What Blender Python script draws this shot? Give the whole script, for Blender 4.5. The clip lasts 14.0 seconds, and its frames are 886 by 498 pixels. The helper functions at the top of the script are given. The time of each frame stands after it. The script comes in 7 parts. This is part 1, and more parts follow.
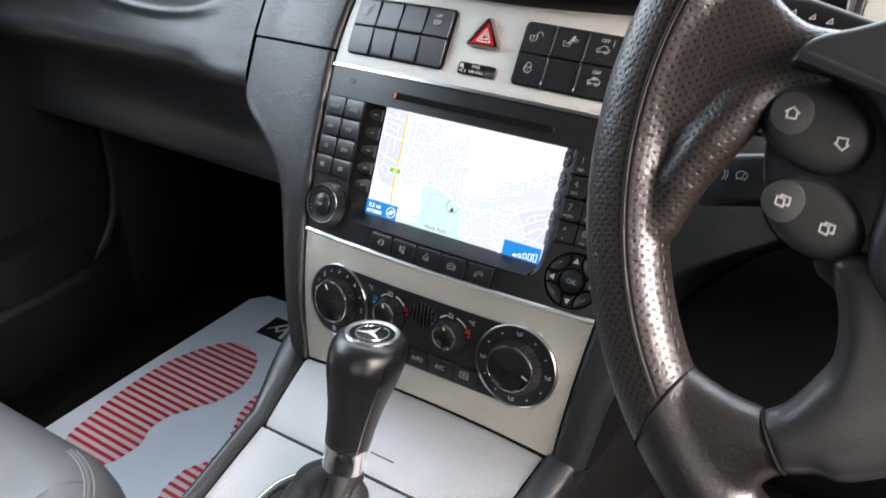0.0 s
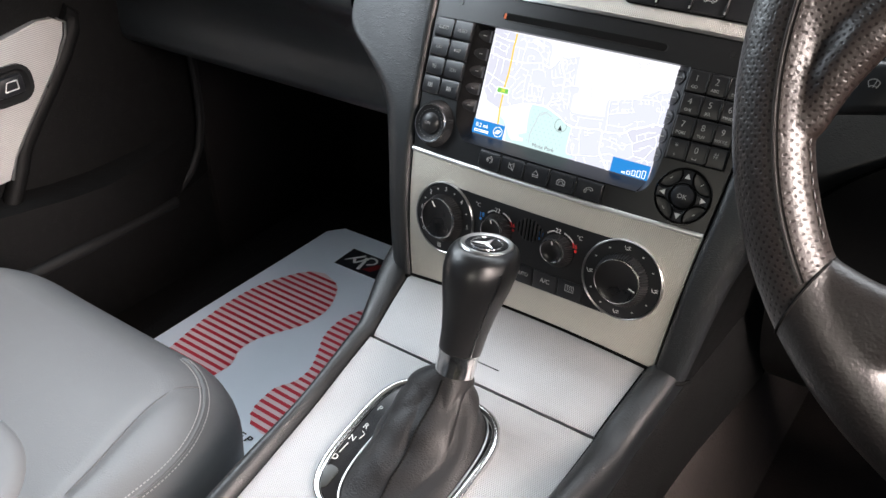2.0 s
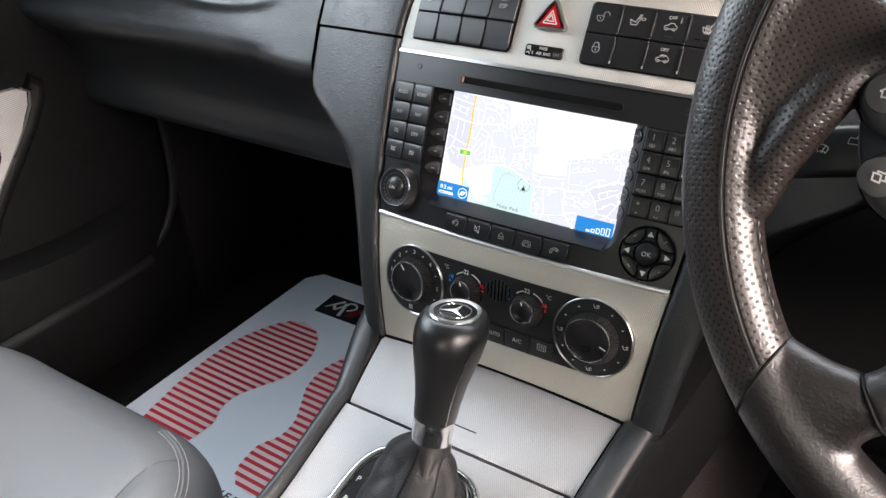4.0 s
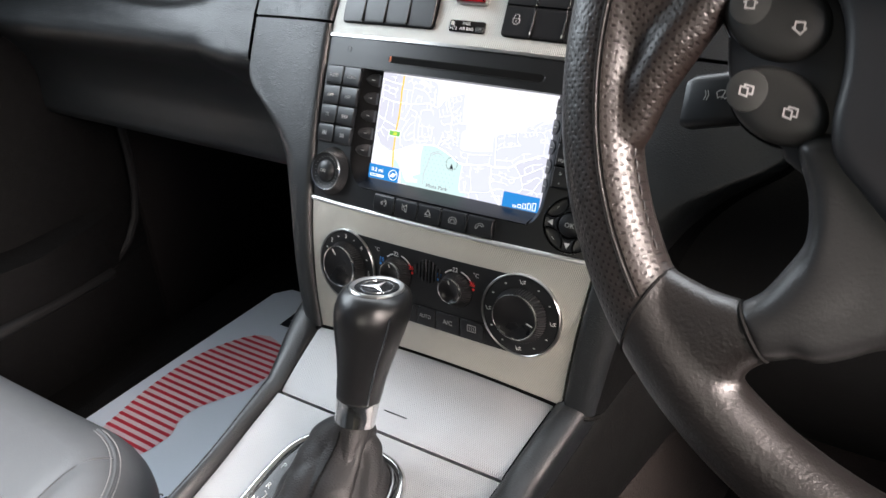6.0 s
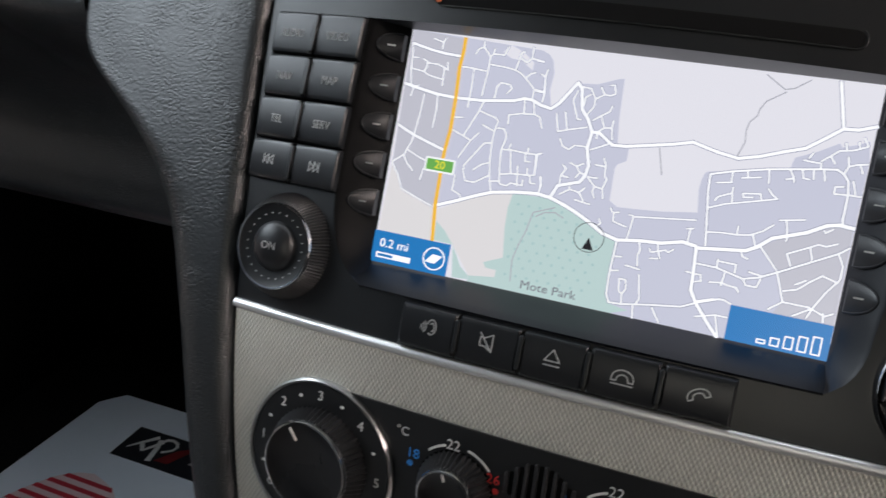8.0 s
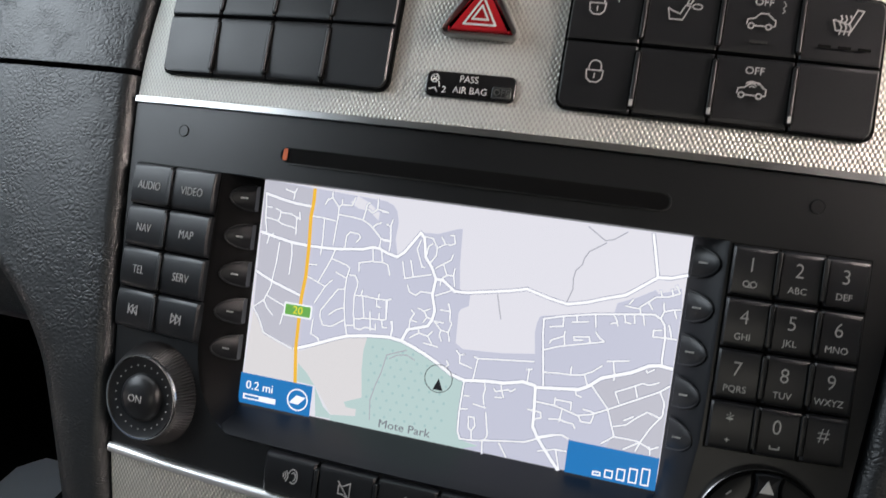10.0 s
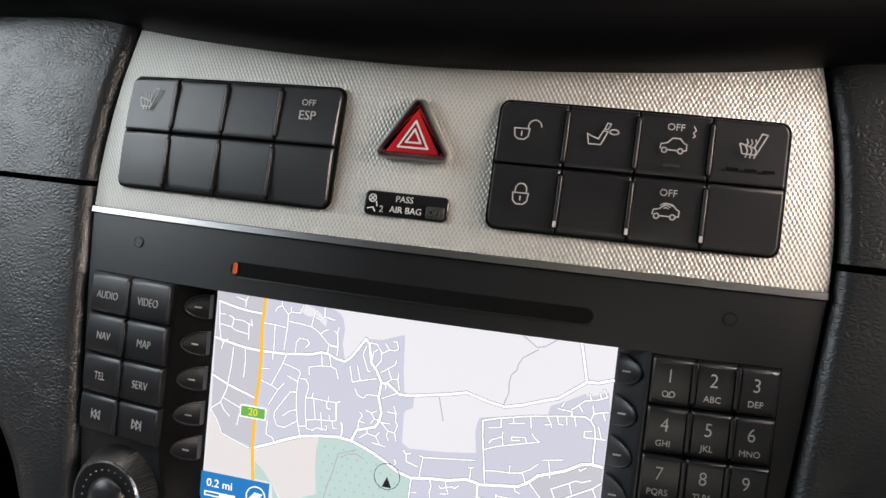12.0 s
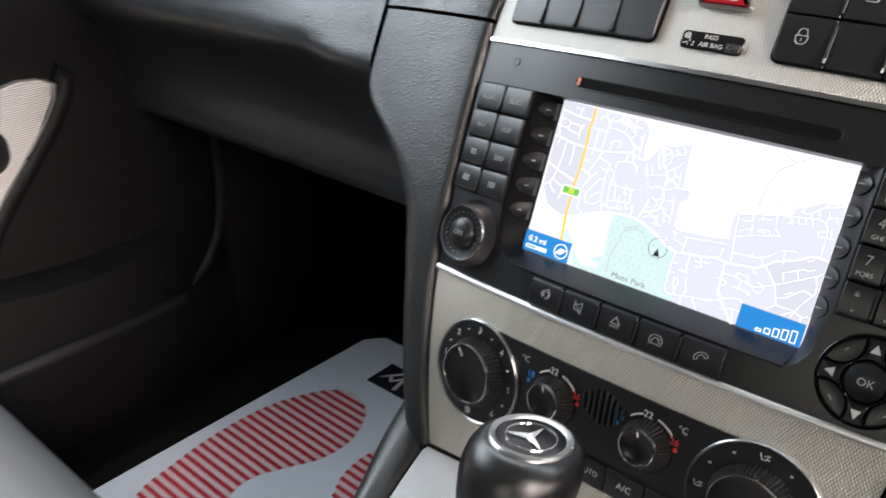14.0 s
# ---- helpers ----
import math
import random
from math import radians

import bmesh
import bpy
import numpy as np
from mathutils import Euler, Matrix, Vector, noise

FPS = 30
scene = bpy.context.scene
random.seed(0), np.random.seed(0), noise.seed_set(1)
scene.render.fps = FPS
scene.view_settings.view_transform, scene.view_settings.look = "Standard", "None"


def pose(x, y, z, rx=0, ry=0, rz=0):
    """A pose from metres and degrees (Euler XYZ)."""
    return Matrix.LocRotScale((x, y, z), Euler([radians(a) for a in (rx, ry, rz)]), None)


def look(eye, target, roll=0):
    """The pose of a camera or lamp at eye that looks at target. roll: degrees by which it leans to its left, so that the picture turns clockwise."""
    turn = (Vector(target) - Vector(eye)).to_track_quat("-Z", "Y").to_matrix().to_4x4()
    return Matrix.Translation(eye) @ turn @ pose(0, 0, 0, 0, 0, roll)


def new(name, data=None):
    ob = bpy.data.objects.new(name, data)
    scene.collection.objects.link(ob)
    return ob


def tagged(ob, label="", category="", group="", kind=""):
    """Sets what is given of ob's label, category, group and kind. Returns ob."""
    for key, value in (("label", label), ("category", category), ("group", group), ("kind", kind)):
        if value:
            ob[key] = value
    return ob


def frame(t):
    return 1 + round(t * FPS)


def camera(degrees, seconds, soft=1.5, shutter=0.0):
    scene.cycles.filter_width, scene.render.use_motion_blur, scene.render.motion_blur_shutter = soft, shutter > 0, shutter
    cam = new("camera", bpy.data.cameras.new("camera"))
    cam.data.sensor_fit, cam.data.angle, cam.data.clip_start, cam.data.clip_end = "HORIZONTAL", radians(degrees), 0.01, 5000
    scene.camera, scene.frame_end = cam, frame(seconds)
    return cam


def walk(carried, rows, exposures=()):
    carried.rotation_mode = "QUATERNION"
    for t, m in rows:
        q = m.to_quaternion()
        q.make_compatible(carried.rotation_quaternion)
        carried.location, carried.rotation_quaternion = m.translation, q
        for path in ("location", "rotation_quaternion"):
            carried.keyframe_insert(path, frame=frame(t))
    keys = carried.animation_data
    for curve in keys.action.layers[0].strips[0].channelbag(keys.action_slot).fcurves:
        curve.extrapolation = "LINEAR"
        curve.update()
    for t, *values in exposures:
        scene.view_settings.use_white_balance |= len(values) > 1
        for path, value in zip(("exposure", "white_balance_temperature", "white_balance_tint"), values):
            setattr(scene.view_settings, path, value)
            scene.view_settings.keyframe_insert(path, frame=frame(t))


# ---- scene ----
cam = camera(55.0, 14.0, shutter=0.25)
# The dashboard's own frame: x across, y into the dash, z up its face; it leans back.
DASH = pose(0, 0, 0.5, -24, 0, 0)
PATH = [
    (0, (0.285, -0.524, 0.047), (-0.661, 1.209, -0.27), 12.5),
    (0.5, (0.282, -0.539, 0.017), (-0.703, 1.157, -0.373), 13.4),
    (1, (0.275, -0.557, 0.005), (-0.729, 1.118, -0.425), 13.8),
    (1.5, (0.27, -0.566, 0.007), (-0.729, 1.108, -0.439), 13.5),
    (2, (0.264, -0.568, 0.017), (-0.734, 1.106, -0.433), 12.9),
    (2.5, (0.265, -0.559, 0.036), (-0.732, 1.118, -0.407), 12.0),
    (3, (0.265, -0.554, 0.043), (-0.733, 1.125, -0.387), 11.2),
    (3.2, (0.264, -0.554, 0.048), (-0.729, 1.129, -0.376), 11.0),
    (5.3, (0.302, -0.564, 0.051), (-0.685, 1.134, -0.325), 8.8),
    (5.5, (0.317, -0.563, 0.049), (-0.674, 1.134, -0.323), 9.1),
    (6, (0.316, -0.523, 0.015), (-0.698, 1.173, -0.292), 9.2),
    (6.5, (0.236, -0.467, -0.032), (-0.785, 1.238, -0.256), 9.6),
    (7, (0.135, -0.399, -0.026), (-0.869, 1.317, -0.244), 10.2),
    (7.5, (0.055, -0.311, -0.022), (-0.864, 1.456, -0.208), 10.8),
    (8, (0.046, -0.263, -0.013), (-0.629, 1.615, -0.142), 10.6),
    (8.5, (0.057, -0.256, -0.003), (-0.512, 1.657, -0.136), 9.3),
    (9, (0.061, -0.261, 0.0), (-0.511, 1.65, -0.149), 8.6),
    (9.2, (0.061, -0.263, 0.005), (-0.498, 1.654, -0.117), 8.6),
    (11.3, (0.086, -0.268, 0.088), (-0.428, 1.66, -0.052), 6.0),
    (11.5, (0.085, -0.268, 0.088), (-0.419, 1.663, -0.056), 5.9),
    (12, (0.083, -0.278, 0.084), (-0.423, 1.652, -0.054), 5.8),
    (12.5, (0.086, -0.288, 0.074), (-0.423, 1.641, -0.062), 6.0),
    (13, (0.093, -0.306, 0.051), (-0.549, 1.581, -0.114), 7.9),
    (13.5, (0.1065, -0.339, 0.0325), (-0.783, 1.447, -0.176), 11.4),
    (14, (0.162, -0.375, 0.016), (-1.035, 1.199, -0.284), 14.8),
]
EXPOSURES = [(0.0, 0.36, 6150, 10), (2.0, 0.32, 6350, 10), (6.5, 0.32, 6350, 10), (7.0, 0.37, 6350, 10), (7.5, -0.04, 6400, 10), (9.0, -0.48, 6250, 10), (11.5, -0.10, 6600, 10), (12.5, -0.26, 6550, 10), (13.5, -0.10, 6350, 10), (14.0, 0.26, 6400, 10)]
walk(cam, [(t, DASH @ look(eye, target, roll)) for t, eye, target, roll in PATH], EXPOSURES)

# ---- world and light ----
world = bpy.data.worlds.new("sky")
world.use_nodes = True
scene.world = world
wn = world.node_tree.nodes
wl = world.node_tree.links
sky = wn.new("ShaderNodeTexSky")
sky.sky_type = 'NISHITA'
sky.sun_disc = False
sky.sun_elevation = radians(50)
sky.sun_rotation = radians(200)
wl.new(sky.outputs[0], wn["Background"].inputs[0])
wn["Background"].inputs[1].default_value = 0.03


def cabin_light(name, eye, target, w, h, watts, rgb, spread=180):
    """Daylight through one opening of the car; spread below 180 narrows it to a beam."""
    d = bpy.data.lights.new(name, 'AREA')
    d.shape, d.size, d.size_y, d.energy, d.color = 'RECTANGLE', w, h, watts, rgb
    d.spread = radians(spread)
    ob = new(name, d)
    ob.matrix_world = look(eye, target)
    return ob


cabin_light("windscreen_daylight", (0.0, 0.36, 0.97), (0.0, -0.04, 0.33), 1.25, 0.56, 16.0, (0.93, 0.97, 1.0))
# unseen open door; its light is narrowed to a beam about the wheel
cabin_light("driver_door_daylight", (0.84, -0.30, 0.80), (0.27, -0.18, 0.52), 0.75, 0.45, 5.8, (1.0, 0.84, 0.76), 48)
cabin_light("passenger_window_daylight", (-0.74, -0.02, 0.90), (-0.36, 0.0, 0.1), 0.80, 0.42, 10.2, (0.86, 0.94, 1.0))
cabin_light("driver_window_daylight", (0.74, -0.16, 0.90), (0.34, -0.08, 0.1), 0.95, 0.42, 0.8, (0.95, 0.97, 1.0))
# unseen source behind, narrowed to a beam added for the climate panel
cabin_light("rear_window_daylight", (0.36, -1.62, 0.95), (0.02, -0.05, 0.34), 0.9, 0.36, 0.20, (1.0, 0.93, 0.80), 31)


# ---- materials ----
def nodes_of(name):
    m = bpy.data.materials.new(name)
    m.use_nodes = True
    return m, m.node_tree.nodes, m.node_tree.links, m.node_tree.nodes["Principled BSDF"]


def lin(c):
    return tuple(((v / 255) / 12.92 if v / 255 <= 0.04045 else ((v / 255 + 0.055) / 1.055) ** 2.4) for v in c) + (1.0,)


def mat(name, rgb, rough=0.5, metal=0.0, grain=0.0, grain_size=0.001, vary=0.15, stain=0.06, coat=0.0, kind="noise", spec=0.5, laid=False, wrinkle=0.0):
    """A surface with fine relief (grain, at grain_size metres) and two scales of tone (grain and stain)."""
    m, n, l, b = nodes_of(name)
    b.inputs["Roughness"].default_value = rough
    b.inputs["Metallic"].default_value = metal
    b.inputs["Coat Weight"].default_value = coat
    b.inputs["Specular IOR Level"].default_value = spec
    tc = n.new("ShaderNodeTexCoord")
    big = n.new("ShaderNodeTexNoise")
    big.inputs["Scale"].default_value = 1 / stain
    big.inputs["Detail"].default_value = 4
    l.new(tc.outputs["Object"], big.inputs["Vector"])
    ramp = n.new("ShaderNodeMixRGB")
    ramp.inputs[1].default_value = (*[v * (1 - vary) for v in rgb], 1)
    ramp.inputs[2].default_value = (*[min(1, v * (1 + vary)) for v in rgb], 1)
    l.new(big.outputs["Fac"], ramp.inputs[0])
    l.new(ramp.outputs[0], b.inputs["Base Color"])
    rr = n.new("ShaderNodeMapRange")
    rr.inputs["To Min"].default_value = max(0.02, rough - 0.08)
    rr.inputs["To Max"].default_value = min(1, rough + 0.08)
    l.new(big.outputs["Fac"], rr.inputs["Value"])
    l.new(rr.outputs[0], b.inputs["Roughness"])
    if grain:
        bump = n.new("ShaderNodeBump")
        bump.inputs["Strength"].default_value = 1.0
        bump.inputs["Distance"].default_value = grain
        if kind == "leather":
            # cells drawn out sideways, with soft creases that come and go
            flat = n.new("ShaderNodeMapping")
            flat.inputs["Scale"].default_value = (0.74, 0.9, 1.06)
            l.new(tc.outputs["Object"], flat.inputs["Vector"])
            warp = n.new("ShaderNodeTexNoise")
            warp.inputs["Scale"].default_value = 0.30 / grain_size
            warp.inputs["Detail"].default_value = 3
            l.new(flat.outputs[0], warp.inputs["Vector"])
            mixv = n.new("ShaderNodeVectorMath")
            mixv.operation = 'MULTIPLY_ADD'
            mixv.inputs[1].default_value = (grain_size * 2.6,) * 3
            l.new(warp.outputs["Color"], mixv.inputs[0])
            l.new(flat.outputs[0], mixv.inputs[2])
            tex = n.new("ShaderNodeTexVoronoi")
            tex.feature = 'DISTANCE_TO_EDGE'
            tex.inputs["Scale"].default_value = 1 / grain_size
            l.new(mixv.outputs[0], tex.inputs["Vector"])
            lim = n.new("ShaderNodeMapRange")
            lim.interpolation_type = 'SMOOTHSTEP'
            lim.inputs["From Max"].default_value = 0.30
            l.new(tex.outputs["Distance"], lim.inputs["Value"])
            come = n.new("ShaderNodeTexNoise")
            come.inputs["Scale"].default_value = 0.16 / grain_size
            come.inputs["Detail"].default_value = 2
            l.new(flat.outputs[0], come.inputs["Vector"])
            deepen = n.new("ShaderNodeMapRange")
            deepen.inputs["From Min"].default_value = 0.32
            deepen.inputs["From Max"].default_value = 0.66
            deepen.inputs["To Min"].default_value = 0.25
            deepen.inputs["To Max"].default_value = 1.15
            l.new(come.outputs["Fac"], deepen.inputs["Value"])
            cells = n.new("ShaderNodeMath")
            cells.operation = 'MULTIPLY'
            l.new(lim.outputs[0], cells.inputs[0])
            l.new(deepen.outputs[0], cells.inputs[1])
            crease = n.new("ShaderNodeTexNoise")
            crease.inputs["Scale"].default_value = 0.9 / grain_size
            crease.inputs["Detail"].default_value = 4
            crease.inputs["Distortion"].default_value = 0.8
            l.new(flat.outputs[0], crease.inputs["Vector"])
            both = n.new("ShaderNodeMath")
            both.operation = 'MULTIPLY_ADD'
            both.inputs[1].default_value = 0.7
            l.new(crease.outputs["Fac"], both.inputs[0])
            l.new(cells.outputs[0], both.inputs[2])
            l.new(both.outputs[0], bump.inputs["Height"])
        elif kind == "holes":
            # rows of small punched holes, laid along the leather
            turn = n.new("ShaderNodeMapping")
            turn.inputs["Rotation"].default_value = (0, 0, radians(45))
            turn.inputs["Scale"].default_value = (1 / grain_size,) * 3
            l.new(tc.outputs["UV" if laid else "Object"], turn.inputs["Vector"])
            tex = n.new("ShaderNodeTexVoronoi")
            tex.voronoi_dimensions = '2D' if laid else '3D'
            tex.inputs["Scale"].default_value = 1
            tex.inputs["Randomness"].default_value = 0.14
            l.new(turn.outputs[0], tex.inputs["Vector"])
            lim = n.new("ShaderNodeMapRange")
            lim.inputs["From Min"].default_value = 0.14 if laid else 0.10
            lim.inputs["From Max"].default_value = 0.30 if laid else 0.21
            l.new(tex.outputs["Distance"], lim.inputs["Value"])
            fine = n.new("ShaderNodeTexNoise")
            fine.inputs["Scale"].default_value = 700
            fine.inputs["Detail"].default_value = 4
            l.new(tc.outputs["Object"], fine.inputs["Vector"])
            add = n.new("ShaderNodeMath")
            add.operation = 'MULTIPLY_ADD'
            add.inputs[1].default_value = 0.9
            l.new(fine.outputs["Fac"], add.inputs[0])
            l.new(lim.outputs[0], add.inputs[2])
            l.new(add.outputs[0], bump.inputs["Height"])
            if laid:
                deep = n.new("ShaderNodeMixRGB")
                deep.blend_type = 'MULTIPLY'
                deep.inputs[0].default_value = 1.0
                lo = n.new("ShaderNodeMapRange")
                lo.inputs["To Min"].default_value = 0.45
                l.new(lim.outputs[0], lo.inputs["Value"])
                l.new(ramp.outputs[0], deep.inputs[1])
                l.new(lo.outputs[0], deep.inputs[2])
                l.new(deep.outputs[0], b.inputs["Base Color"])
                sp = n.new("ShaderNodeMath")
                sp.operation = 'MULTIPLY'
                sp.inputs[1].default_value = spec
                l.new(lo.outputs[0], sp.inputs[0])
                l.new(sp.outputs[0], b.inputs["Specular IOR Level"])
        else:
            tex = n.new("ShaderNodeTexNoise")
            tex.inputs["Scale"].default_value = 1 / grain_size
            tex.inputs["Detail"].default_value = 5
            l.new(tc.outputs["Object"], tex.inputs["Vector"])
            l.new(tex.outputs["Fac"], bump.inputs["Height"])
        l.new(bump.outputs[0], b.inputs["Normal"])
        if wrinkle:
            # lumps of worn, stretched leather, a few millimetres across
            lump = n.new("ShaderNodeTexNoise")
            lump.inputs["Scale"].default_value = 210
            lump.inputs["Detail"].default_value = 2.5
            lump.inputs["Distortion"].default_value = 0.6
            l.new(tc.outputs["Object"], lump.inputs["Vector"])
            soft = n.new("ShaderNodeBump")
            soft.inputs["Distance"].default_value = wrinkle
            l.new(lump.outputs["Fac"], soft.inputs["Height"])
            l.new(soft.outputs[0], bump.inputs["Normal"])
    return m


def weave(name, rgb, across, rough=0.38, metal=0.75, pitch=0.0017, row=0.0022, relief=0.00017):
    """Silver-painted plastic embossed with a staggered check of small pips; across: the axis of its rows."""
    m, n, l, b = nodes_of(name)
    b.inputs["Metallic"].default_value = metal
    b.inputs["Roughness"].default_value = rough
    tc = n.new("ShaderNodeTexCoord")
    sep = n.new("ShaderNodeSeparateXYZ")
    l.new(tc.outputs["Object"], sep.inputs[0])
    waves = []
    for axis, size in (("X", pitch), (across, row)):
        k = n.new("ShaderNodeMath")
        k.operation = 'MULTIPLY'
        k.inputs[1].default_value = 2 * math.pi / size
        l.new(sep.outputs[axis], k.inputs[0])
        c = n.new("ShaderNodeMath")
        c.operation = 'COSINE'
        l.new(k.outputs[0], c.inputs[0])
        waves.append(c)
    mul = n.new("ShaderNodeMath")
    mul.operation = 'MULTIPLY'
    l.new(waves[0].outputs[0], mul.inputs[0])
    l.new(waves[1].outputs[0], mul.inputs[1])
    bump = n.new("ShaderNodeBump")
    bump.inputs["Distance"].default_value = relief
    l.new(mul.outputs[0], bump.inputs["Height"])
    l.new(bump.outputs[0], b.inputs["Normal"])
    stain = n.new("ShaderNodeTexNoise")
    stain.inputs["Scale"].default_value = 22
    stain.inputs["Detail"].default_value = 5
    l.new(tc.outputs["Object"], stain.inputs["Vector"])
    tone = n.new("ShaderNodeMixRGB")
    tone.inputs[1].default_value = (*[v * 0.92 for v in rgb], 1)
    tone.inputs[2].default_value = (*[v * 1.06 for v in rgb], 1)
    l.new(stain.outputs["Fac"], tone.inputs[0])
    # shade in the hollows between the pips, put into the colour
    pit_shade = n.new("ShaderNodeMapRange")
    pit_shade.inputs["From Min"].default_value = -1.0
    pit_shade.inputs["From Max"].default_value = 0.2
    pit_shade.inputs["To Min"].default_value = 0.68
    pit_shade.inputs["To Max"].default_value = 1.0
    l.new(mul.outputs[0], pit_shade.inputs["Value"])
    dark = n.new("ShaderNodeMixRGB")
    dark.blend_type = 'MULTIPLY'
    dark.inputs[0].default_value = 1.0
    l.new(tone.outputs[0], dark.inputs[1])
    l.new(pit_shade.outputs[0], dark.inputs[2])
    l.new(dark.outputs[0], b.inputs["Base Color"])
    return m


def lit(name, rgb, strength=1.0):
    """A lit part of a display; rgb in 0..255."""
    m, n, l, b = nodes_of(name)
    b.inputs["Base Color"].default_value = (0.01, 0.01, 0.012, 1)
    b.inputs["Roughness"].default_value = 0.25
    b.inputs["Emission Color"].default_value = lin(rgb)
    b.inputs["Emission Strength"].default_value = strength
    return m


M_DASH = mat("dash_soft_plastic", (0.0070, 0.0090, 0.0105), 0.44, grain=0.00011, grain_size=0.0017, kind="leather", stain=0.09, spec=0.74)
M_PAD = mat("dash_pad_plastic", (0.005, 0.0052, 0.0056), 0.48, grain=0.00028, grain_size=0.0022, kind="leather", stain=0.09, spec=0.2)
M_TRIM = mat("rail_soft_plastic", (0.0058, 0.0068, 0.0080), 0.40, grain=0.00009, grain_size=0.0020, kind="leather", stain=0.09, spec=0.50)
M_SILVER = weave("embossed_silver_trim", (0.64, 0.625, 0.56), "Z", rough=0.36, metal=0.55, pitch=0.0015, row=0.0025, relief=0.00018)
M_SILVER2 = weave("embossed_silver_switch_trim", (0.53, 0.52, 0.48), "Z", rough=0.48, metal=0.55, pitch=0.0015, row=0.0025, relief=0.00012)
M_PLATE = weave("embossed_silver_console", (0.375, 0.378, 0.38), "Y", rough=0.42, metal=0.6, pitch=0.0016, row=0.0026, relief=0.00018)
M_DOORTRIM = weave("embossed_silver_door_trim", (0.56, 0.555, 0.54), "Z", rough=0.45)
M_CHROME = mat("chrome", (0.62, 0.62, 0.62), 0.16, 1.0, vary=0.04)
M_SATIN = mat("satin_chrome", (0.42, 0.42, 0.415), 0.30, 1.0, vary=0.05)
M_STAR = mat("brushed_star_metal", (0.80, 0.80, 0.80), 0.42, 0.85, vary=0.03)
M_BLACK = mat("satin_black_plastic", (0.008, 0.0085, 0.009), 0.42, grain=0.00003, grain_size=0.0006, stain=0.03, spec=0.3)
M_KEY = mat("key_black_plastic", (0.010, 0.0108, 0.0125), 0.36, grain=0.00003, grain_size=0.0006, stain=0.02, spec=0.46)
# the blue of reflected daylight is put into this black
M_SILL = mat("sill_blue_lit_plastic", (0.0055, 0.0068, 0.0098), 0.42, grain=0.00002, grain_size=0.0005, stain=0.04, spec=0.32)
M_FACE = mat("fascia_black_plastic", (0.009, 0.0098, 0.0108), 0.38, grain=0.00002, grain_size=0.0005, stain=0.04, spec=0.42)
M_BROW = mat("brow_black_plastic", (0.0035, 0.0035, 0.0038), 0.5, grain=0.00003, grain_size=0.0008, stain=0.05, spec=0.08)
M_GLOSS = mat("gloss_black_plastic", (0.008, 0.008, 0.009), 0.14, stain=0.03)
M_DARK = mat("gap_black", (0.004, 0.004, 0.004), 0.8, spec=0.1)
M_DIALFACE = mat("pale_dial_face", (0.50, 0.51, 0.46), 0.5, stain=0.05, vary=0.06)
M_BOWL = mat("dial_bowl_plastic", (0.006, 0.006, 0.0065), 0.28, stain=0.03, spec=0.4)
M_RUBBER = mat("knurled_rubber", (0.016, 0.016, 0.017), 0.42, grain=0.00004, grain_size=0.0008)
M_WHITE = mat("printed_white", (0.62, 0.62, 0.60), 0.5, vary=0.05)
M_GREYPRINT = mat("printed_grey", (0.40, 0.40, 0.39), 0.5, vary=0.05)
M_BLUEPRINT = mat("printed_blue", (0.03, 0.22, 0.62), 0.5, vary=0.05)
M_REDPRINT = mat("printed_red", (0.62, 0.03, 0.03), 0.5, vary=0.05)
M_DULLRED = mat("printed_dull_red", (0.16, 0.012, 0.014), 0.5, vary=0.2, stain=0.01)
M_RED = mat("translucent_red_plastic", (0.42, 0.012, 0.018), 0.25, coat=0.4, vary=0.1, stain=0.01)
M_AMBER = mat("amber_plastic", (0.55, 0.10, 0.01), 0.3)
M_SEAT = mat("grey_seat_leather", (0.088, 0.0925, 0.097), 0.44, grain=0.00008, grain_size=0.0014, kind="leather", stain=0.12, vary=0.08)
M_INSERT = mat("grey_seat_insert", (0.112, 0.117, 0.122), 0.55, grain=0.0001, grain_size=0.003, kind="holes", stain=0.10, vary=0.05)
M_THREAD = mat("grey_thread", (0.27, 0.27, 0.27), 0.7)
# dark grey that stands for the shade in the seat's crease
M_FOLD = mat("seat_crease_shade", (0.045, 0.047, 0.050), 0.6)
M_PAPER = mat("coated_paper", (0.72, 0.78, 0.86), 0.45, grain=0.00008, grain_size=0.004, stain=0.10, vary=0.04)
M_PINK = mat("printed_pink", (0.74, 0.58, 0.60), 0.5, vary=0.05)
M_STRIPE = mat("printed_stripe_red", (0.50, 0.025, 0.045), 0.55, vary=0.08)
M_INK = mat("printed_black", (0.012, 0.013, 0.018), 0.5)
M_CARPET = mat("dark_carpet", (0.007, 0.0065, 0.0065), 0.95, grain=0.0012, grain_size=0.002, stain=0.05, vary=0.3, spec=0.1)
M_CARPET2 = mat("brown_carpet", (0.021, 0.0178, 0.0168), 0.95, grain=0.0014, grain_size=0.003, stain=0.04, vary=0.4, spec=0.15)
M_DOOR = mat("door_black_plastic", (0.0040, 0.0041, 0.0042), 0.52, grain=0.0002, grain_size=0.002, kind="leather", stain=0.08, spec=0.13)
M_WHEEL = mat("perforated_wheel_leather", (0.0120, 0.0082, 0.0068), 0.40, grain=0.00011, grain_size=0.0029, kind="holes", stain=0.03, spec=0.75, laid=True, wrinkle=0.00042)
M_WHEEL2 = mat("smooth_wheel_leather", (0.0070, 0.0060, 0.0058), 0.40, grain=0.00026, grain_size=0.0014, stain=0.03, spec=0.70, wrinkle=0.00018)
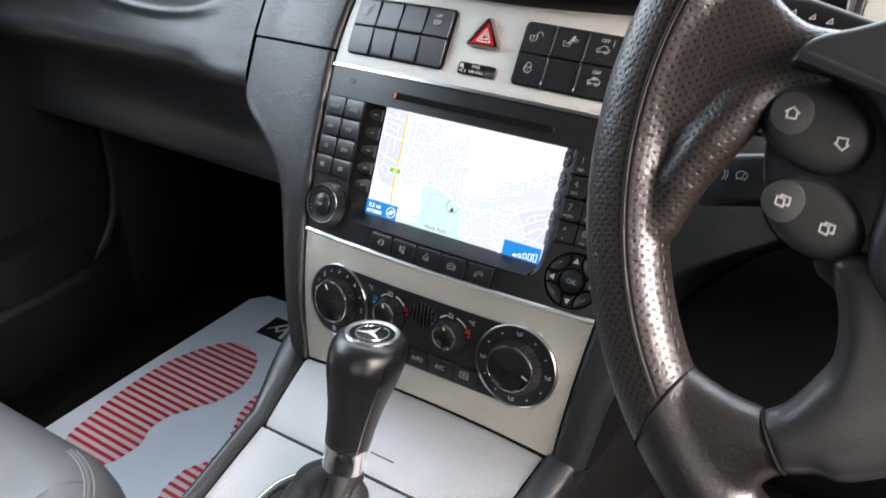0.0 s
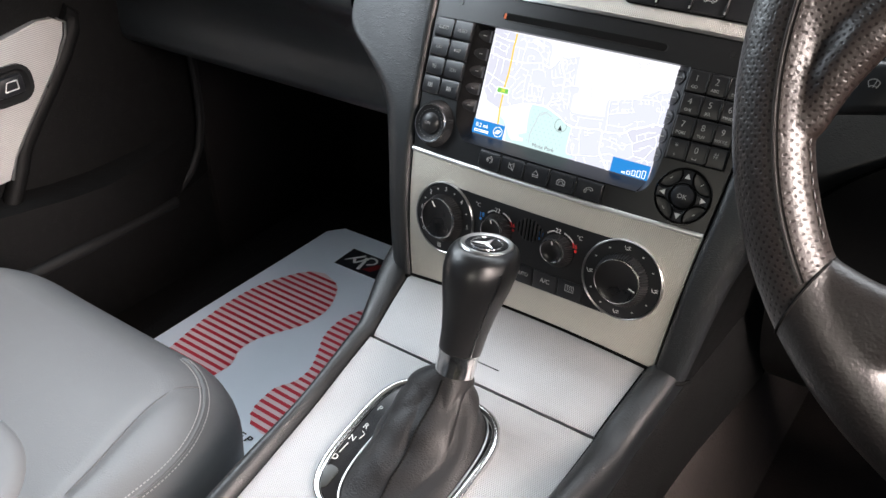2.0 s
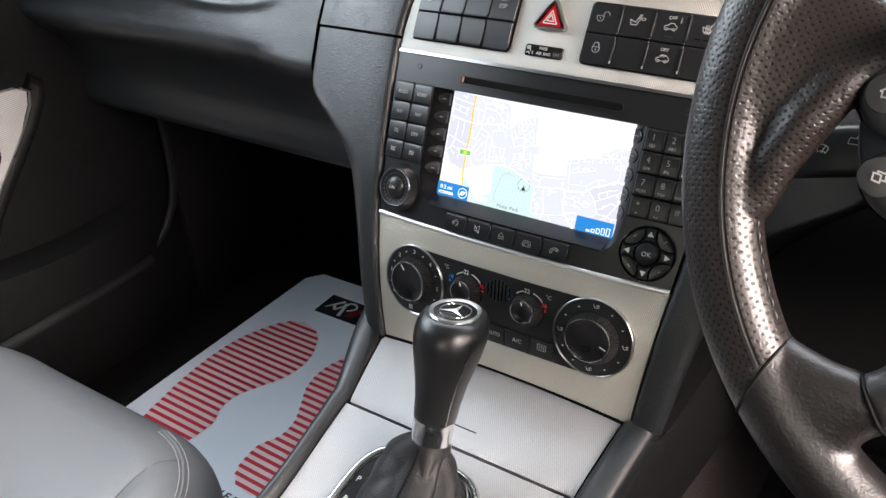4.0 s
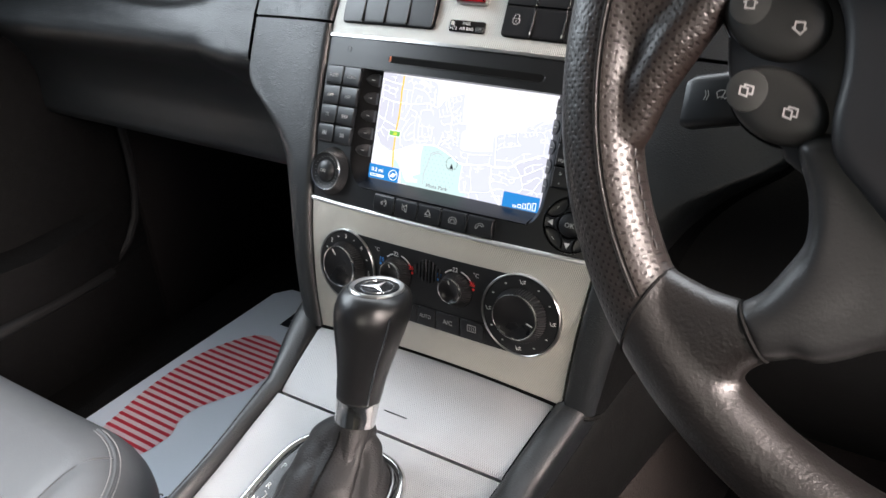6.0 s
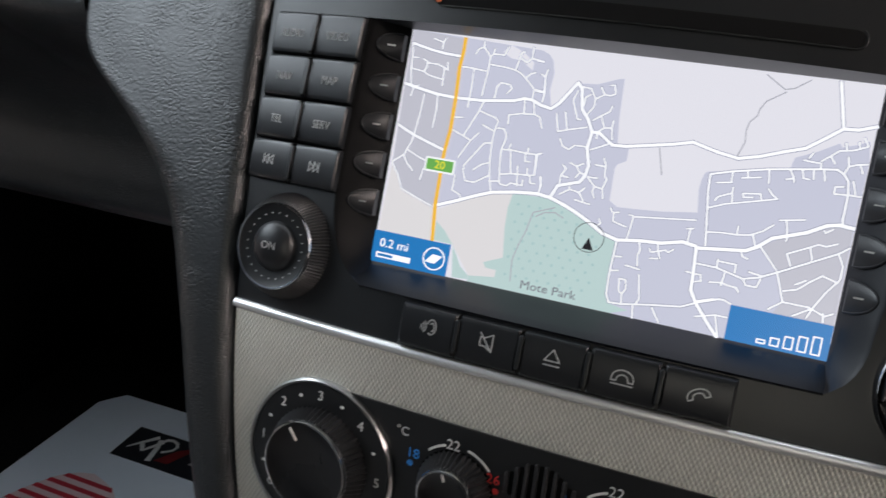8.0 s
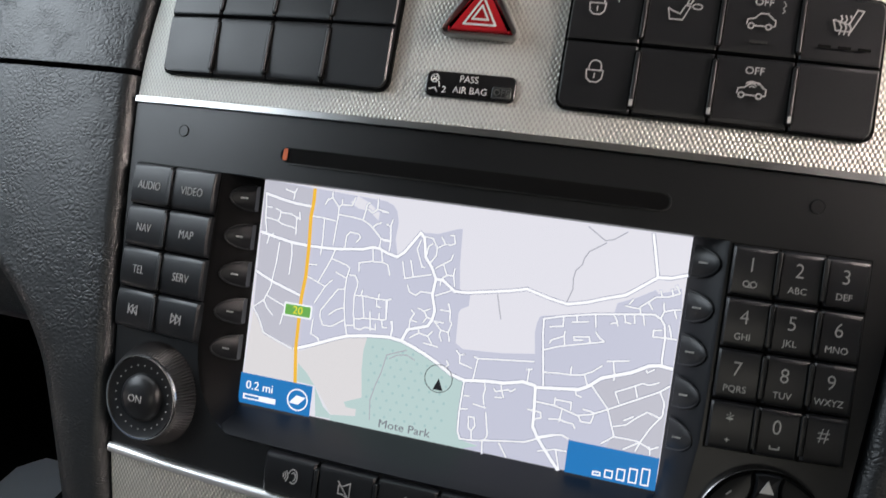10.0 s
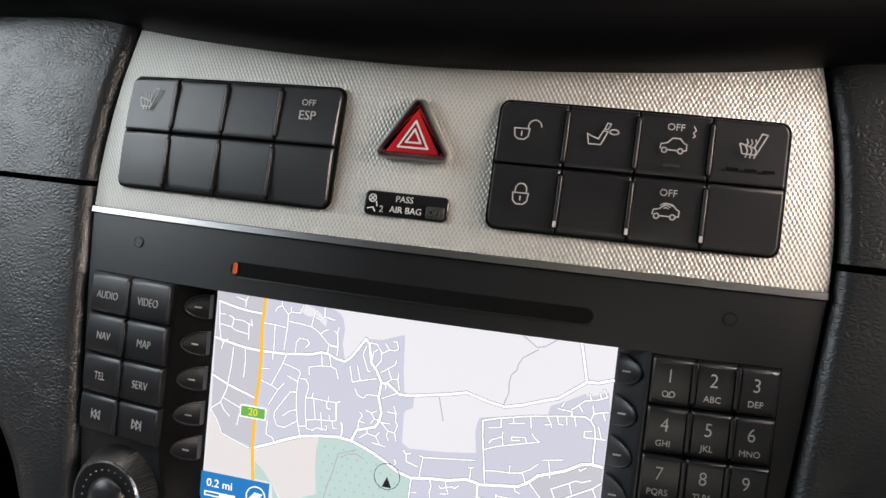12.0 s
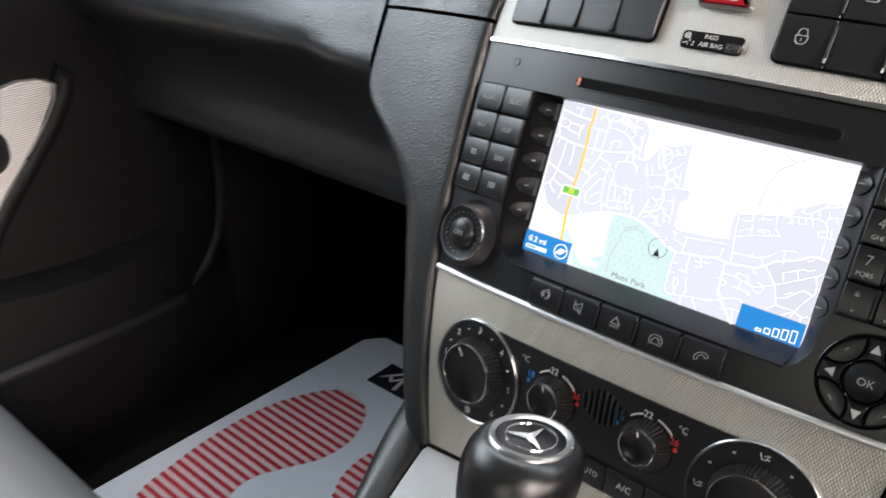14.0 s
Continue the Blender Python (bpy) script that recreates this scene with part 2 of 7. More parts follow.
M_SPOKE = mat("spoke_cover_plastic", (0.013, 0.0135, 0.014), 0.40, grain=0.00015, grain_size=0.0014, stain=0.05, spec=0.6)
M_KNEE = mat("knee_panel_plastic", (0.0065, 0.0067, 0.0070), 0.50, grain=0.00008, grain_size=0.0018, kind="leather", stain=0.09, spec=0.25)
M_DISC = mat("switch_disc_plastic", (0.030, 0.032, 0.031), 0.40, grain=0.00002, grain_size=0.0006, stain=0.03)
M_HUB = mat("airbag_cover_plastic", (0.015, 0.016, 0.018), 0.44, grain=0.00006, grain_size=0.001, stain=0.06)
M_POD = mat("switch_grey_plastic", (0.017, 0.018, 0.0175), 0.42, grain=0.00003, grain_size=0.0006, stain=0.03)
M_GAITER = mat("gaiter_leather", (0.0090, 0.0090, 0.0096), 0.50, spec=0.32, grain=0.00014, grain_size=0.0018, kind="leather", stain=0.02, vary=0.25)
M_KNOB = mat("knob_leather", (0.0065, 0.0068, 0.0075), 0.31, grain=0.00003, grain_size=0.0012, kind="leather", stain=0.02)
M_SHELL = mat("cabin_lining", (0.52, 0.48, 0.41), 0.8, grain=0.0003, grain_size=0.003, stain=0.2)
M_SHELLDARK = mat("cabin_dark_lining", (0.08, 0.075, 0.07), 0.7, grain=0.0003, grain_size=0.003, stain=0.2)
SCR = 1.22
S_LAND = lit("map_land", (232, 230, 237), SCR)
S_TOWN = lit("map_town", (202, 203, 219), SCR)
S_TOWN2 = lit("map_town_grey", (196, 195, 205), SCR)
S_PARK = lit("map_park", (190, 212, 209), SCR)
S_PARK2 = lit("map_park_dots", (172, 201, 200), SCR)
S_PALE = lit("map_pale_ground", (226, 222, 222), SCR)
S_ROAD = lit("map_road", (252, 252, 254), SCR * 1.12)
S_TRACK = lit("map_track", (176, 176, 184), SCR)
S_CASE = lit("map_road_edge", (148, 150, 168), SCR)
S_YELLOW = lit("map_main_road", (246, 190, 62), SCR)
S_GREEN = lit("map_road_badge", (110, 176, 84), SCR)
S_GOLD = lit("map_badge_digits", (236, 226, 60), SCR)
S_BLUE = lit("map_panel_blue", (36, 122, 190), SCR)
S_INK = lit("map_ink", (30, 30, 34), SCR)
S_NAME = lit("map_name_grey", (120, 122, 130), SCR)


# ---- building helpers ----
def face(x, z):
    """How far the bowed face of the centre stack lies into the dash at x, z."""
    low = max(0.0, -0.06 - z)
    # the bow dies away towards the lower edge
    bow = 0.8 - 7.5 * max(0.0, min(0.1, -0.068 - z))
    return -0.015 + (0.5 if z > -0.06 else 1.4) * (z + 0.06) ** 2 + 0.035 * low + 0.0106 + bow * (x * x - 0.01325)


ORIGIN = {}


def thing(name, label, category, at=(0, 0, 0), base=None, group="", kind=""):
    """An Empty for a thing; base: the frame its parts are written in (the world if None)."""
    ob = new(name)
    ob.empty_display_size = 0.02
    ob.matrix_world = (base or Matrix()) @ Matrix.Translation(at)
    ORIGIN[ob.name] = Vector(at)
    return tagged(ob, label, category, group, kind)


def part(name, bm, material, parent=None, label="", smooth=True, angle=38, kind=""):
    me = bpy.data.meshes.new(name)
    bmesh.ops.recalc_face_normals(bm, faces=bm.faces[:])
    bm.to_mesh(me)
    bm.free()
    me.materials.append(material)
    if smooth:
        me.polygons.foreach_set("use_smooth", [True] * len(me.polygons))
        me.set_sharp_from_angle(angle=radians(angle))
    ob = new(name, me)
    if parent is not None:
        ob.parent = parent
        if parent.name in ORIGIN:
            ob.matrix_parent_inverse = Matrix.Translation(-ORIGIN[parent.name])
    return tagged(ob, label, kind=kind)


def bend(bm, d=0.0):
    """Lays what was built flat on y = 0 upon the bowed face, d further in."""
    for v in bm.verts:
        v.co.y += face(v.co.x, v.co.z) + d
    return bm


def box(bm, x0, x1, y0, y1, z0, z1, b=0.0, seg=2):
    r = bmesh.ops.create_cube(bm, size=1)
    for v in r["verts"]:
        v.co = Vector(((x0 + x1) / 2 + v.co.x * (x1 - x0), (y0 + y1) / 2 + v.co.y * (y1 - y0), (z0 + z1) / 2 + v.co.z * (z1 - z0)))
    if b:
        es = {e for v in r["verts"] for e in v.link_edges}
        bmesh.ops.bevel(bm, geom=list(es), offset=b, segments=seg, affect='EDGES', profile=0.5)
    return bm


def rrect(x0, x1, z0, z1, r, n=5):
    pts = []
    for cx, cz, a in ((x1 - r, z1 - r, 0), (x0 + r, z1 - r, 90), (x0 + r, z0 + r, 180), (x1 - r, z0 + r, 270)):
        for i in range(n + 1):
            t = radians(a + 90 * i / n)
            pts.append((cx + r * math.cos(t), cz + r * math.sin(t)))
    return pts


def loft(bm, rings, caps=(True, True), closed=True):
    """Quads between rings of equally many points."""
    vs = [[bm.verts.new(p) for p in ring] for ring in rings]
    n = len(vs[0])
    for a, b in zip(vs, vs[1:]):
        for i in range(n if closed else n - 1):
            j = (i + 1) % n
            bm.faces.new((a[i], a[j], b[j], b[i]))
    for flag, ring in zip(caps, (vs[0], vs[-1])):
        if flag:
            bm.faces.new(ring)
    return vs


def inset(pts, d):
    """The outline pulled in by d (convex outlines)."""
    c = Vector((sum(p[0] for p in pts) / len(pts), sum(p[1] for p in pts) / len(pts)))
    out = []
    n = len(pts)
    for i, p in enumerate(pts):
        a, b = Vector(pts[i - 1]), Vector(pts[(i + 1) % n])
        t = b - a
        nrm = Vector((t.y, -t.x)).normalized() if t.length else Vector((0, 0))
        if (c - Vector(p)).dot(nrm) < 0:
            nrm = -nrm
        out.append((p[0] + nrm.x * d, p[1] + nrm.y * d))
    return out


def plate(bm, pts, y0, y1, b=0.0):
    """A plate of outline pts (x, z) from y0 (front) to y1, with a rounded front edge."""
    rings = [[(x, y1, z) for x, z in pts]]
    if b:
        for k in range(4):
            t = math.pi / 2 * k / 3
            rings.append([(x, y0 + b * (1 - math.sin(t)), z) for x, z in inset(pts, b * (1 - math.cos(t)))])
    else:
        rings.append([(x, y0, z) for x, z in pts])
    loft(bm, rings)
    return bm


def round_in(d, r):
    """How far a corner of radius r pulls the side in, d from the end."""
    return r - math.sqrt(max(0.0, r * r - (r - d) ** 2)) if d < r else 0.0


def key(bm, x0, x1, z0, z1, rise=0.0026, r=0.0007, a=0.25, b=0.85, corner=(0, 0, 0, 0)):
    """A push key with a barrel-shaped front; corner: radii at lower left, lower right, upper left, upper right."""
    fs = [0, 0.01, 0.03, 0.06, 0.1, 0.15, 0.25, 0.4, 0.55, 0.7, 0.82, 0.88, 0.93, 0.965, 0.99, 1] if any(corner) else [0, 0.025, 0.06, 0.12, 0.25, 0.5, 0.75, 0.88, 0.94, 0.975, 1]
    nz = len(fs)
    rings = []
    xa, xb = x0, x1
    for i, f in enumerate(fs):
        z = z0 + (z1 - z0) * f
        x0 = xa + max(round_in(z - z0, corner[0]) if corner[0] else 0, round_in(z1 - z, corner[2]) if corner[2] else 0)
        x1 = xb - max(round_in(z - z0, corner[1]) if corner[1] else 0, round_in(z1 - z, corner[3]) if corner[3] else 0)
        h = rise * (0.55 + 0.45 * math.sin(math.pi * (a + (b - a) * (1 - f))))
        if i in (0, nz - 1):
            h *= 0.62
        elif i in (1, nz - 2):
            h *= 0.93
        rings.append([(x0, 0.002, z), (x0, -h + r, z), (x0 + r, -h, z), (x1 - r, -h, z), (x1, -h + r, z), (x1, 0.002, z)])
    loft(bm, rings)
    return bm


def lathe(bm, cx, cz, prof, seg=48, knurl=None, cy=0.0, caps=(True, True)):
    """Turned about an axis along y; prof: (radius, y) from the front's middle outwards and back; knurl: (first, last, depth)."""
    rings = []
    for i, (r, y) in enumerate(prof):
        ring = []
        for s in range(seg):
            a = 2 * math.pi * s / seg
            rr = r
            if knurl and knurl[0] <= i <= knurl[1]:
                rr -= knurl[2] * (s % 2)
            ring.append((cx + rr * math.cos(a), cy + y, cz + rr * math.sin(a)))
        rings.append(ring)
    loft(bm, rings, caps)
    return bm


def sweep(bm, pts, rad, n=10, closed=False, flat=1.0):
    """A tube along pts; rad: a number or one for each point."""
    pts = [Vector(p) for p in pts]
    m = len(pts)
    rings = []
    up = Vector((0.31, 0.53, 0.79)).normalized()
    for i, p in enumerate(pts):
        t = (pts[(i + 1) % m] - pts[i - 1]) if closed else (pts[min(i + 1, m - 1)] - pts[max(i - 1, 0)])
        t.normalize()
        u = (up - t * up.dot(t)).normalized()
        w = t.cross(u)
        up = u
        r = rad[i] if isinstance(rad, (list, tuple)) else rad
        rings.append([p + (u * math.cos(a) + w * math.sin(a) * flat) * r for a in (2 * math.pi * k / n for k in range(n))])
    if closed:
        rings.append(rings[0])
        vs = loft(bm, rings, (False, False))
        bmesh.ops.remove_doubles(bm, verts=bm.verts[:], dist=1e-6)
    else:
        loft(bm, rings)
    return bm


def stroke(bm, pts, w, closed=False, y=0.0, th=0.00015):
    """A thin flat line of width w along pts (x, z)."""
    pts = [Vector(p) for p in pts]
    if closed:
        pts = pts + [pts[0]]
    for a, b in zip(pts, pts[1:]):
        t = b - a
        if t.length < 1e-7:
            continue
        t.normalize()
        nrm = Vector((-t.y, t.x)) * w / 2
        a2, b2 = a - t * w * 0.35, b + t * w * 0.35
        q = [a2 + nrm, b2 + nrm, b2 - nrm, a2 - nrm]
        f = [bm.verts.new((p.x, y - th, p.y)) for p in q]
        g = [bm.verts.new((p.x, y, p.y)) for p in q]
        bm.faces.new(f)
        for i in range(4):
            bm.faces.new((f[i], f[(i + 1) % 4], g[(i + 1) % 4], g[i]))
    return bm


def arc(cx, cz, r, a0, a1, n=10, rz=None):
    return [(cx + r * math.cos(radians(a0 + (a1 - a0) * i / n)), cz + (rz or r) * math.sin(radians(a0 + (a1 - a0) * i / n))) for i in range(n + 1)]


def legend(string, cx, cz, h, material, parent, d=-0.003, name="legend", on_face=True, wide=1.0, bold=0.0, rot=0.0, y=None):
    """Printed characters of height h about (cx, cz) on the face, d in front of it."""
    cu = bpy.data.curves.new(name, 'FONT')
    cu.body, cu.size, cu.align_x, cu.align_y, cu.extrude, cu.offset = string, h / 0.70, 'CENTER', 'CENTER', 0.0001, bold
    cu.resolution_u = 3
    tmp = bpy.data.objects.new(name, cu)
    scene.collection.objects.link(tmp)
    me = bpy.data.meshes.new_from_object(tmp.evaluated_get(bpy.context.evaluated_depsgraph_get()))
    bpy.data.objects.remove(tmp)
    bm = bmesh.new()
    bm.from_mesh(me)
    bpy.data.meshes.remove(me)
    c, s = math.cos(radians(rot)), math.sin(radians(rot))
    flat = y is not None
    for v in bm.verts:
        px, pz = v.co.x * wide, v.co.y
        X, Z = cx + px * c - pz * s, cz + px * s + pz * c
        v.co = Vector((X, (y if flat else face(X, Z) + d) - v.co.z, Z))
    return part(name, bm, material, parent, smooth=False)


def icon(lines, cx, cz, size, material, parent, d=-0.003, w=0.00038, name="icon", y=None):
    """A small line drawing; lines in units of size about (cx, cz)."""
    bm = bmesh.new()
    for ln in lines:
        closed = ln[0] == "c"
        pts = ln[1:] if closed else ln
        stroke(bm, [(cx + p[0] * size, cz + p[1] * size) for p in pts], w, closed, 0.0 if y is None else y)
    if y is None:
        bend(bm, d)
    return part(name, bm, material, parent, smooth=False, kind="stuff")


def panel(bm, zs, left, right, nx, d=0.0, thick=0.004, bowed=True, lip=True):
    """A sheet between the edges left(z) and right(z), bowed like the stack's face, with turned-back rims."""
    rows = []
    for z in zs:
        a, b = left(z), right(z)
        rows.append([(a + (b - a) * i / nx, (face(a + (b - a) * i / nx, z) if bowed else 0.0) + d, z) for i in range(nx + 1)])
    vs = [[bm.verts.new(p) for p in r] for r in rows]
    for a, b in zip(vs, vs[1:]):
        for i in range(nx):
            bm.faces.new((a[i], a[i + 1], b[i + 1], b[i]))
    if lip:
        rim = vs[0] + [r[-1] for r in vs[1:]] + vs[-1][-2::-1] + [r[0] for r in vs[-2:0:-1]]
        back = [bm.verts.new(v.co + Vector((0, thick, 0))) for v in rim]
        for i in range(len(rim)):
            j = (i + 1) % len(rim)
            bm.faces.new((rim[i], rim[j], back[j], back[i]))
    return bm


def steps(a, b, n):
    return [a + (b - a) * i / n for i in range(n + 1)]


def smooth_at(points, t):
    """Catmull-Rom through (t, value) pairs."""
    n = len(points)
    if t <= points[0][0]:
        return points[0][1]
    if t >= points[-1][0]:
        return points[-1][1]
    for i in range(n - 1):
        if t <= points[i + 1][0]:
            break
    t1, p1 = points[i]
    t2, p2 = points[i + 1]
    t0, p0 = points[max(i - 1, 0)]
    t3, p3 = points[min(i + 2, n - 1)]
    m1 = (p2 - p0) / (t2 - t0) if t2 > t0 else 0
    m2 = (p3 - p1) / (t3 - t1) if t3 > t1 else 0
    h = t2 - t1
    f = (t - t1) / h
    return (2 * f ** 3 - 3 * f ** 2 + 1) * p1 + (f ** 3 - 2 * f ** 2 + f) * h * m1 + (-2 * f ** 3 + 3 * f ** 2) * p2 + (f ** 3 - f ** 2) * h * m2


# ---- the cabin round it ----
def slab(name, x0, x1, y0, y1, z0, z1, material, label="", category=""):
    bm = bmesh.new()
    box(bm, x0, x1, y0, y1, z0, z1, 0.01)
    return tagged(part(name, bm, material), label, category, kind="structure")


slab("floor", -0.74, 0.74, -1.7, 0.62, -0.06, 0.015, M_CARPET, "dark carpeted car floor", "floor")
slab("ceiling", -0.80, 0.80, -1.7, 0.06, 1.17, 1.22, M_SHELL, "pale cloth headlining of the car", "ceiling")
# unseen wall, raised to full height to keep sky light off the dash
slab("wall_rear", -0.74, 0.74, -1.76, -1.70, 0.0, 1.22, M_SHELLDARK, "unseen dark wall that closes the cabin behind", "wall")
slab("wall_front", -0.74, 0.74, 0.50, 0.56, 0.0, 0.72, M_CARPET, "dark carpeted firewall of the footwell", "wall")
slab("wall_sill", 0.71, 0.77, -1.7, 0.56, 0.0, 0.14, M_SHELLDARK, "dark sill under the open driver's door", "wall")
for sx in (-0.76, 0.76):
    bm = bmesh.new()
    sweep(bm, [(sx, 0.50, 0.70), (sx * 0.97, 0.28, 0.98), (sx * 0.95, 0.06, 1.19)], 0.035)
    tagged(part("pillar", bm, M_SHELL), "pale lined windscreen pillar", "pillar", kind="structure")

# ---- passenger door ----
DX = -0.672
door = thing("door_1", "closed passenger door with black panel and silver trim", "door", (DX, -0.3, 0.02), kind="structure")
bm = bmesh.new()
zs = [(0.02, -0.012), (0.155, -0.010), (0.160, 0.030), (0.19, 0.034), (0.235, 0.030), (0.245, -0.006), (0.40, 0.0), (0.46, 0.004), (0.50, 0.018), (0.60, 0.02), (0.64, -0.01)]
rings = []
for y in steps(-1.5, 0.20, 34):
    k = max(0.0, (y - 0.02) / 0.18)
    dz = 0.035 * max(0.0, min(1.0, (-0.02 - y) / 0.2))
    ring = [(DX + o * (1 - min(1, k)) - 0.02 * k * k, y, z + (dz if 0.16 < z < 0.3 else 0)) for z, o in zs]
    ring += [(DX - 0.07, y, 0.64), (DX - 0.07, y, 0.02)]
    rings.append(ring)
loft(bm, rings)
part("door_panel", bm, M_DOOR, door, "black grained plastic door panel")
# silver trim: its front edge sweeps down and back
bm = bmesh.new()
edge = [(0.447, 0.000), (0.440, 0.010), (0.425, 0.006), (0.40, -0.012), (0.37, -0.038), (0.34, -0.066), (0.31, -0.092), (0.285, -0.104)]
ring_f, ring_b = [], []
for z, y in edge:
    ring_f.append((DX + 0.014, y, z))
ring_f += [(DX + 0.014, -0.62, 0.285), (DX + 0.014, -0.62, 0.40), (DX + 0.014, -0.30, 0.425), (DX + 0.014, -0.12, 0.432), (DX + 0.014, -0.05, 0.444), (DX + 0.014, -0.02, 0.449)]
ring_b = [(DX - 0.004, y, z) for _, y, z in ring_f]
loft(bm, [ring_b, ring_f])
bmesh.ops.bevel(bm, geom=[e for e in bm.edges if all(abs(v.co.x - DX - 0.014) < 1e-6 for v in e.verts)], offset=0.002, segments=2, affect='EDGES')
trim = part("door_trim", bm, M_DOORTRIM, door, "embossed silver door trim", angle=25)
bm = bmesh.new()
sweep(bm, [(DX + 0.014, y + 0.002, z) for z, y in edge], 0.0016, 8)
part("trim_edge", bm, M_SATIN, trim)
bm = bmesh.new()
sweep(bm, [(DX + 0.004, y + 0.016, z + 0.002) for z, y in edge + [(0.24, -0.13), (0.19, -0.16)]], 0.011, 10)
part("trim_surround", bm, M_DOOR, door)
bm = bmesh.new()
pts = rrect(-0.104, -0.046, 0.370, 0.414, 0.018)
loft(bm, [[(DX + 0.010, y, z) for y, z in pts], [(DX + 0.0185, y, z) for y, z in pts], [(DX + 0.0185, y, z) for y, z in inset(pts, 0.005)], [(DX + 0.0150, y, z) for y, z in inset(pts, 0.008)]])
sw = part("window_switch", bm, M_BLACK, door, "black window switch")
bm = bmesh.new()
box(bm, DX + 0.012, DX + 0.0225, -0.092, -0.058, 0.381, 0.403, 0.004)
part("rocker", bm, M_KEY, sw)
bm = bmesh.new()
for a, b in (((-0.083, 0.388), (-0.067, 0.388)), ((-0.067, 0.388), (-0.067, 0.398)), ((-0.067, 0.398), (-0.079, 0.398)), ((-0.079, 0.398), (-0.083, 0.388))):
    sweep(bm, [(DX + 0.0227, *a), (DX + 0.0227, *b)], 0.0006, 6)
part("icon", bm, M_WHITE, sw)
bm = bmesh.new()
sweep(bm, [(DX + 0.034 - 0.022 * max(0, (y + 0.02) / 0.12), y, z) for y, z in ((-0.9, 0.178), (-0.3, 0.176), (-0.06, 0.171), (0.02, 0.165), (0.07, 0.160), (0.105, 0.156))], 0.0085, 10)
part("pocket_edge", bm, M_KNEE, door)
bm = bmesh.new()
sweep(bm, [(DX, y, z) for y, z in ((0.176, 0.62), (0.186, 0.42), (0.186, 0.30), (0.182, 0.25), (0.170, 0.21), (0.150, 0.182), (0.122, 0.163), (0.098, 0.154))], 0.006, 8)
part("door_seal", bm, M_KNEE, door)
bm = bmesh.new()
box(bm, DX - 0.08, DX - 0.008, 0.19, 0.55, 0.0, 0.64, 0.012)
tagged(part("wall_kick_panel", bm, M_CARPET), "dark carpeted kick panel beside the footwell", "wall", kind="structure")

# ---- dashboard ----
dash = thing("dashboard", "black grained soft plastic car dashboard", "dashboard", (0, 0.1, 0.05), DASH)
PROF = [(0.30, 0.215), (0.06, 0.214), (0.014, 0.206), (0.000, 0.190), (0.008, 0.168), (0.018, 0.140), (0.0205, 0.115), (0.0195, 0.095), (0.0170, 0.075), (0.0148, 0.058), (0.0150, 0.046), (0.0200, 0.036), (0.036, 0.0275), (0.064, 0.020), (0.090, 0.006), (0.110, -0.016), (0.120, -0.042), (0.132, -0.058), (0.17, -0.062), (0.20, -0.060), (0.32, -0.03)]


def fine(prof, k=4):
    n = len(prof)
    out = []
    for i in range(n - 1):
        p0, p1, p2, p3 = (Vector(prof[max(0, min(n - 1, j))]) for j in (i - 1, i, i + 1, i + 2))
        for s in range(k):
            t = s / k
            out.append(0.5 * ((2 * p1) + (p2 - p0) * t + (2 * p0 - 5 * p1 + 4 * p2 - p3) * t * t + (3 * p1 - p0 - 3 * p2 + p3) * t ** 3))
    out.append(Vector(prof[-1]))
    return out


UPPER_EDGE = [(0.063, 0.1325), (0.0785, 0.1325), (0.094, 0.1314), (0.112, 0.1290), (0.128, 0.1255), (0.138, 0.1232), (0.170, 0.116)]


def stack_edge(z):
    """Half the width of the stack's trim at z."""
    if z > 0.063:
        return smooth_at(UPPER_EDGE, z)
    return 0.1325 - (0.0118 * (0.063 - z) / 0.126 if z > -0.063 else 0.0118 + 0.0125 * (-0.063 - z) / 0.106)


def column_rim(z):
    """How deep the outer rim of the column lies at z."""
    a = stack_edge(z) + 0.0012
    return face(a, max(z, -0.172)) - 0.0035 + 1.5 * (0.95 * (smooth_at(OUT, z) - a)) ** 2


def fascia(bm, x0, x1, nx, prof, scoop=None, x_out=None):
    """A moulding of one section carried across the car; scoop: an oval hollow (x, z, half width, half height, depth)."""
    p = fine(prof, 9)
    rows = []
    for x in steps(x0, x1, nx):
        row = []
        for q in p:
            xx, y, z = x, q.x, q.y
            if x_out:
                xx = x0 + (x_out(z) - x0) * (x - x0) / (x1 - x0)
            if scoop and y < 0.1:
                cx, cz, hw, hh, dep = scoop
                e = math.sqrt(((x - cx) / hw) ** 2 + ((z - cz) / hh) ** 2)
                h = max(0.0, min(1.0, (1.0 - e) / 0.35))
                y += dep * h * h * (3 - 2 * h)
                y -= 0.0028 * math.exp(-((e - 1.05) / 0.08) ** 2)
            if x_out and z > 0.045 and y < 0.2:
                # upper half leans out over the lap towards the door, shaped to darken it
                h = min(1.0, (z - 0.045) / 0.07)
                y -= 0.16 * max(0.0, -0.31 - xx) * h * h * (3 - 2 * h)
            if x_out and 0.012 < z < 0.205 and y < 0.2:
                # the end eases back to lie flush with the column
                f = max(0.0, min(1.0, (xx - x_out(z) + 0.07) / 0.07))
                f *= f * (3 - 2 * f) / max(f, 1e-6) * min(1.0, (z - 0.012) / 0.030) * min(1.0, (0.205 - z) / 0.02)
                y += (column_rim(z) + 0.0012 - y) * f
            row.append((xx, y, z))
        rows.append(row)
    loft(bm, rows, (False, False), closed=False)
    return bm


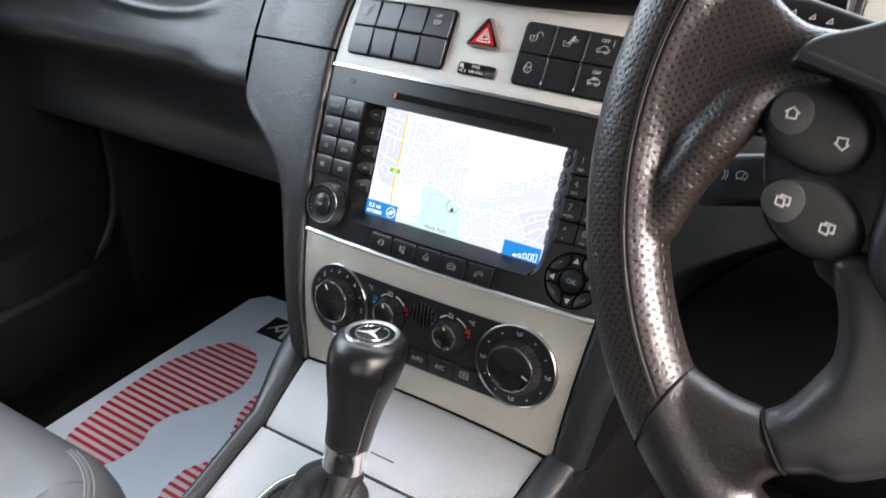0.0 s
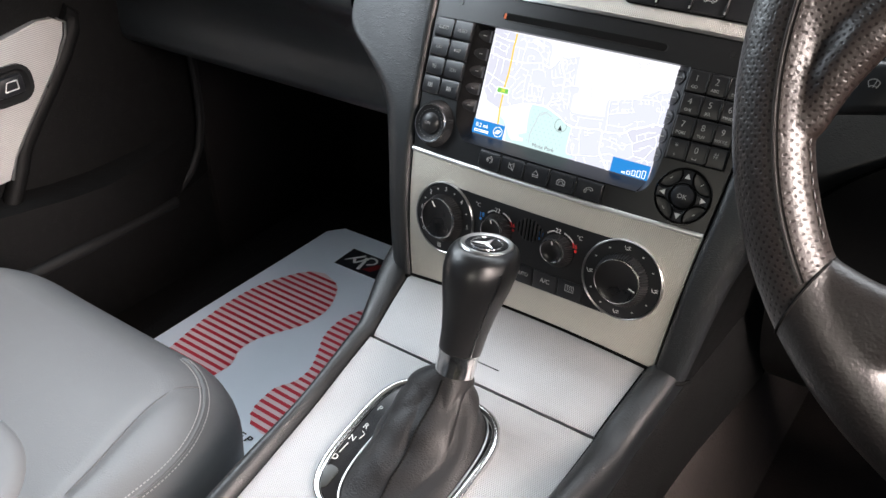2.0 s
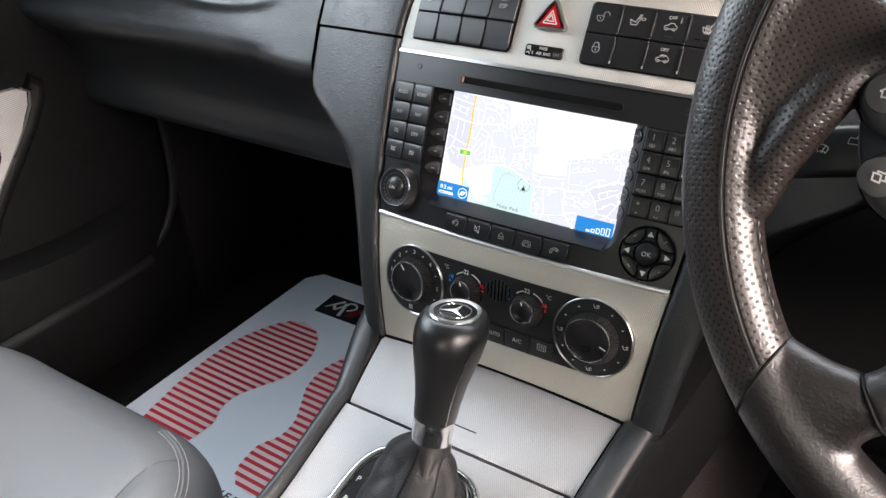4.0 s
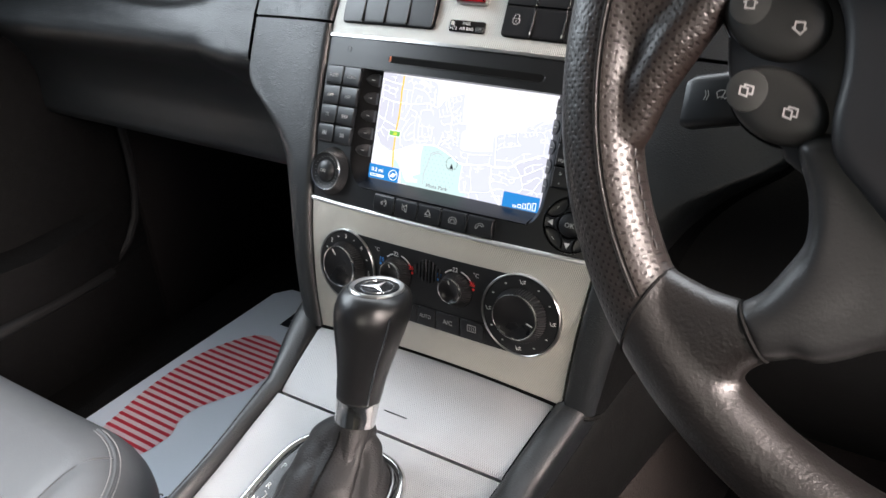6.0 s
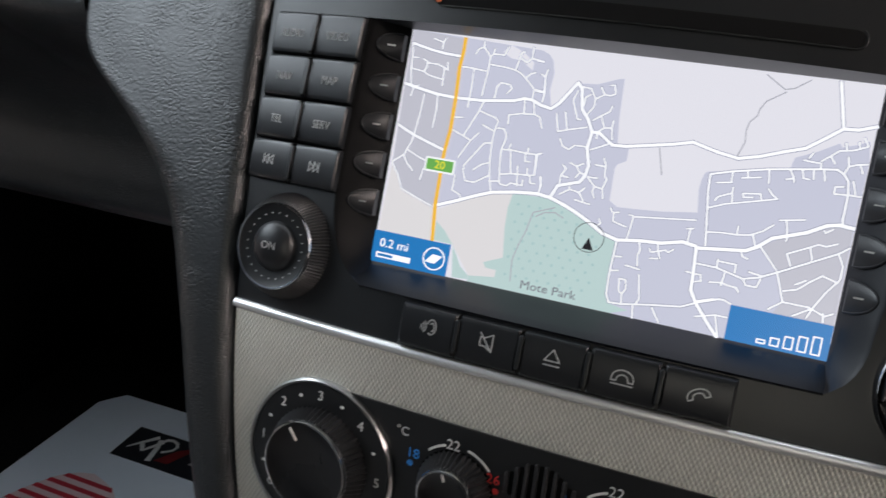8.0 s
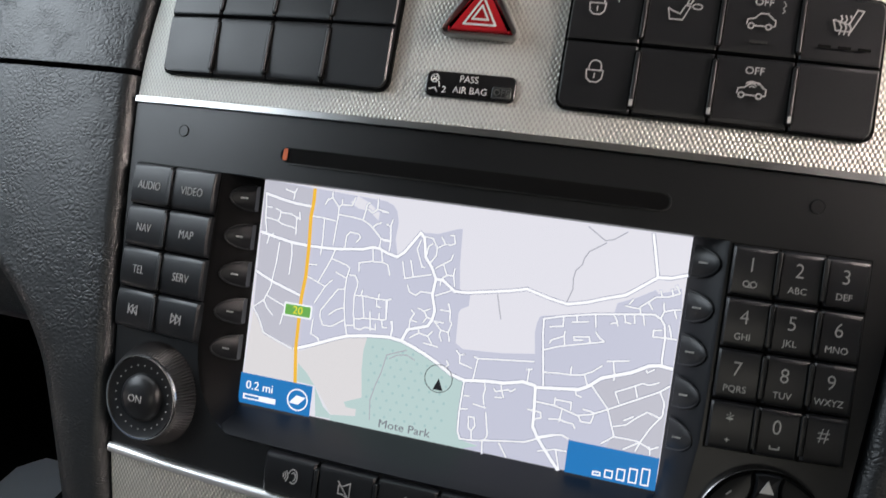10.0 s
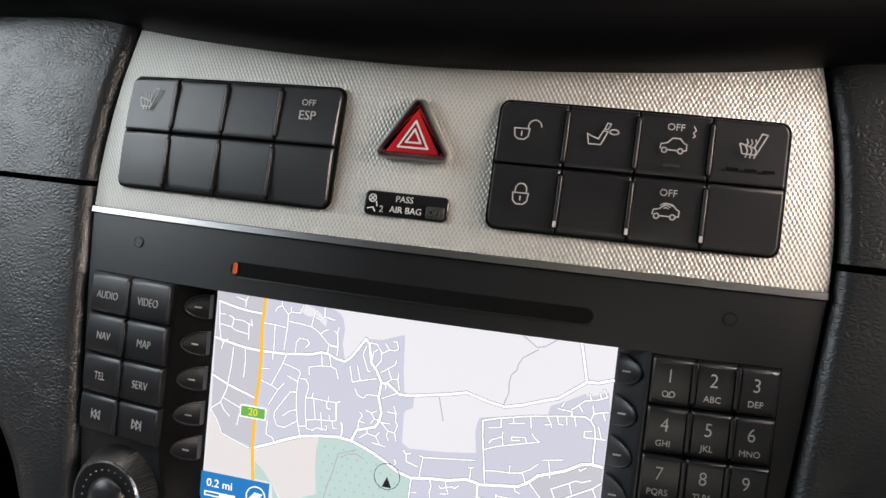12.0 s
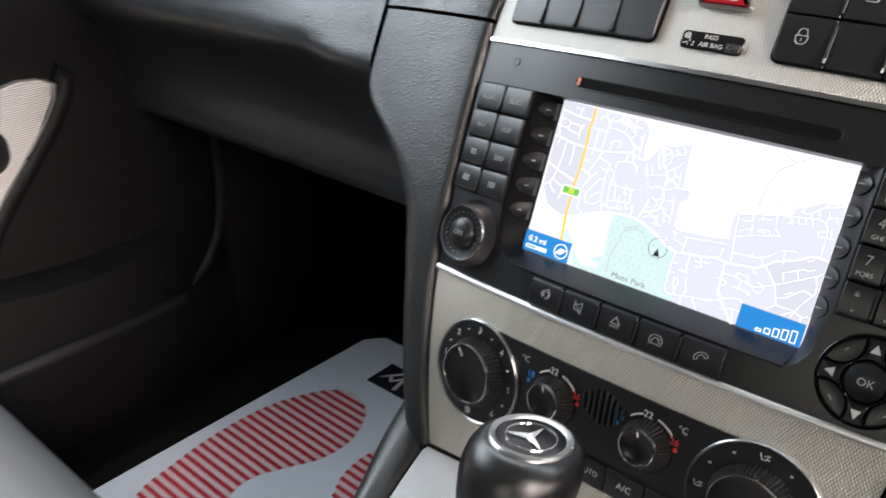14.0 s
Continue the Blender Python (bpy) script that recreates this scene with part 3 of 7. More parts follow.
OUT = [(-0.172, 0.1300), (-0.145, 0.1350), (-0.12, 0.1392), (-0.09, 0.1452), (-0.073, 0.1500), (-0.052, 0.1580), (-0.033, 0.1680), (-0.02, 0.1780), (-0.012, 0.1855), (-0.005, 0.1930), (0.002, 0.2015), (0.0085, 0.2105), (0.0145, 0.2175), (0.021, 0.2222), (0.030, 0.2244), (0.048, 0.2260), (0.0735, 0.2285)]
bm = bmesh.new()
fascia(bm, -0.70, -0.2300, 150, PROF, (-0.360, 0.135, 0.120, 0.055, 0.022), lambda z: -min(0.2310, smooth_at(OUT, z) + 0.0022))
fascia(bm, -0.2300, -0.12, 6, [(y + 0.020, z) for y, z in PROF if z < 0.08])
part("passenger_fascia", bm, M_DASH, dash, "grained glovebox lid and fascia", angle=60)
KNEE = [(0.30, 0.215), (0.12, 0.20), (0.075, 0.17), (0.07, 0.12), (0.06, 0.08), (0.045, 0.040), (0.042, 0.015), (0.050, -0.02), (0.065, -0.06), (0.095, -0.12), (0.15, -0.17), (0.24, -0.20), (0.32, -0.19)]
bm = bmesh.new()
fascia(bm, 0.155, 0.70, 30, KNEE)
part("knee_panel", bm, M_KNEE, dash, "black plastic panel under the steering wheel", angle=60)

# columns beside the stack: front faces that narrow downwards, with walls that run back into the dash


def column(bm, side, zs, outer, fill=0.010, hard=None):
    rings = []
    for z in zs:
        a = stack_edge(z) + 0.0012
        b = outer(z)
        w = b - a
        r = min(fill, w * 0.55) * (0.22 + 0.78 * max(0.0, min(1.0, (0.030 - z) / 0.05)))
        y0 = face(a, max(z, -0.172)) - 0.0035
        row = [(a, y0 + 0.03), (a, y0 + 0.0062), (a + 0.0004, y0 + 0.0038), (a + 0.0015, y0 + 0.0017), (a + 0.0034, y0 + 0.0004), (a + 0.0060, y0)]
        for i in range(1, 6):
            x = a + 0.006 + (w - 0.006 - r) * i / 6
            row.append((x, y0 + 1.5 * (x - a) ** 2))
        yb = y0 + 1.5 * (w - r) ** 2
        for i in range(7):
            t = math.pi / 2 * i / 6
            row.append((b - r + r * math.sin(t), yb + r * (1 - math.cos(t))))
        row += [(b + 0.001, yb + r + 0.008), (b + 0.0012, yb + r + 0.05), (b + 0.002, yb + 0.11), (b + 0.004, yb + 0.30)]
        # on the passenger's side the lower edge drops as it runs back
        drop = max(0.0, 1 - (z + 0.1715) / 0.04) if z < 0.07 and side < 0 else 0.0
        low = [0.0] * (len(row) - 3) + [0.020, 0.040, 0.050]
        rings.append([(side * x, y, z - drop * d) for (x, y), d in zip(row, low)])
    cut = -4 if hard else None
    loft(bm, [ring[:cut] for ring in rings], (False, False), closed=False)
    # hard: a mesh of its own for the outer wall, coloured darker
    if hard:
        loft(hard, [[Vector(p) + Vector((-0.0008 * side, 0, 0)) if i == 0 else p for i, p in enumerate(ring[-5:])] for ring in rings], (False, False), closed=False)
    return rings


for side in (-1, 1):
    bm = bmesh.new()
    wall = bmesh.new() if side > 0 else None
    rows = column(bm, side, steps(-0.1715, 0.0715, 54), lambda z: smooth_at(OUT, z), 0.022, wall)
    # the driver's side wall is darkened in colour for the shade on it
    if wall:
        part("column_side", wall, M_DOOR, dash, "side wall of the stack, its shade put into the colour", angle=50)
    gap = bmesh.new()
    sweep(gap, [Vector(p) + Vector((0, -0.0006, -0.0010)) for p in rows[0][2:(-1 if side < 0 else -3)]], 0.0017, 6)
    part("column_joint", gap, M_DARK, dash)
    part("side_column", bm, M_DASH, dash, "grained black trim beside the centre stack", angle=50)
    bm = bmesh.new()
    column(bm, side, steps(0.0738, 0.170, 16), lambda z: (0.2285 if side < 0 else 0.2115) + 0.004 * max(0, z - 0.10))
    part("vent_block", bm, M_DASH, dash, angle=50)
    # dark backs of the joints
    bm = bmesh.new()
    box(bm, *sorted((side * 0.128, side * (0.2265 if side < 0 else 0.2085))), 0.020, 0.035, 0.062, 0.080)
    part("joint_filler", bm, M_DARK, dash, smooth=False)
# brow over the stack
bm = bmesh.new()
rings = []
for x in steps(-0.215, 0.215, 40):
    arch = 0.0098 * min(1.3, (abs(x) / 0.123) ** 1.8)
    lo = 0.1242 + arch
    y0 = face(x * 0.7, 0.13)
    rings.append([(x, 0.30, lo + 0.020), (x, y0 + 0.030, lo + 0.004), (x, y0 + 0.004, lo), (x, y0 - 0.010, lo + 0.002), (x, y0 - 0.021, lo + 0.007), (x, y0 - 0.026, lo + 0.015), (x, y0 - 0.024, lo + 0.024)])
loft(bm, rings, (False, False), closed=False)
part("brow", bm, M_BROW, dash, "satin black lip under the dash top", angle=60)
bm = bmesh.new()
rings = []
for x in steps(-0.215, 0.215, 40):
    lo = 0.1495 + 0.0085 * min(1.3, (abs(x) / 0.123) ** 1.8)
    y0 = face(x * 0.7, 0.13)
    rings.append([(x, y0 - 0.018, lo - 0.004), (x, y0 - 0.030, lo - 0.002), (x, y0 - 0.036, lo + 0.006), (x, y0 - 0.032, lo + 0.018), (x, y0 - 0.002, lo + 0.034), (x, y0 + 0.05, lo + 0.050), (x, 0.16, lo + 0.056), (x, 0.30, lo + 0.05)])
loft(bm, rings, (False, False), closed=False)
part("top_pad", bm, M_PAD, dash, "grained black dash top pad", angle=60)
bm = bmesh.new()
box(bm, -0.72, 0.72, 0.28, 0.52, 0.10, 0.215, 0.02)
part("dash_shelf", bm, M_PAD, dash)
bm = bmesh.new()
box(bm, -0.121, 0.121, 0.06, 0.075, -0.165, 0.14)
part("stack_backing", bm, M_DARK, dash, smooth=False)

# ---- upper switch panel ----
top = thing("switch_panel", "silver embossed switch panel with black push switches", "switch panel", (0, 0, 0.1), DASH)
bm = bmesh.new()
panel(bm, steps(0.0645, 0.142, 20), lambda z: -stack_edge(z), stack_edge, 40)
part("silver_panel", bm, M_SILVER2, top, "embossed silver trim plate", angle=60)
bm = bmesh.new()
panel(bm, (0.0622, 0.0625, 0.0632, 0.0639, 0.0643), lambda z: -stack_edge(0.063), lambda z: stack_edge(0.063), 40, -0.0014, 0.006)
part("chrome_strip", bm, M_SATIN, top, "satin chrome strip", angle=60)


def heated_seat():
    return [[(-0.9, 0.1), (-0.7, -0.6), (0.25, -0.62), (0.95, 0.85), (0.55, 0.9), (0.1, -0.15), (-0.85, 0.12)]] + [[(x, 0.45), (x + 0.1, 0.2), (x - 0.05, -0.05), (x + 0.1, -0.35), (x, -0.85)] for x in (-0.45, -0.15, 0.15)]


def car_side():
    return [[(-1.0, -0.25), (-0.95, 0.1), (-0.5, 0.2), (-0.1, 0.6), (0.45, 0.6), (0.8, 0.25), (1.0, 0.15), (1.0, -0.3), (0.75, -0.35)], [(-0.45, -0.35), (0.35, -0.35)],
            ["c"] + arc(-0.68, -0.38, 0.2, 0, 324, 9), ["c"] + arc(0.55, -0.38, 0.2, 0, 324, 9)]


def switch_block(x0, x1, cols):
    bm = bmesh.new()
    tuck = lambda z: max(round_in(z - 0.0730, 0.0036), round_in(0.1157 - z, 0.0036))
    panel(bm, [0.0730 + v for v in (0, 0.0001, 0.0003, 0.0007, 0.0013, 0.002, 0.0036)] + [0.0944] + [0.1157 - v for v in (0.0036, 0.002, 0.0013, 0.0007, 0.0003, 0.0001, 0)], lambda z: x0 - 0.0006 + tuck(z), lambda z: x1 + 0.0006 - tuck(z), 12, -0.0012, 0.003)
    block = part("switch_block", bm, M_DARK, top, "black bank of eight push switches")
    for i in range(4):
        for j, (za, zb) in enumerate(((0.0949, 0.1150), (0.0738, 0.0943))):
            bm = bmesh.new()
            a, b = cols[i] + 0.0004, cols[i + 1] - 0.0004
            key(bm, a, b, za, zb, 0.0036, 0.0005, *((0.5, 0.9) if j else (0.2, 0.5)), corner=(0.0032 if j and i == 0 else 0, 0.0032 if j and i == 3 else 0, 0.0032 if i == 0 and not j else 0, 0.0032 if i == 3 and not j else 0))
            part("switch", bend(bm), M_KEY, block)
    for i in (1, 2, 3):
        for za, zb in ((0.0962, 0.1135), (0.0750, 0.0930)):
            bm = bmesh.new()
            plate(bm, rrect(cols[i] - 0.0012, cols[i] + 0.0012, za, zb, 0.0011, 3), -0.0039, 0.0, 0.0003)
            gap = part("divider", bend(bm), M_DARK, block, "slim divider between switches")
            bm = bmesh.new()
            plate(bm, rrect(cols[i] - 0.0006, cols[i] + 0.0006, za + 0.0007, zb - 0.0007, 0.0005, 3), -0.0045, 0.0, 0.0003)
            part("ridge", bend(bm), M_KEY, gap)
    return block


LC = (-0.1212, -0.0985, -0.0761, -0.0537, -0.0302)
RC = (0.0254, 0.0477, 0.0700, 0.0926, 0.1160)
lb = switch_block(LC[0], LC[4], LC)
rb = switch_block(RC[0], RC[4], RC)
D = -0.0042
icon(heated_seat(), -0.1105, 0.1068, 0.0046, M_GREYPRINT, lb, D)
legend("OFF", -0.0420, 0.1092, 0.0022, M_GREYPRINT, lb, D)
legend("ESP", -0.0420, 0.1047, 0.0032, M_GREYPRINT, lb, D)
lock = [["c", (-0.7, 0.1), (0.7, 0.1), (0.62, -0.6), (0.3, -0.9), (-0.3, -0.9), (-0.62, -0.6)], [(0, -0.2), (0, -0.55)]]
icon(lock + [arc(1.15, 0.35, 0.6, 0, 180, 8) + [(0.55, 0.1)]], 0.0336, 0.1060, 0.0035, M_GREYPRINT, rb, D)
icon(lock + [[(-0.5, 0.1)] + arc(0, 0.45, 0.5, 180, 0, 8) + [(0.5, 0.1)]], 0.0358, 0.0852, 0.0036, M_GREYPRINT, rb, D)
icon([["c", (-1.0, 0.2), (-0.8, -0.7), (0.25, -0.7), (0.75, 0.5), (0.35, 0.55), (0.0, -0.2), (-0.6, 0.0)], ["c", (0.45, 0.7), (0.65, 1.25), (0.95, 1.2), (0.75, 0.7)], ["c"] + arc(1.3, 0.5, 0.4, 0, 320, 8, 0.22)], 0.0580, 0.1058, 0.0036, M_GREYPRINT, rb, D)
for cz in (0.1050, 0.0842):
    icon(car_side(), 0.0812, cz, 0.0040, M_GREYPRINT, rb, D)
    legend("OFF", 0.0814, cz + 0.0058, 0.0022, M_GREYPRINT, rb, D)
icon([arc(0.0, 0.0, r, 40, 140, 6) for r in (0.25, 0.45, 0.65)], 0.0812, 0.0846, 0.0035, M_GREYPRINT, rb, D, 0.0003)
icon([[(0, 0.6), (0.25, 0.2), (0, -0.1), (0.2, -0.4), (0.0, -0.6)]], 0.0868, 0.1098, 0.003, M_GREYPRINT, rb, D, 0.0003)
icon(heated_seat(), 0.1050, 0.1072, 0.0044, M_GREYPRINT, rb, D)
for x in (0.0995, 0.1050, 0.1105):
    icon([[(-0.5, 0), (0.5, 0)]], x, 0.0995, 0.0030, M_DARK, rb, D, 0.0009, "indicator")
icon([[(-0.5, 0), (0.5, 0)]], 0.0812, 0.0988, 0.0046, M_DISC, rb, D, 0.0008, "indicator")
for x in RC[1:4]:
    icon([[(0, -0.5), (0, 0.5)]], x, 0.0768, 0.0012, M_GREYPRINT, rb, -0.0048, 0.0010, "indicator")


def tri(cx, cz, hw, hgt, r, n=5):
    """A triangle standing on its base with rounded corners."""
    cs = [(cx, cz + hgt * 0.62), (cx - hw, cz - hgt * 0.38), (cx + hw, cz - hgt * 0.38)]
    out = []
    for i, a0 in ((0, 30), (1, 150), (2, 270)):
        c = Vector(cs[i])
        mid = Vector((cx, cz))
        c = c + (mid - c).normalized() * r * 1.9
        for k in range(n + 1):
            t = radians(a0 + 120 * k / n)
            out.append((c.x + r * math.cos(t), c.y + r * math.sin(t)))
    return out


HX, HZ = -0.0023, 0.1015
bm = bmesh.new()
outer = tri(HX, HZ, 0.0142, 0.0232, 0.0024)
inner = inset(outer, 0.0015)
loft(bm, [[(x, 0.002, z) for x, z in outer], [(x, -0.0028, z) for x, z in outer], [(x, -0.0040, z) for x, z in inset(outer, 0.0004)], [(x, -0.0040, z) for x, z in inset(outer, 0.0009)], [(x, -0.0028, z) for x, z in inner], [(x, 0.002, z) for x, z in inner]], (False, False))
haz = part("hazard_button", bend(bm), M_SATIN, top, "red triangular hazard button in chrome ring")
bm = bmesh.new()
plate(bm, inset(outer, 0.0022), -0.0030, 0.002, 0.0010)
part("button_cap", bend(bm), M_RED, haz, "red plastic button")
for hw, hg in ((0.0052, 0.0090), (0.0026, 0.0045)):
    icon([["c", (0, 0.62 * hg), (-hw, -0.38 * hg), (hw, -0.38 * hg)]], HX, HZ - 0.0012, 1.0, M_WHITE, haz, -0.0032, 0.0006)
bm = bmesh.new()
plate(bm, rrect(-0.0172, 0.0122, 0.0732, 0.0815, 0.002), -0.0012, 0.002, 0.0005)
ab = part("airbag_indicator", bend(bm), M_GLOSS, top, "black airbag indicator lamp")
legend("PASS", -0.0030, 0.0793, 0.0021, M_WHITE, ab, -0.0014)
legend("AIR BAG", -0.0022, 0.0757, 0.0021, M_WHITE, ab, -0.0014)
legend("2", -0.0108, 0.0755, 0.0021, M_WHITE, ab, -0.0014)
icon([["c"] + arc(-0.2, 0.5, 0.35, 0, 324, 9), [(-0.45, 0.25), (0.05, 0.75)], [(-0.45, 0.75), (0.05, 0.25)], [(-0.6, -0.5), (-0.1, -0.35), (0.15, -0.7)], [(0.2, 0.2), (0.3, -0.2)]], -0.0135, 0.0772, 0.0036, M_WHITE, ab, -0.0014, 0.0004)
bm = bmesh.new()
plate(bm, rrect(0.0048, 0.0112, 0.0740, 0.0780, 0.0008), -0.0016, 0.0, 0.0003)
off = part("lamp_window", bend(bm), M_DISC, ab)
legend("OFF", 0.0080, 0.0760, 0.0020, M_SATIN, off, -0.0019)

# ---- navigation unit ----
nav = thing("navigation_unit", "black car navigation radio with a lit map screen", "navigation unit", (0, 0, 0), DASH)
OPEN_L = [(-0.0478, -0.0705), (-0.044, -0.0765), (-0.038, -0.0815), (-0.030, -0.0850), (-0.020, -0.0868), (0.0402, -0.0872)]


def open_l(z):
    return smooth_at(OPEN_L, z)


def open_r(z):
    return -smooth_at(OPEN_L, z) - 0.0055 * max(0.0, min(1.0, (z + 0.0478) / 0.02))


bm = bmesh.new()
panel(bm, steps(0.0402, 0.0616, 8), lambda z: -stack_edge(z), stack_edge, 44, 0.0, 0.006)
panel(bm, steps(-0.0628, -0.0478, 6), lambda z: -stack_edge(z), stack_edge, 44, 0.0, 0.006)
zz = [-0.0478, -0.046, -0.044, -0.041, -0.038, -0.034, -0.030, -0.025, -0.020] + steps(-0.01, 0.0402, 8)
panel(bm, zz, lambda z: -stack_edge(z), open_l, 8, 0.0, 0.004)
panel(bm, zz, open_r, stack_edge, 8, 0.0, 0.004)
part("housing", bm, M_FACE, nav, "satin black front plate", angle=50)
# bezel walls that slope to the screen
for edge_fn, sx in ((open_l, -0.0750), (open_r, 0.0710)):
    bm = bmesh.new()
    rows = []
    for z in zz:
        x = edge_fn(z)
        zs2 = max(-0.0406, min(0.0404, z * 0.85 if z < 0 else z))
        rows.append([(x, face(x, z), z), (x + (sx - x) * 0.15, face(x, z) + 0.0006, z), (sx - (sx - x) * 0.12, 0.0034, zs2), (sx, 0.0052, zs2)])
    loft(bm, rows, (False, False), closed=False)
    # left wall darker, right wall bluer: the fall of light is in the colours
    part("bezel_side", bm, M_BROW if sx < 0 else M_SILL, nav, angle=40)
bm = bmesh.new()
rows = []
for i in range(31):
    f = i / 30
    x = -0.0705 + 0.1410 * f
    xs = -0.0750 + 0.1460 * f
    rows.append([(x, face(x, -0.0478) - 0.0004, -0.0480), (x, face(x, -0.0478) - 0.0012, -0.0472), (xs, face(xs, -0.046) + 0.0022, -0.0452), (xs, 0.0052, -0.0400)])
loft(bm, rows, (False, False), closed=False)
part("bezel_sill", bm, M_SILL, nav, "smooth black sill under the screen", angle=60)
bm = bmesh.new()
loft(bm, [[(x, face(x, 0.0402), 0.0402), (x, face(x, 0.0402) + 0.003, 0.0399), (x, 0.0052, 0.0396)] for x in steps(-0.0872, 0.0817, 20)], (False, False), closed=False)
# a lighter grey stands for the screen's glow on this lip
part("bezel_top", bm, M_POD, nav, "upper lip of the display, greyed as if lit by the screen")
# disc slot
bm = bmesh.new()
panel(bm, steps(0.0464, 0.0514, 8), lambda z: -0.0652 + 0.0022 * (abs(z - 0.0489) / 0.0025) ** 3, lambda z: 0.0628 - 0.0022 * (abs(z - 0.0489) / 0.0025) ** 3, 40, -0.0004, 0.002)
slot = part("disc_slot", bm, M_DARK, nav, "dark disc slot")
bm = bmesh.new()
sweep(bm, [(x, face(x, z) - 0.0004, z) for x, z in [(x, 0.0460) for x in steps(-0.062, 0.060, 30)] + arc(0.0606, 0.0489, 0.0029, -80, 60, 5)], 0.00025, 5)
part("slot_lip", bm, M_POD, slot)
bm = bmesh.new()
plate(bm, rrect(-0.0640, -0.0624, 0.0470, 0.0510, 0.0006, 2), -0.0008, 0.001)
part("slot_lamp", bend(bm), M_AMBER, slot, "amber slot lamp")
for x in (-0.1076, 0.1043):
    bm = bmesh.new()
    lathe(bm, x, 0.0531, [(0.0001, -0.0003), (0.0019, -0.0003), (0.0020, -0.0001), (0.0021, -0.0003), (0.0023, 0.001)], 20)
    part("screw_cap", bend(bm), M_FACE, nav)

ROWS_Z = ((0.0398, 0.0252), (0.0245, 0.0101), (0.0094, -0.0048), (-0.0055, -0.0193))
bm = bmesh.new()
panel(bm, steps(-0.0196, 0.0402, 8), lambda z: -0.1262 + 0.03 * (0.04 - z), lambda z: -0.0874, 8, -0.0004, 0.002)
part("key_well", bm, M_DARK, nav)
names = (("AUDIO", "VIDEO"), ("NAV", "MAP"), ("TEL", "SERV"), ("", ""))
for (zt, zb), words in zip(ROWS_Z, names):
    for (xa, xb), word in zip(((-0.1258, -0.1078), (-0.1066, -0.0880)), words):
        sh = 0.0018 * (0.04 - (zt + zb) / 2) / 0.06
        bm = bmesh.new()
        key(bm, xa + (sh if xa < -0.11 else sh * 0.8), xb + sh * 0.8, zb, zt, 0.0034)
        k = part("key", bend(bm), M_KEY, nav, "black menu key")
        mx, mz = (xa + xb) / 2 + sh, (zt + zb) / 2
        if word:
            legend(word, mx, mz - 0.0005, 0.0029, M_GREYPRINT, k, -0.0035, wide=0.80, bold=-0.00004)
        else:
            s = -1 if xa < -0.11 else 1
            icon([["c", (s * o, 0.8), (s * o, -0.8), (s * (o + 0.9), 0)] for o in (-0.9, 0.1)] + [[(s * 1.1, 0.8), (s * 1.1, -0.8)]], mx, mz, 0.0020, M_GREYPRINT, k, -0.0036, 0.0004)
    bm = bmesh.new()
    plate(bm, rrect(-0.1079 + sh * 0.8, -0.1063 + sh * 0.8, zb + 0.001, zt - 0.001, 0.0007, 2), -0.0042, 0.0, 0.0003)
    part("divider", bend(bm), M_FACE, nav)
bm = bmesh.new()
panel(bm, steps(-0.0204, 0.0398, 8), lambda z: 0.0824, lambda z: 0.1214, 8, -0.0004, 0.002)
part("key_well", bm, M_DARK, nav)
pad = (("1", "QO"), ("2", "ABC"), ("3", "DEF"), ("4", "GHI"), ("5", "JKL"), ("6", "MNO"), ("7", "PQRS"), ("8", "TUV"), ("9", "WXYZ"), ("*", "+"), ("0", "_"), ("#", ""))
for i, (num, sub) in enumerate(pad):
    zt, zb = ((0.0393, 0.0247), (0.0240, 0.0097), (0.0090, -0.0054), (-0.0061, -0.0200))[i // 3]
    xa, xb = ((0.0830, 0.0953), (0.0963, 0.1082), (0.1092, 0.1208))[i % 3]
    bm = bmesh.new()
    key(bm, xa, xb, zb, zt, 0.0030)
    k = part("number_key", bend(bm), M_KEY, nav, "black number key")
    mx, mz = (xa + xb) / 2 - 0.0006, (zt + zb) / 2
    legend(num, mx, mz + 0.0018, 0.0042, M_GREYPRINT, k, -0.0034, bold=-0.00006, wide=0.92)
    if i == 0:
        icon([["c"] + arc(-0.6, 0, 0.5, 0, 324, 9), ["c"] + arc(0.6, 0, 0.5, 0, 324, 9), [(-0.6, -0.5), (0.6, -0.5)]], mx, mz - 0.0036, 0.0017, M_GREYPRINT, k, -0.0034, 0.0003)
    elif sub == "_":
        icon([[(-0.5, 0.3), (-0.5, 0), (0.5, 0), (0.5, 0.3)]], mx, mz - 0.0042, 0.0025, M_GREYPRINT, k, -0.0034, 0.0004)
    elif sub:
        legend(sub, mx, mz - 0.0038, 0.0019, M_GREYPRINT, k, -0.0034)
for x in (0.0958, 0.1087):
    for zt, zb in ROWS_Z:
        bm = bmesh.new()
        plate(bm, rrect(x - 0.0007, x + 0.0007, zb + 0.001, zt - 0.001, 0.0006, 2), -0.0038, 0.0, 0.0003)
        part("divider", bend(bm), M_FACE, nav)
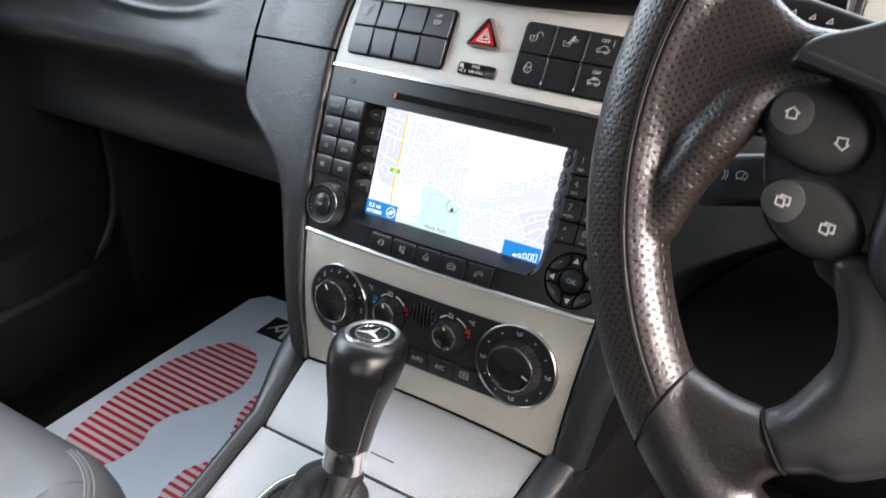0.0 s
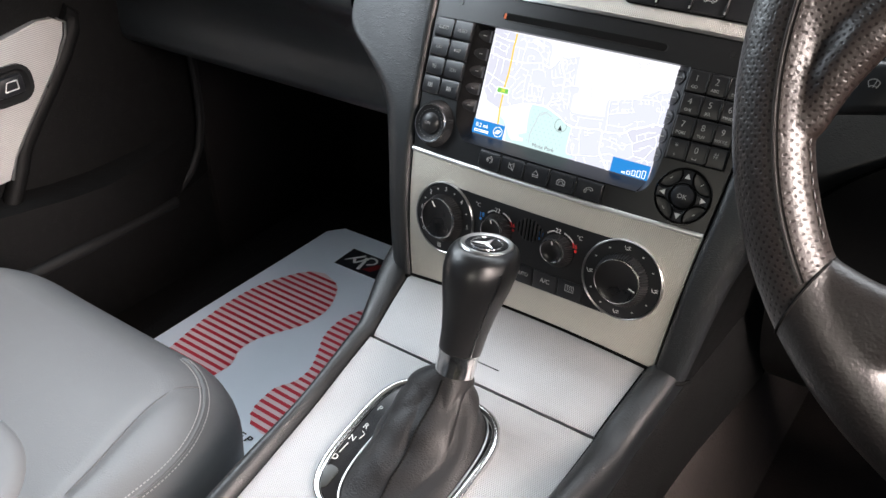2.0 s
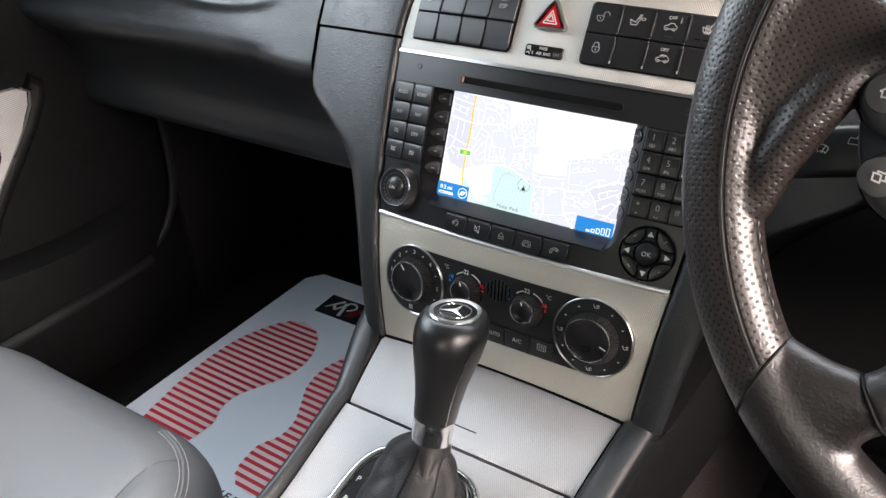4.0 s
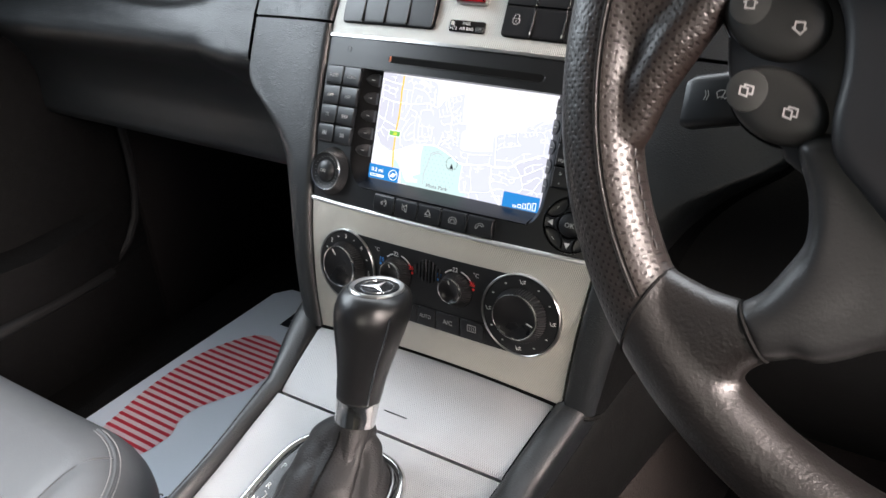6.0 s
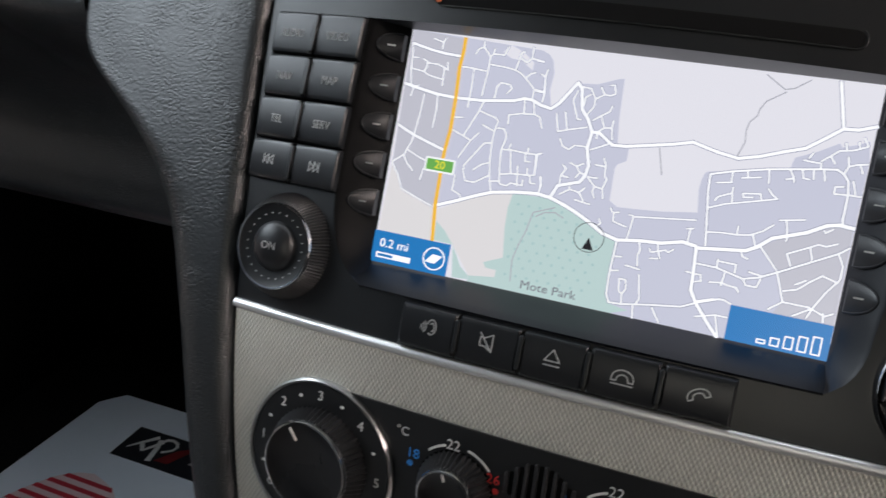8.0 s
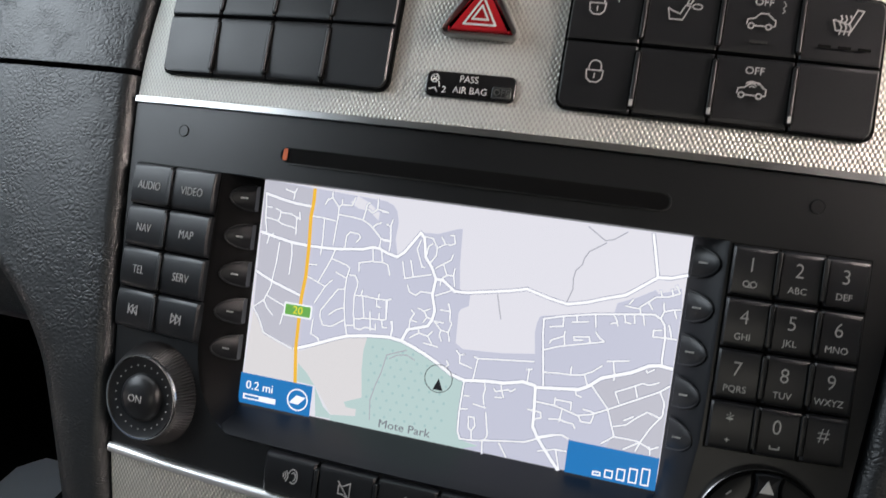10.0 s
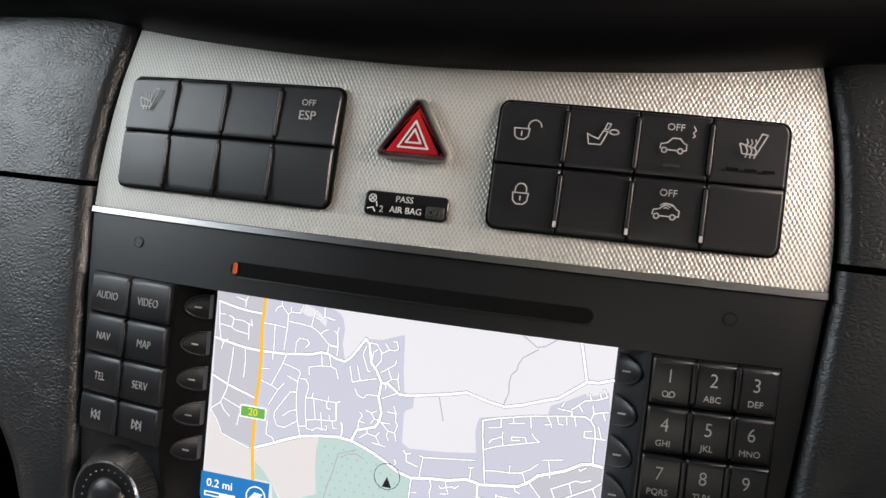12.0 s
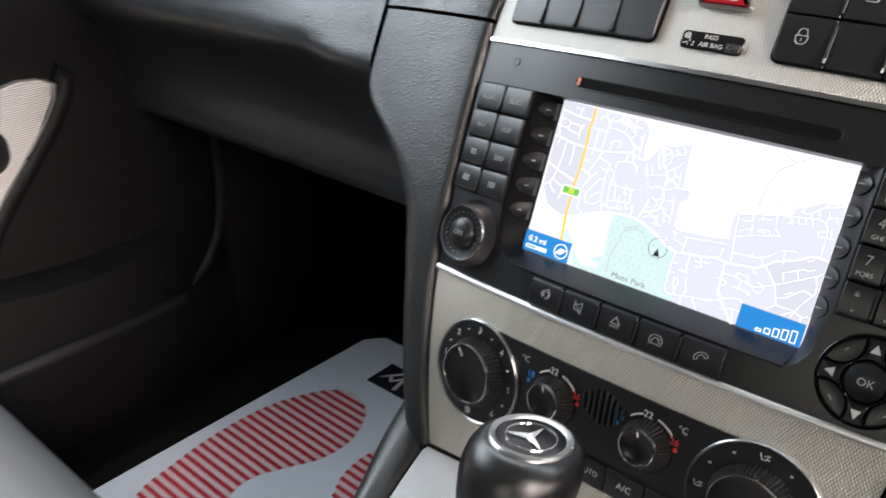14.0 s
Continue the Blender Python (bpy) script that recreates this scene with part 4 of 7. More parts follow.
# soft keys on the bezel's flanks: half rounds with a white dash
for side, zc in ((-1, (0.0324, 0.0188, 0.0056, -0.0076, -0.0206)), (1, (0.0325, 0.0189, 0.0055, -0.0075, -0.0205))):
    for z in zc:
        e = open_l(z) if side < 0 else open_r(z)
        xa, xb = (e + 0.0036, -0.0762) if side < 0 else (0.0722, e - 0.0020)
        fa = lambda x: face(e, z) + (0.0038 - face(e, z)) * (x - e) / ((-0.0750 if side < 0 else 0.0710) - e)
        xm0 = xb if side < 0 else xa
        bm = bmesh.new()
        pts = arc(xb if side < 0 else xa, z, abs(xb - xa), 90, 270, 10, 0.0044) if side < 0 else arc(xa, z, abs(xb - xa), -90, 90, 10, 0.0047)
        loft(bm, [[(x, fa(x) + 0.001, zz2) for x, zz2 in pts], [(x, fa(x) - 0.0014, zz2) for x, zz2 in pts], [(x2, fa(x2) - 0.0020, z + (zz2 - z) * 0.84) for x2, zz2 in ((xm0 + (x - xm0) * 0.86, zz2) for x, zz2 in pts)]])
        k = part("soft_key", bm, M_KEY, nav, "half-round key beside the screen")
        bm = bmesh.new()
        sweep(bm, [(x, fa(x) - 0.0016, zz2) for x, zz2 in pts], 0.00035, 6)
        part("key_rim", bm, M_KEY, k)
        xm = (xa + xb) / 2
        icon([[(-0.5, 0), (0.5, 0)]], xm + 0.0005 * side * -1, z, 0.0030, M_WHITE, k, 0, 0.0005, y=fa(xm) - 0.0023)
# lower keys
xs = (-0.0528, -0.0329, -0.0123, 0.0081, 0.0290, 0.0497)
for i in range(5):
    bm = bmesh.new()
    key(bm, xs[i] + 0.0006, xs[i + 1] - 0.0006, -0.0622, -0.0486, 0.0042)
    k = part("lower_key", bend(bm), M_KEY, nav, "black function key")
    mx, mz, dd = (xs[i] + xs[i + 1]) / 2, -0.0545, -0.0044
    if i == 0:
        icon([arc(-0.9, 0, r, -45, 45, 5) for r in (0.3, 0.6, 0.9)] + [arc(0.7, 0.1, 0.6, 160, -120, 10, 0.9), arc(0.75, 0.1, 0.3, 140, -90, 6, 0.5)], mx, mz, 0.0026, M_GREYPRINT, k, dd, 0.00036)
    elif i == 1:
        icon([["c", (-0.8, 0.5), (-0.2, 0.5), (0.7, 1.0), (0.7, -1.0), (-0.2, -0.5), (-0.8, -0.5)], [(-0.9, 1.0), (0.6, -0.9)]], mx, mz, 0.0026, M_GREYPRINT, k, dd, 0.00036)
    elif i == 2:
        icon([["c", (0, 1.0), (-0.9, -0.3), (0.9, -0.3)], [(-0.9, -0.8), (0.9, -0.8)]], mx, mz, 0.0026, M_GREYPRINT, k, dd, 0.00036)
    else:
        # a telephone handset, laid down on its rest or lifted
        shape = arc(0, -0.3, 1.15, 180, 0, 10, 0.9) + [(1.15, -0.6), (0.65, -0.6)] + arc(0, -0.4, 0.6, 0, 180, 8, 0.5) + [(-0.65, -0.6), (-1.15, -0.6), (-1.15, -0.3)]
        if i == 4:
            c, si = math.cos(radians(24)), math.sin(radians(24))
            shape = [(x * c - z * 0.85 * si, x * si + z * 0.85 * c) for x, z in shape]
        icon([shape] + ([[(-1.15, -0.95), (1.15, -0.95)]] if i == 3 else []), mx, mz, 0.0027, M_GREYPRINT, k, dd, 0.00036)
for x in xs[1:5]:
    bm = bmesh.new()
    plate(bm, rrect(x - 0.0008, x + 0.0008, -0.0605, -0.0500, 0.0007, 2), -0.0046, 0.0, 0.0003)
    part("divider", bend(bm), M_FACE, nav)


def about_z(p, degrees):
    """A turn about the upright line through p, to follow the bow of the stack."""
    return Matrix.Translation(p) @ Matrix.Rotation(radians(degrees), 4, 'Z') @ Matrix.Translation(-Vector(p))


# power knob
KX, KZ = -0.1020, -0.0408
ky = face(KX, KZ) + 0.0042
bm = bmesh.new()
lathe(bm, KX, KZ, [(0.0143, -0.0122), (0.0150, -0.0118), (0.0160, -0.0106), (0.0178, -0.0066), (0.0188, -0.0034), (0.0193, -0.0006)], 192, (1, 4, 0.0006), ky, (False, False))
knob = part("volume_knob", bm, M_RUBBER, nav, "ribbed black rotary knob")
bm = bmesh.new()
lathe(bm, KX, KZ, [(0.0001, -0.0112), (0.0090, -0.0112), (0.0130, -0.0118), (0.0141, -0.0122), (0.0142, -0.010)], 64, None, ky)
part("knob_face", bm, M_FACE, knob)
bm = bmesh.new()
lathe(bm, KX, KZ, [(0.0139, -0.0118), (0.0140, -0.0126), (0.0145, -0.0127), (0.0149, -0.0118), (0.0146, -0.0104)], 64, None, ky, (False, False))
part("knob_ring", bm, M_CHROME, knob, "thin chrome ring")
bm = bmesh.new()
lathe(bm, KX, KZ, [(0.0001, -0.0150), (0.0045, -0.0146), (0.0070, -0.0136), (0.0082, -0.0122), (0.0085, -0.0108)], 48, None, ky)
part("push_button", bm, M_KEY, knob)
legend("ON", KX, KZ, 0.0026, M_GREYPRINT, knob, y=ky - 0.0151, bold=-0.00004)
bm = bmesh.new()
for i in range(24):
    a = 2 * math.pi * i / 24
    sweep(bm, [(KX + 0.0112 * math.cos(a), ky - 0.0118, KZ + 0.0112 * math.sin(a)), (KX + 0.0112 * math.cos(a), ky - 0.0112, KZ + 0.0112 * math.sin(a))], 0.00028, 5)
part("dot", bm, M_GREYPRINT, knob, kind="stuff")
knob.matrix_basis = about_z((KX, ky, KZ), -5.0)
# four-way pad
PX, PZ = 0.1010, -0.0420
py = face(PX, PZ)


def corner_arc(a, r, side, n=7):
    """From the pad's rim to the point nearest its middle, along the round edge of the corner key at angle a."""
    c = (PX + 0.0190 * math.cos(radians(a)), PZ + 0.0190 * math.sin(radians(a)))
    reach = math.degrees(math.acos((0.0190 ** 2 + r * r - 0.0174 ** 2) / (2 * 0.0190 * r)))
    return [(c[0] + r * math.cos(radians(a + 180 - side * (reach + (4 - reach) * k / n))), c[1] + r * math.sin(radians(a + 180 - side * (reach + (4 - reach) * k / n)))) for k in range(n + 1)]


bm = bmesh.new()
lathe(bm, PX, PZ, [(0.0182, -0.001), (0.0183, -0.0026), (0.0186, -0.0031), (0.0189, -0.0026), (0.0191, 0.0015)], 72, None, py, (False, False))
ring = part("cursor_pad", bm, M_CHROME, nav, "round four-way cursor pad with chrome ring")
bm = bmesh.new()
lathe(bm, PX, PZ, [(0.0001, -0.0010), (0.0180, -0.0010), (0.0181, 0.001)], 48, None, py)
part("pad_well", bm, M_DARK, ring)
for q in range(4):
    bm = bmesh.new()
    a0 = 90 * q
    # an arm of a cross whose flanks are hollowed by the round corner keys
    pts = arc(PX, PZ, 0.0174, a0 - 12.5, a0 + 12.5, 6) + corner_arc(a0 + 45, 0.0104, -1) + arc(PX, PZ, 0.0090, a0 + 40, a0 - 40, 8) + corner_arc(a0 - 45, 0.0104, 1)[::-1]
    rings = [[(x, py + 0.001, z) for x, z in pts], [(x, py - 0.0030, z) for x, z in pts]]
    mid = Vector((PX + 0.0132 * math.cos(radians(a0)), PZ + 0.0132 * math.sin(radians(a0))))
    rings.append([(x + (mid.x - x) * 0.08, py - 0.0036, z + (mid.y - z) * 0.08) for x, z in pts])
    rings.append([(x + (mid.x - x) * 0.6, py - 0.0030, z + (mid.y - z) * 0.6) for x, z in pts])
    loft(bm, rings)
    kk = part("arrow_key", bm, M_KEY, ring)
    bm = bmesh.new()
    u = Vector((math.cos(radians(a0)), math.sin(radians(a0))))
    v = Vector((-u.y, u.x))
    tp = [mid + u * 0.0022, mid - u * 0.0014 + v * 0.0020, mid - u * 0.0014 - v * 0.0020]
    loft(bm, [[(p.x, py - 0.0030, p.y) for p in tp], [(p.x, py - 0.0037, p.y) for p in tp]])
    part("arrow", bm, M_WHITE, kk, smooth=False)
    bm = bmesh.new()
    a1 = a0 + 45
    pts = arc(PX, PZ, 0.0174, a1 - 29, a1 + 29, 8) + corner_arc(a1, 0.0096, 1)[:-1] + corner_arc(a1, 0.0096, -1)[::-1]
    cm = (PX + 0.0138 * math.cos(radians(a1)), PZ + 0.0138 * math.sin(radians(a1)))
    loft(bm, [[(x, py + 0.001, z) for x, z in pts], [(x, py - 0.0018, z) for x, z in pts], [(x + (cm[0] - x) * 0.10, py - 0.0024, z + (cm[1] - z) * 0.10) for x, z in pts], [(x + (cm[0] - x) * 0.6, py - 0.0020, z + (cm[1] - z) * 0.6) for x, z in pts]])
    part("corner_key", bm, M_FACE, ring)
    dv = Vector((math.cos(radians(a1)), math.sin(radians(a1))))
    icon([[(-0.5 * dv.y, 0.5 * dv.x), (0.5 * dv.y, -0.5 * dv.x)] if q % 2 else [(-0.5, -0.5 if q == 0 else 0.5), (0.5, 0.5 if q == 0 else -0.5)]], PX + 0.0145 * dv.x, PZ + 0.0145 * dv.y, 0.0016, M_GREYPRINT, ring, y=py - 0.0026, w=0.0004)
bm = bmesh.new()
lathe(bm, PX, PZ, [(0.0001, -0.0062), (0.0045, -0.0058), (0.0072, -0.0046), (0.0082, -0.0026), (0.0082, 0.001)], 40, None, py)
okb = part("ok_button", bm, M_KEY, ring)
legend("OK", PX, PZ, 0.0031, M_GREYPRINT, okb, y=py - 0.0063)
ring.matrix_basis = about_z((PX, py, PZ), 9.3)

# the screen and its map, in millimetres about the screen's middle
bm = bmesh.new()
box(bm, -0.0722, 0.0722, 0.0, 0.004, -0.0405, 0.0405)
screen = part("screen", bm, S_LAND, nav, "lit navigation map display", smooth=False)
LAYER = [0]


def area(name, pts, material):
    LAYER[0] += 1
    y = -0.00005 * LAYER[0]
    bm = bmesh.new()
    vs = [bm.verts.new((max(-72, min(72, x)) / 1000, y, max(-40.3, min(40.3, z)) / 1000)) for x, z in pts]
    f = bm.faces.new(vs)
    f.normal_update()
    bmesh.ops.triangulate(bm, faces=[f])
    return part(name, bm, material, screen, smooth=False)


def road(bm, pts, w):
    stroke(bm, [(x / 1000, z / 1000) for x, z in pts], w / 1000, False, -0.00050 - 0.00004 * LAYER[0], 0.00002)


area("map_town", [(-72, 40.3), (-26.7, 38.3), (-24.1, 37.2), (-22.6, 35.4), (-21.6, 31.5), (-22, 26.1), (-20.5, 20.2), (-17.9, 22.2), (-13.2, 29.4), (-7.4, 29.8), (-1.1, 32.3), (0.5, 32.6), (1.2, 20.2), (2.2, 12.5), (5.9, 11.3), (5.9, 7.4), (3.4, 6), (2.8, 4.6), (3.2, -5.6), (5.8, -7.2), (13.1, -6.7), (19.5, -6.1), (29.5, -4.5), (28.5, 2.5), (28.8, 5.8), (29.4, 7.8), (30.1, 8.2), (52.2, 12.9), (52.8, 16.2), (58.3, 18.8), (63.6, 22.1), (64.5, 21.1), (68.3, 22.4), (71.1, 23.8), (72, 18), (72, -40.3), (9, -40.3), (15.1, -38.3), (8.6, -37.3), (7.7, -34.5), (7.5, -27.4), (7.4, -17.7), (3.1, -16.1), (-2.6, -12.9), (-10.5, -9.5), (-15.1, -8), (-26.9, -8.3), (-34.3, -9.7), (-53.1, -17.6), (-60.7, -15.7), (-65.6, -14), (-67.9, -9.3), (-70.9, -5.5)], S_TOWN)
area("map_town_grey", [(-72, 40.3), (-52.7, 38.9), (-52.6, 34.8), (-53, 29.2), (-52.4, 19.6), (-52.2, 8.5), (-52.9, 0.6), (-52.8, -7.1), (-52.7, -17), (-51.4, -29.1), (-53.1, -17.6), (-60.7, -15.7), (-65.6, -14), (-67.9, -9.3), (-70.9, -5.5)], S_TOWN2)
area("map_town_grey", [(48.7, -11.3), (54.9, -6.8), (67.9, -1.1), (71.7, -1.4), (72, -40.3), (50, -40.3), (57.5, -25.9), (54.4, -17.5)], S_TOWN2)
area("map_pale_ground", [(-70.9, -5.5), (-67.9, -9.3), (-65.6, -14), (-60.7, -15.7), (-53.1, -17.6), (-51.9, -18.5), (-35.3, -10), (-27.4, -8.7), (-28.2, -13.7), (-28, -20.6), (-26.7, -30.1), (-32.9, -32.9), (-31.9, -34.5), (-28.2, -34.6), (-28.2, -37), (-37.2, -38.3), (-44.1, -29.6), (-50.8, -23), (-51.6, -30.2), (-60, -40.3), (-72, -40.3)], S_PALE)
area("map_clearing", [(-39.5, 36.2), (-37, 38.8), (-32.4, 36.9), (-28.6, 34), (-28.7, 31.4), (-32.7, 34.2), (-36.4, 34.5)], S_LAND)
area("map_park", [(-27.4, -8.9), (-28.2, -13.7), (-28, -20.6), (-26.7, -30.1), (-32.9, -32.9), (-31.9, -34.5), (-28.2, -34.6), (-28.2, -37), (-37.2, -38.3), (-37.3, -40.3), (-44, -40.3), (10, -40.3), (15.1, -38.3), (8.6, -37.3), (7.7, -34.5), (7.5, -27.4), (7.4, -17.7), (3.1, -16.1), (-2.6, -12.9), (-10.5, -9.5), (-15.1, -8.1)], S_PARK)
area("map_park", [(-50.8, -23), (-47.8, -25.3), (-44.1, -29.6), (-40.2, -36), (-37.2, -38.3), (-37.4, -39.7), (-42.6, -40), (-44.2, -29.3), (-51.2, -29.1), (-51.4, -22.4)], S_PARK)
random.seed(4)
bm = bmesh.new()
for i in range(8):
    for j in range(9):
        x, z = -25 + i * 3.6 + (j % 2) * 1.8, -12 - j * 2.9
        if x < 5 and z < -9 - max(0, x + 15) * 0.45:
            bmesh.ops.create_circle(bm, cap_ends=True, segments=8, radius=0.0005, matrix=Matrix.Translation((x / 1000, -0.0005, z / 1000)) @ Euler((radians(90), 0, 0)).to_matrix().to_4x4())
part("map_park_dots", bm, S_PARK2, screen, smooth=False, kind="stuff")
for pts in ([(40.8, 39), (46.4, 35.3), (49, 36), (52.8, 38.9)], [(46.9, 34.6), (42.1, 31.2), (40.8, 28.7), (40.5, 26.7), (38.7, 24.5), (38.3, 21.8), (38.6, 18.4), (37.3, 14.2)], [(15, 12.9), (17.1, 5)], [(-18.5, -14.8), (-16, -13.1), (-12.7, -12.5), (-9.8, -13.7)], [(-13, -10.9), (-19.6, -13.7), (-20.8, -20.1), (-22.2, -24.5), (-23.5, -30.2), (-22.8, -37)]):
    bm = bmesh.new()
    road(bm, pts, 0.35)
    part("map_track", bm, S_TRACK, screen, smooth=False)


# the streets of each part of the town
west_streets = ([(-70.7, 35.4), (-70.2, 30.9), (-70, 26.7), (-69, 21.8)],
    [(-70.2, 30.7), (-67.9, 30.8)],
    [(-66.3, 30.6), (-64.5, 29.9), (-64.5, 28), (-65.1, 26.4), (-70.1, 27)],
    [(-64.4, 29.4), (-60.7, 29.4), (-57.1, 28.1), (-58.2, 28.3), (-57.9, 22.6)],
    [(-57.4, 30.3), (-56.9, 27.8)],
    [(-65.1, 26.4), (-63.5, 25.4), (-58, 24.6)],
    [(-63.6, 37.8), (-60.1, 36.9), (-60.1, 34.6)])
far_west_streets = ([(-60.1, 36.9), (-59.4, 38.4)],
    [(-66.1, 21.6), (-67.7, 20.7), (-68.4, 17.7)],
    [(-63.6, 18.8), (-63.9, 11.8), (-64.5, 6.8), (-65, 2.5), (-67, -2.4), (-70.8, -5.5)],
    [(-58.9, 19.1), (-58.4, 14.7), (-58.6, 8.2)],
    [(-66.1, -0.5), (-60.8, -2.6), (-58.9, -3.2)],
    [(-66.9, -2.6), (-65.4, -5), (-62.9, -7.2)],
    [(-59.1, -5.9), (-59.7, -9.9)],
    [(-70.8, -5.5), (-67.9, -9.3), (-65.6, -14), (-60.7, -15.7), (-54.2, -17.8)])
north_streets = ([(-52.3, 29.7), (-48, 29.6), (-43.7, 29.2)],
    [(-48, 29.6), (-47.7, 22.9), (-47.8, 16.7)],
    [(-43.2, 34.1), (-43.1, 30.3), (-43.5, 24.1), (-43.7, 21)],
    [(-46.1, 38.9), (-45.8, 36.9), (-43.2, 34.1), (-42.2, 35.1), (-38.6, 35.2), (-37.6, 38.1)],
    [(-45.8, 36.9), (-47.5, 36.2), (-48.3, 34.4)],
    [(-42.2, 35.1), (-42.2, 36.9)])
far_north_streets = ([(-43.1, 31.6), (-37.3, 31.3), (-34, 30.8), (-32.1, 30), (-30.3, 28.7), (-26.8, 25.4), (-23.5, 25.1)],
    [(-30.3, 28.7), (-28.9, 30.2), (-27.4, 30.8)],
    [(-26.8, 25.4), (-27, 22.6)],
    [(-34, 30.8), (-33.1, 36.5), (-32.1, 37)],
    [(-32.8, 34.8), (-30.9, 33.7), (-29.3, 35.2), (-25.4, 34.6)],
    [(-29.3, 35.2), (-29.5, 38.7)],
    [(-25.4, 30.6), (-23.9, 29.8), (-23.4, 24.4), (-23.4, 21.9)],
    [(-39.3, 20.8), (-39.2, 24.6), (-38, 26.1), (-35, 25.9), (-34.1, 24.7), (-35.4, 23)])
mid_streets = ([(-42.7, 19), (-43.7, 15.8), (-45.6, 11.4), (-47.5, 7.1), (-51.5, 8.5)],
    [(-43.7, 16.1), (-37.6, 14.5), (-36.6, 13.6)],
    [(-47.5, 7.1), (-44.7, 6), (-47.9, -0.2)],
    [(-44.7, 6), (-42.4, 8.7)],
    [(-51.9, 12.7), (-48.8, 13.1)],
    [(-41.5, 11.6), (-37.3, 10.1)],
    [(-36.6, 13.6), (-37.3, 10.1), (-37.4, 6.3), (-37, 0.8), (-36.1, -4.6), (-34.7, -9.4)],
    [(-36.3, 11.4), (-34.2, 11.4), (-33.1, 9.6), (-33.1, 7.6), (-33.8, 4.7), (-33.3, -1.4), (-32.3, -6.5)],
    [(-37.6, 6.2), (-39.9, 5.8), (-45.3, -2.5), (-45.3, -4.6), (-43.9, -7.5), (-40.8, -7.5), (-36.2, -4.3)],
    [(-36.9, -0.2), (-39.6, -1.3), (-42, -3.5)],
    [(-35.9, -6.3), (-32.5, -5.6)],
    [(-47.7, -6.2), (-47.8, -11.3), (-44.9, -12.4), (-44.4, -13.9)])
estate_streets = ([(-33.6, 4.7), (-30.4, 5), (-25, 4.7), (-21.8, 4.9), (-20.5, 5.5)],
    [(-31.4, 5), (-31, 6.9)],
    [(-25, 4.7), (-25, 6.6)],
    [(-25.7, 4.8), (-25.3, 2.1), (-23.9, 2.1)],
    [(-30.7, 4.8), (-29.4, -2.2)],
    [(-21.8, 4.9), (-21.5, -1.8), (-23, -2.1), (-22.4, -4.6), (-20.9, -4.5)],
    [(-32.7, -3.4), (-29.2, -2.6), (-23, -2.1)],
    [(-27.5, 0.2), (-26.5, -6.3)],
    [(-24.2, -0.1), (-23.9, -2.1)],
    [(-32.3, -6.5), (-30, -6.8), (-28.7, -5.6), (-24.8, -5.8), (-25, -4)],
    [(-19.3, -2), (-18.9, -4.1), (-19.1, -7)],
    [(-29.2, 21.7), (-28.6, 17.4), (-33.5, 16.1), (-33.2, 13.2)],
    [(-26.2, 21.7), (-25.2, 17.5), (-28.5, 17.2)],
    [(-25.2, 17.5), (-23.3, 16.9), (-22.1, 13.5)])
hill_streets = ([(-26, 24.9), (-23.3, 24.9), (-23.9, 30.2), (-23.5, 32.3)],
    [(-23.3, 24.9), (-23.4, 21.8)],
    [(-27.5, 34.7), (-25.4, 34.5)],
    [(-18.2, 18.8), (-16.8, 13.2), (-13.9, 14.2), (-7.9, 15.9)],
    [(-15.5, 19.6), (-13.9, 14.2)],
    [(-12.8, 27), (-13.8, 23.7), (-11.4, 18), (-10.3, 18)],
    [(-11.6, 28.3), (-8.9, 28.1), (-7, 25.2), (-7, 22.5), (-8.6, 20)],
    [(-8.6, 26.3), (-10.1, 25.1), (-10.2, 22.5)])
far_hill_streets = ([(-7, 25), (-4.4, 26.8), (-2.5, 26.7), (-1.1, 27.5), (-1.9, 30.1), (-3.1, 29.9)],
    [(-4.4, 26.8), (-5.9, 28.9)],
    [(-6.6, 18.3), (-4.2, 20.1), (-1.8, 21.8), (-1.4, 23.5)],
    [(-4.2, 20.1), (-2.6, 16.5), (-4.4, 14.9), (-4.4, 12.9)],
    [(-2.6, 16.5), (-0.3, 16.8), (-0.2, 19.1)],
    [(-0.3, 16.8), (0.5, 13.2)],
    [(-15.6, 11.1), (-14.4, 8.9), (-12.2, 8.1), (-10.7, 9.7), (-6.6, 9.8)],
    [(-5.5, 9.1), (-1.1, 11.3), (0.1, 12.2)])
slope_streets = ([(-0.8, 7.1), (0.2, 4.9), (0.4, 1.6), (1.2, 0.7), (0.4, -2.4), (-2.1, -2.1), (-4.8, 0.5)],
    [(-3.1, 4.7), (0.3, 4.6)],
    [(0.4, -2.4), (1.2, -5.3)],
    [(-2.1, -2.1), (-2.5, -3.8), (-1.5, -5.7)],
    [(-10.9, 4), (-8.7, 3.3), (-7.4, 1.4), (-8.5, -0.4)],
    [(-8.7, 3.3), (-6.8, 4.4)],
    [(-7.4, 1.4), (-5.6, 1)],
    [(-13.1, 3), (-11.9, 1.9), (-13.1, -0.4), (-13.1, -3.1)],
    [(-13.1, -0.4), (-10.8, -0.7)],
    [(-4.8, 0.5), (-1.6, 0.6)],
    [(-9.7, -3.3), (-9.6, -4.3), (-6.4, -4.8), (-4.7, -7.2)],
    [(-9.6, -4.3), (-12.4, -6.4)],
    [(-6.4, -4.8), (-5, -3.1)],
    [(-7.4, -7.3), (-2.5, -7.9)],
    [(-21.5, -1.6), (-22.2, 4.7), (-20.9, 5.4)],
    [(-19.7, -2.1), (-18.7, -4.6), (-19.1, -7.1)])
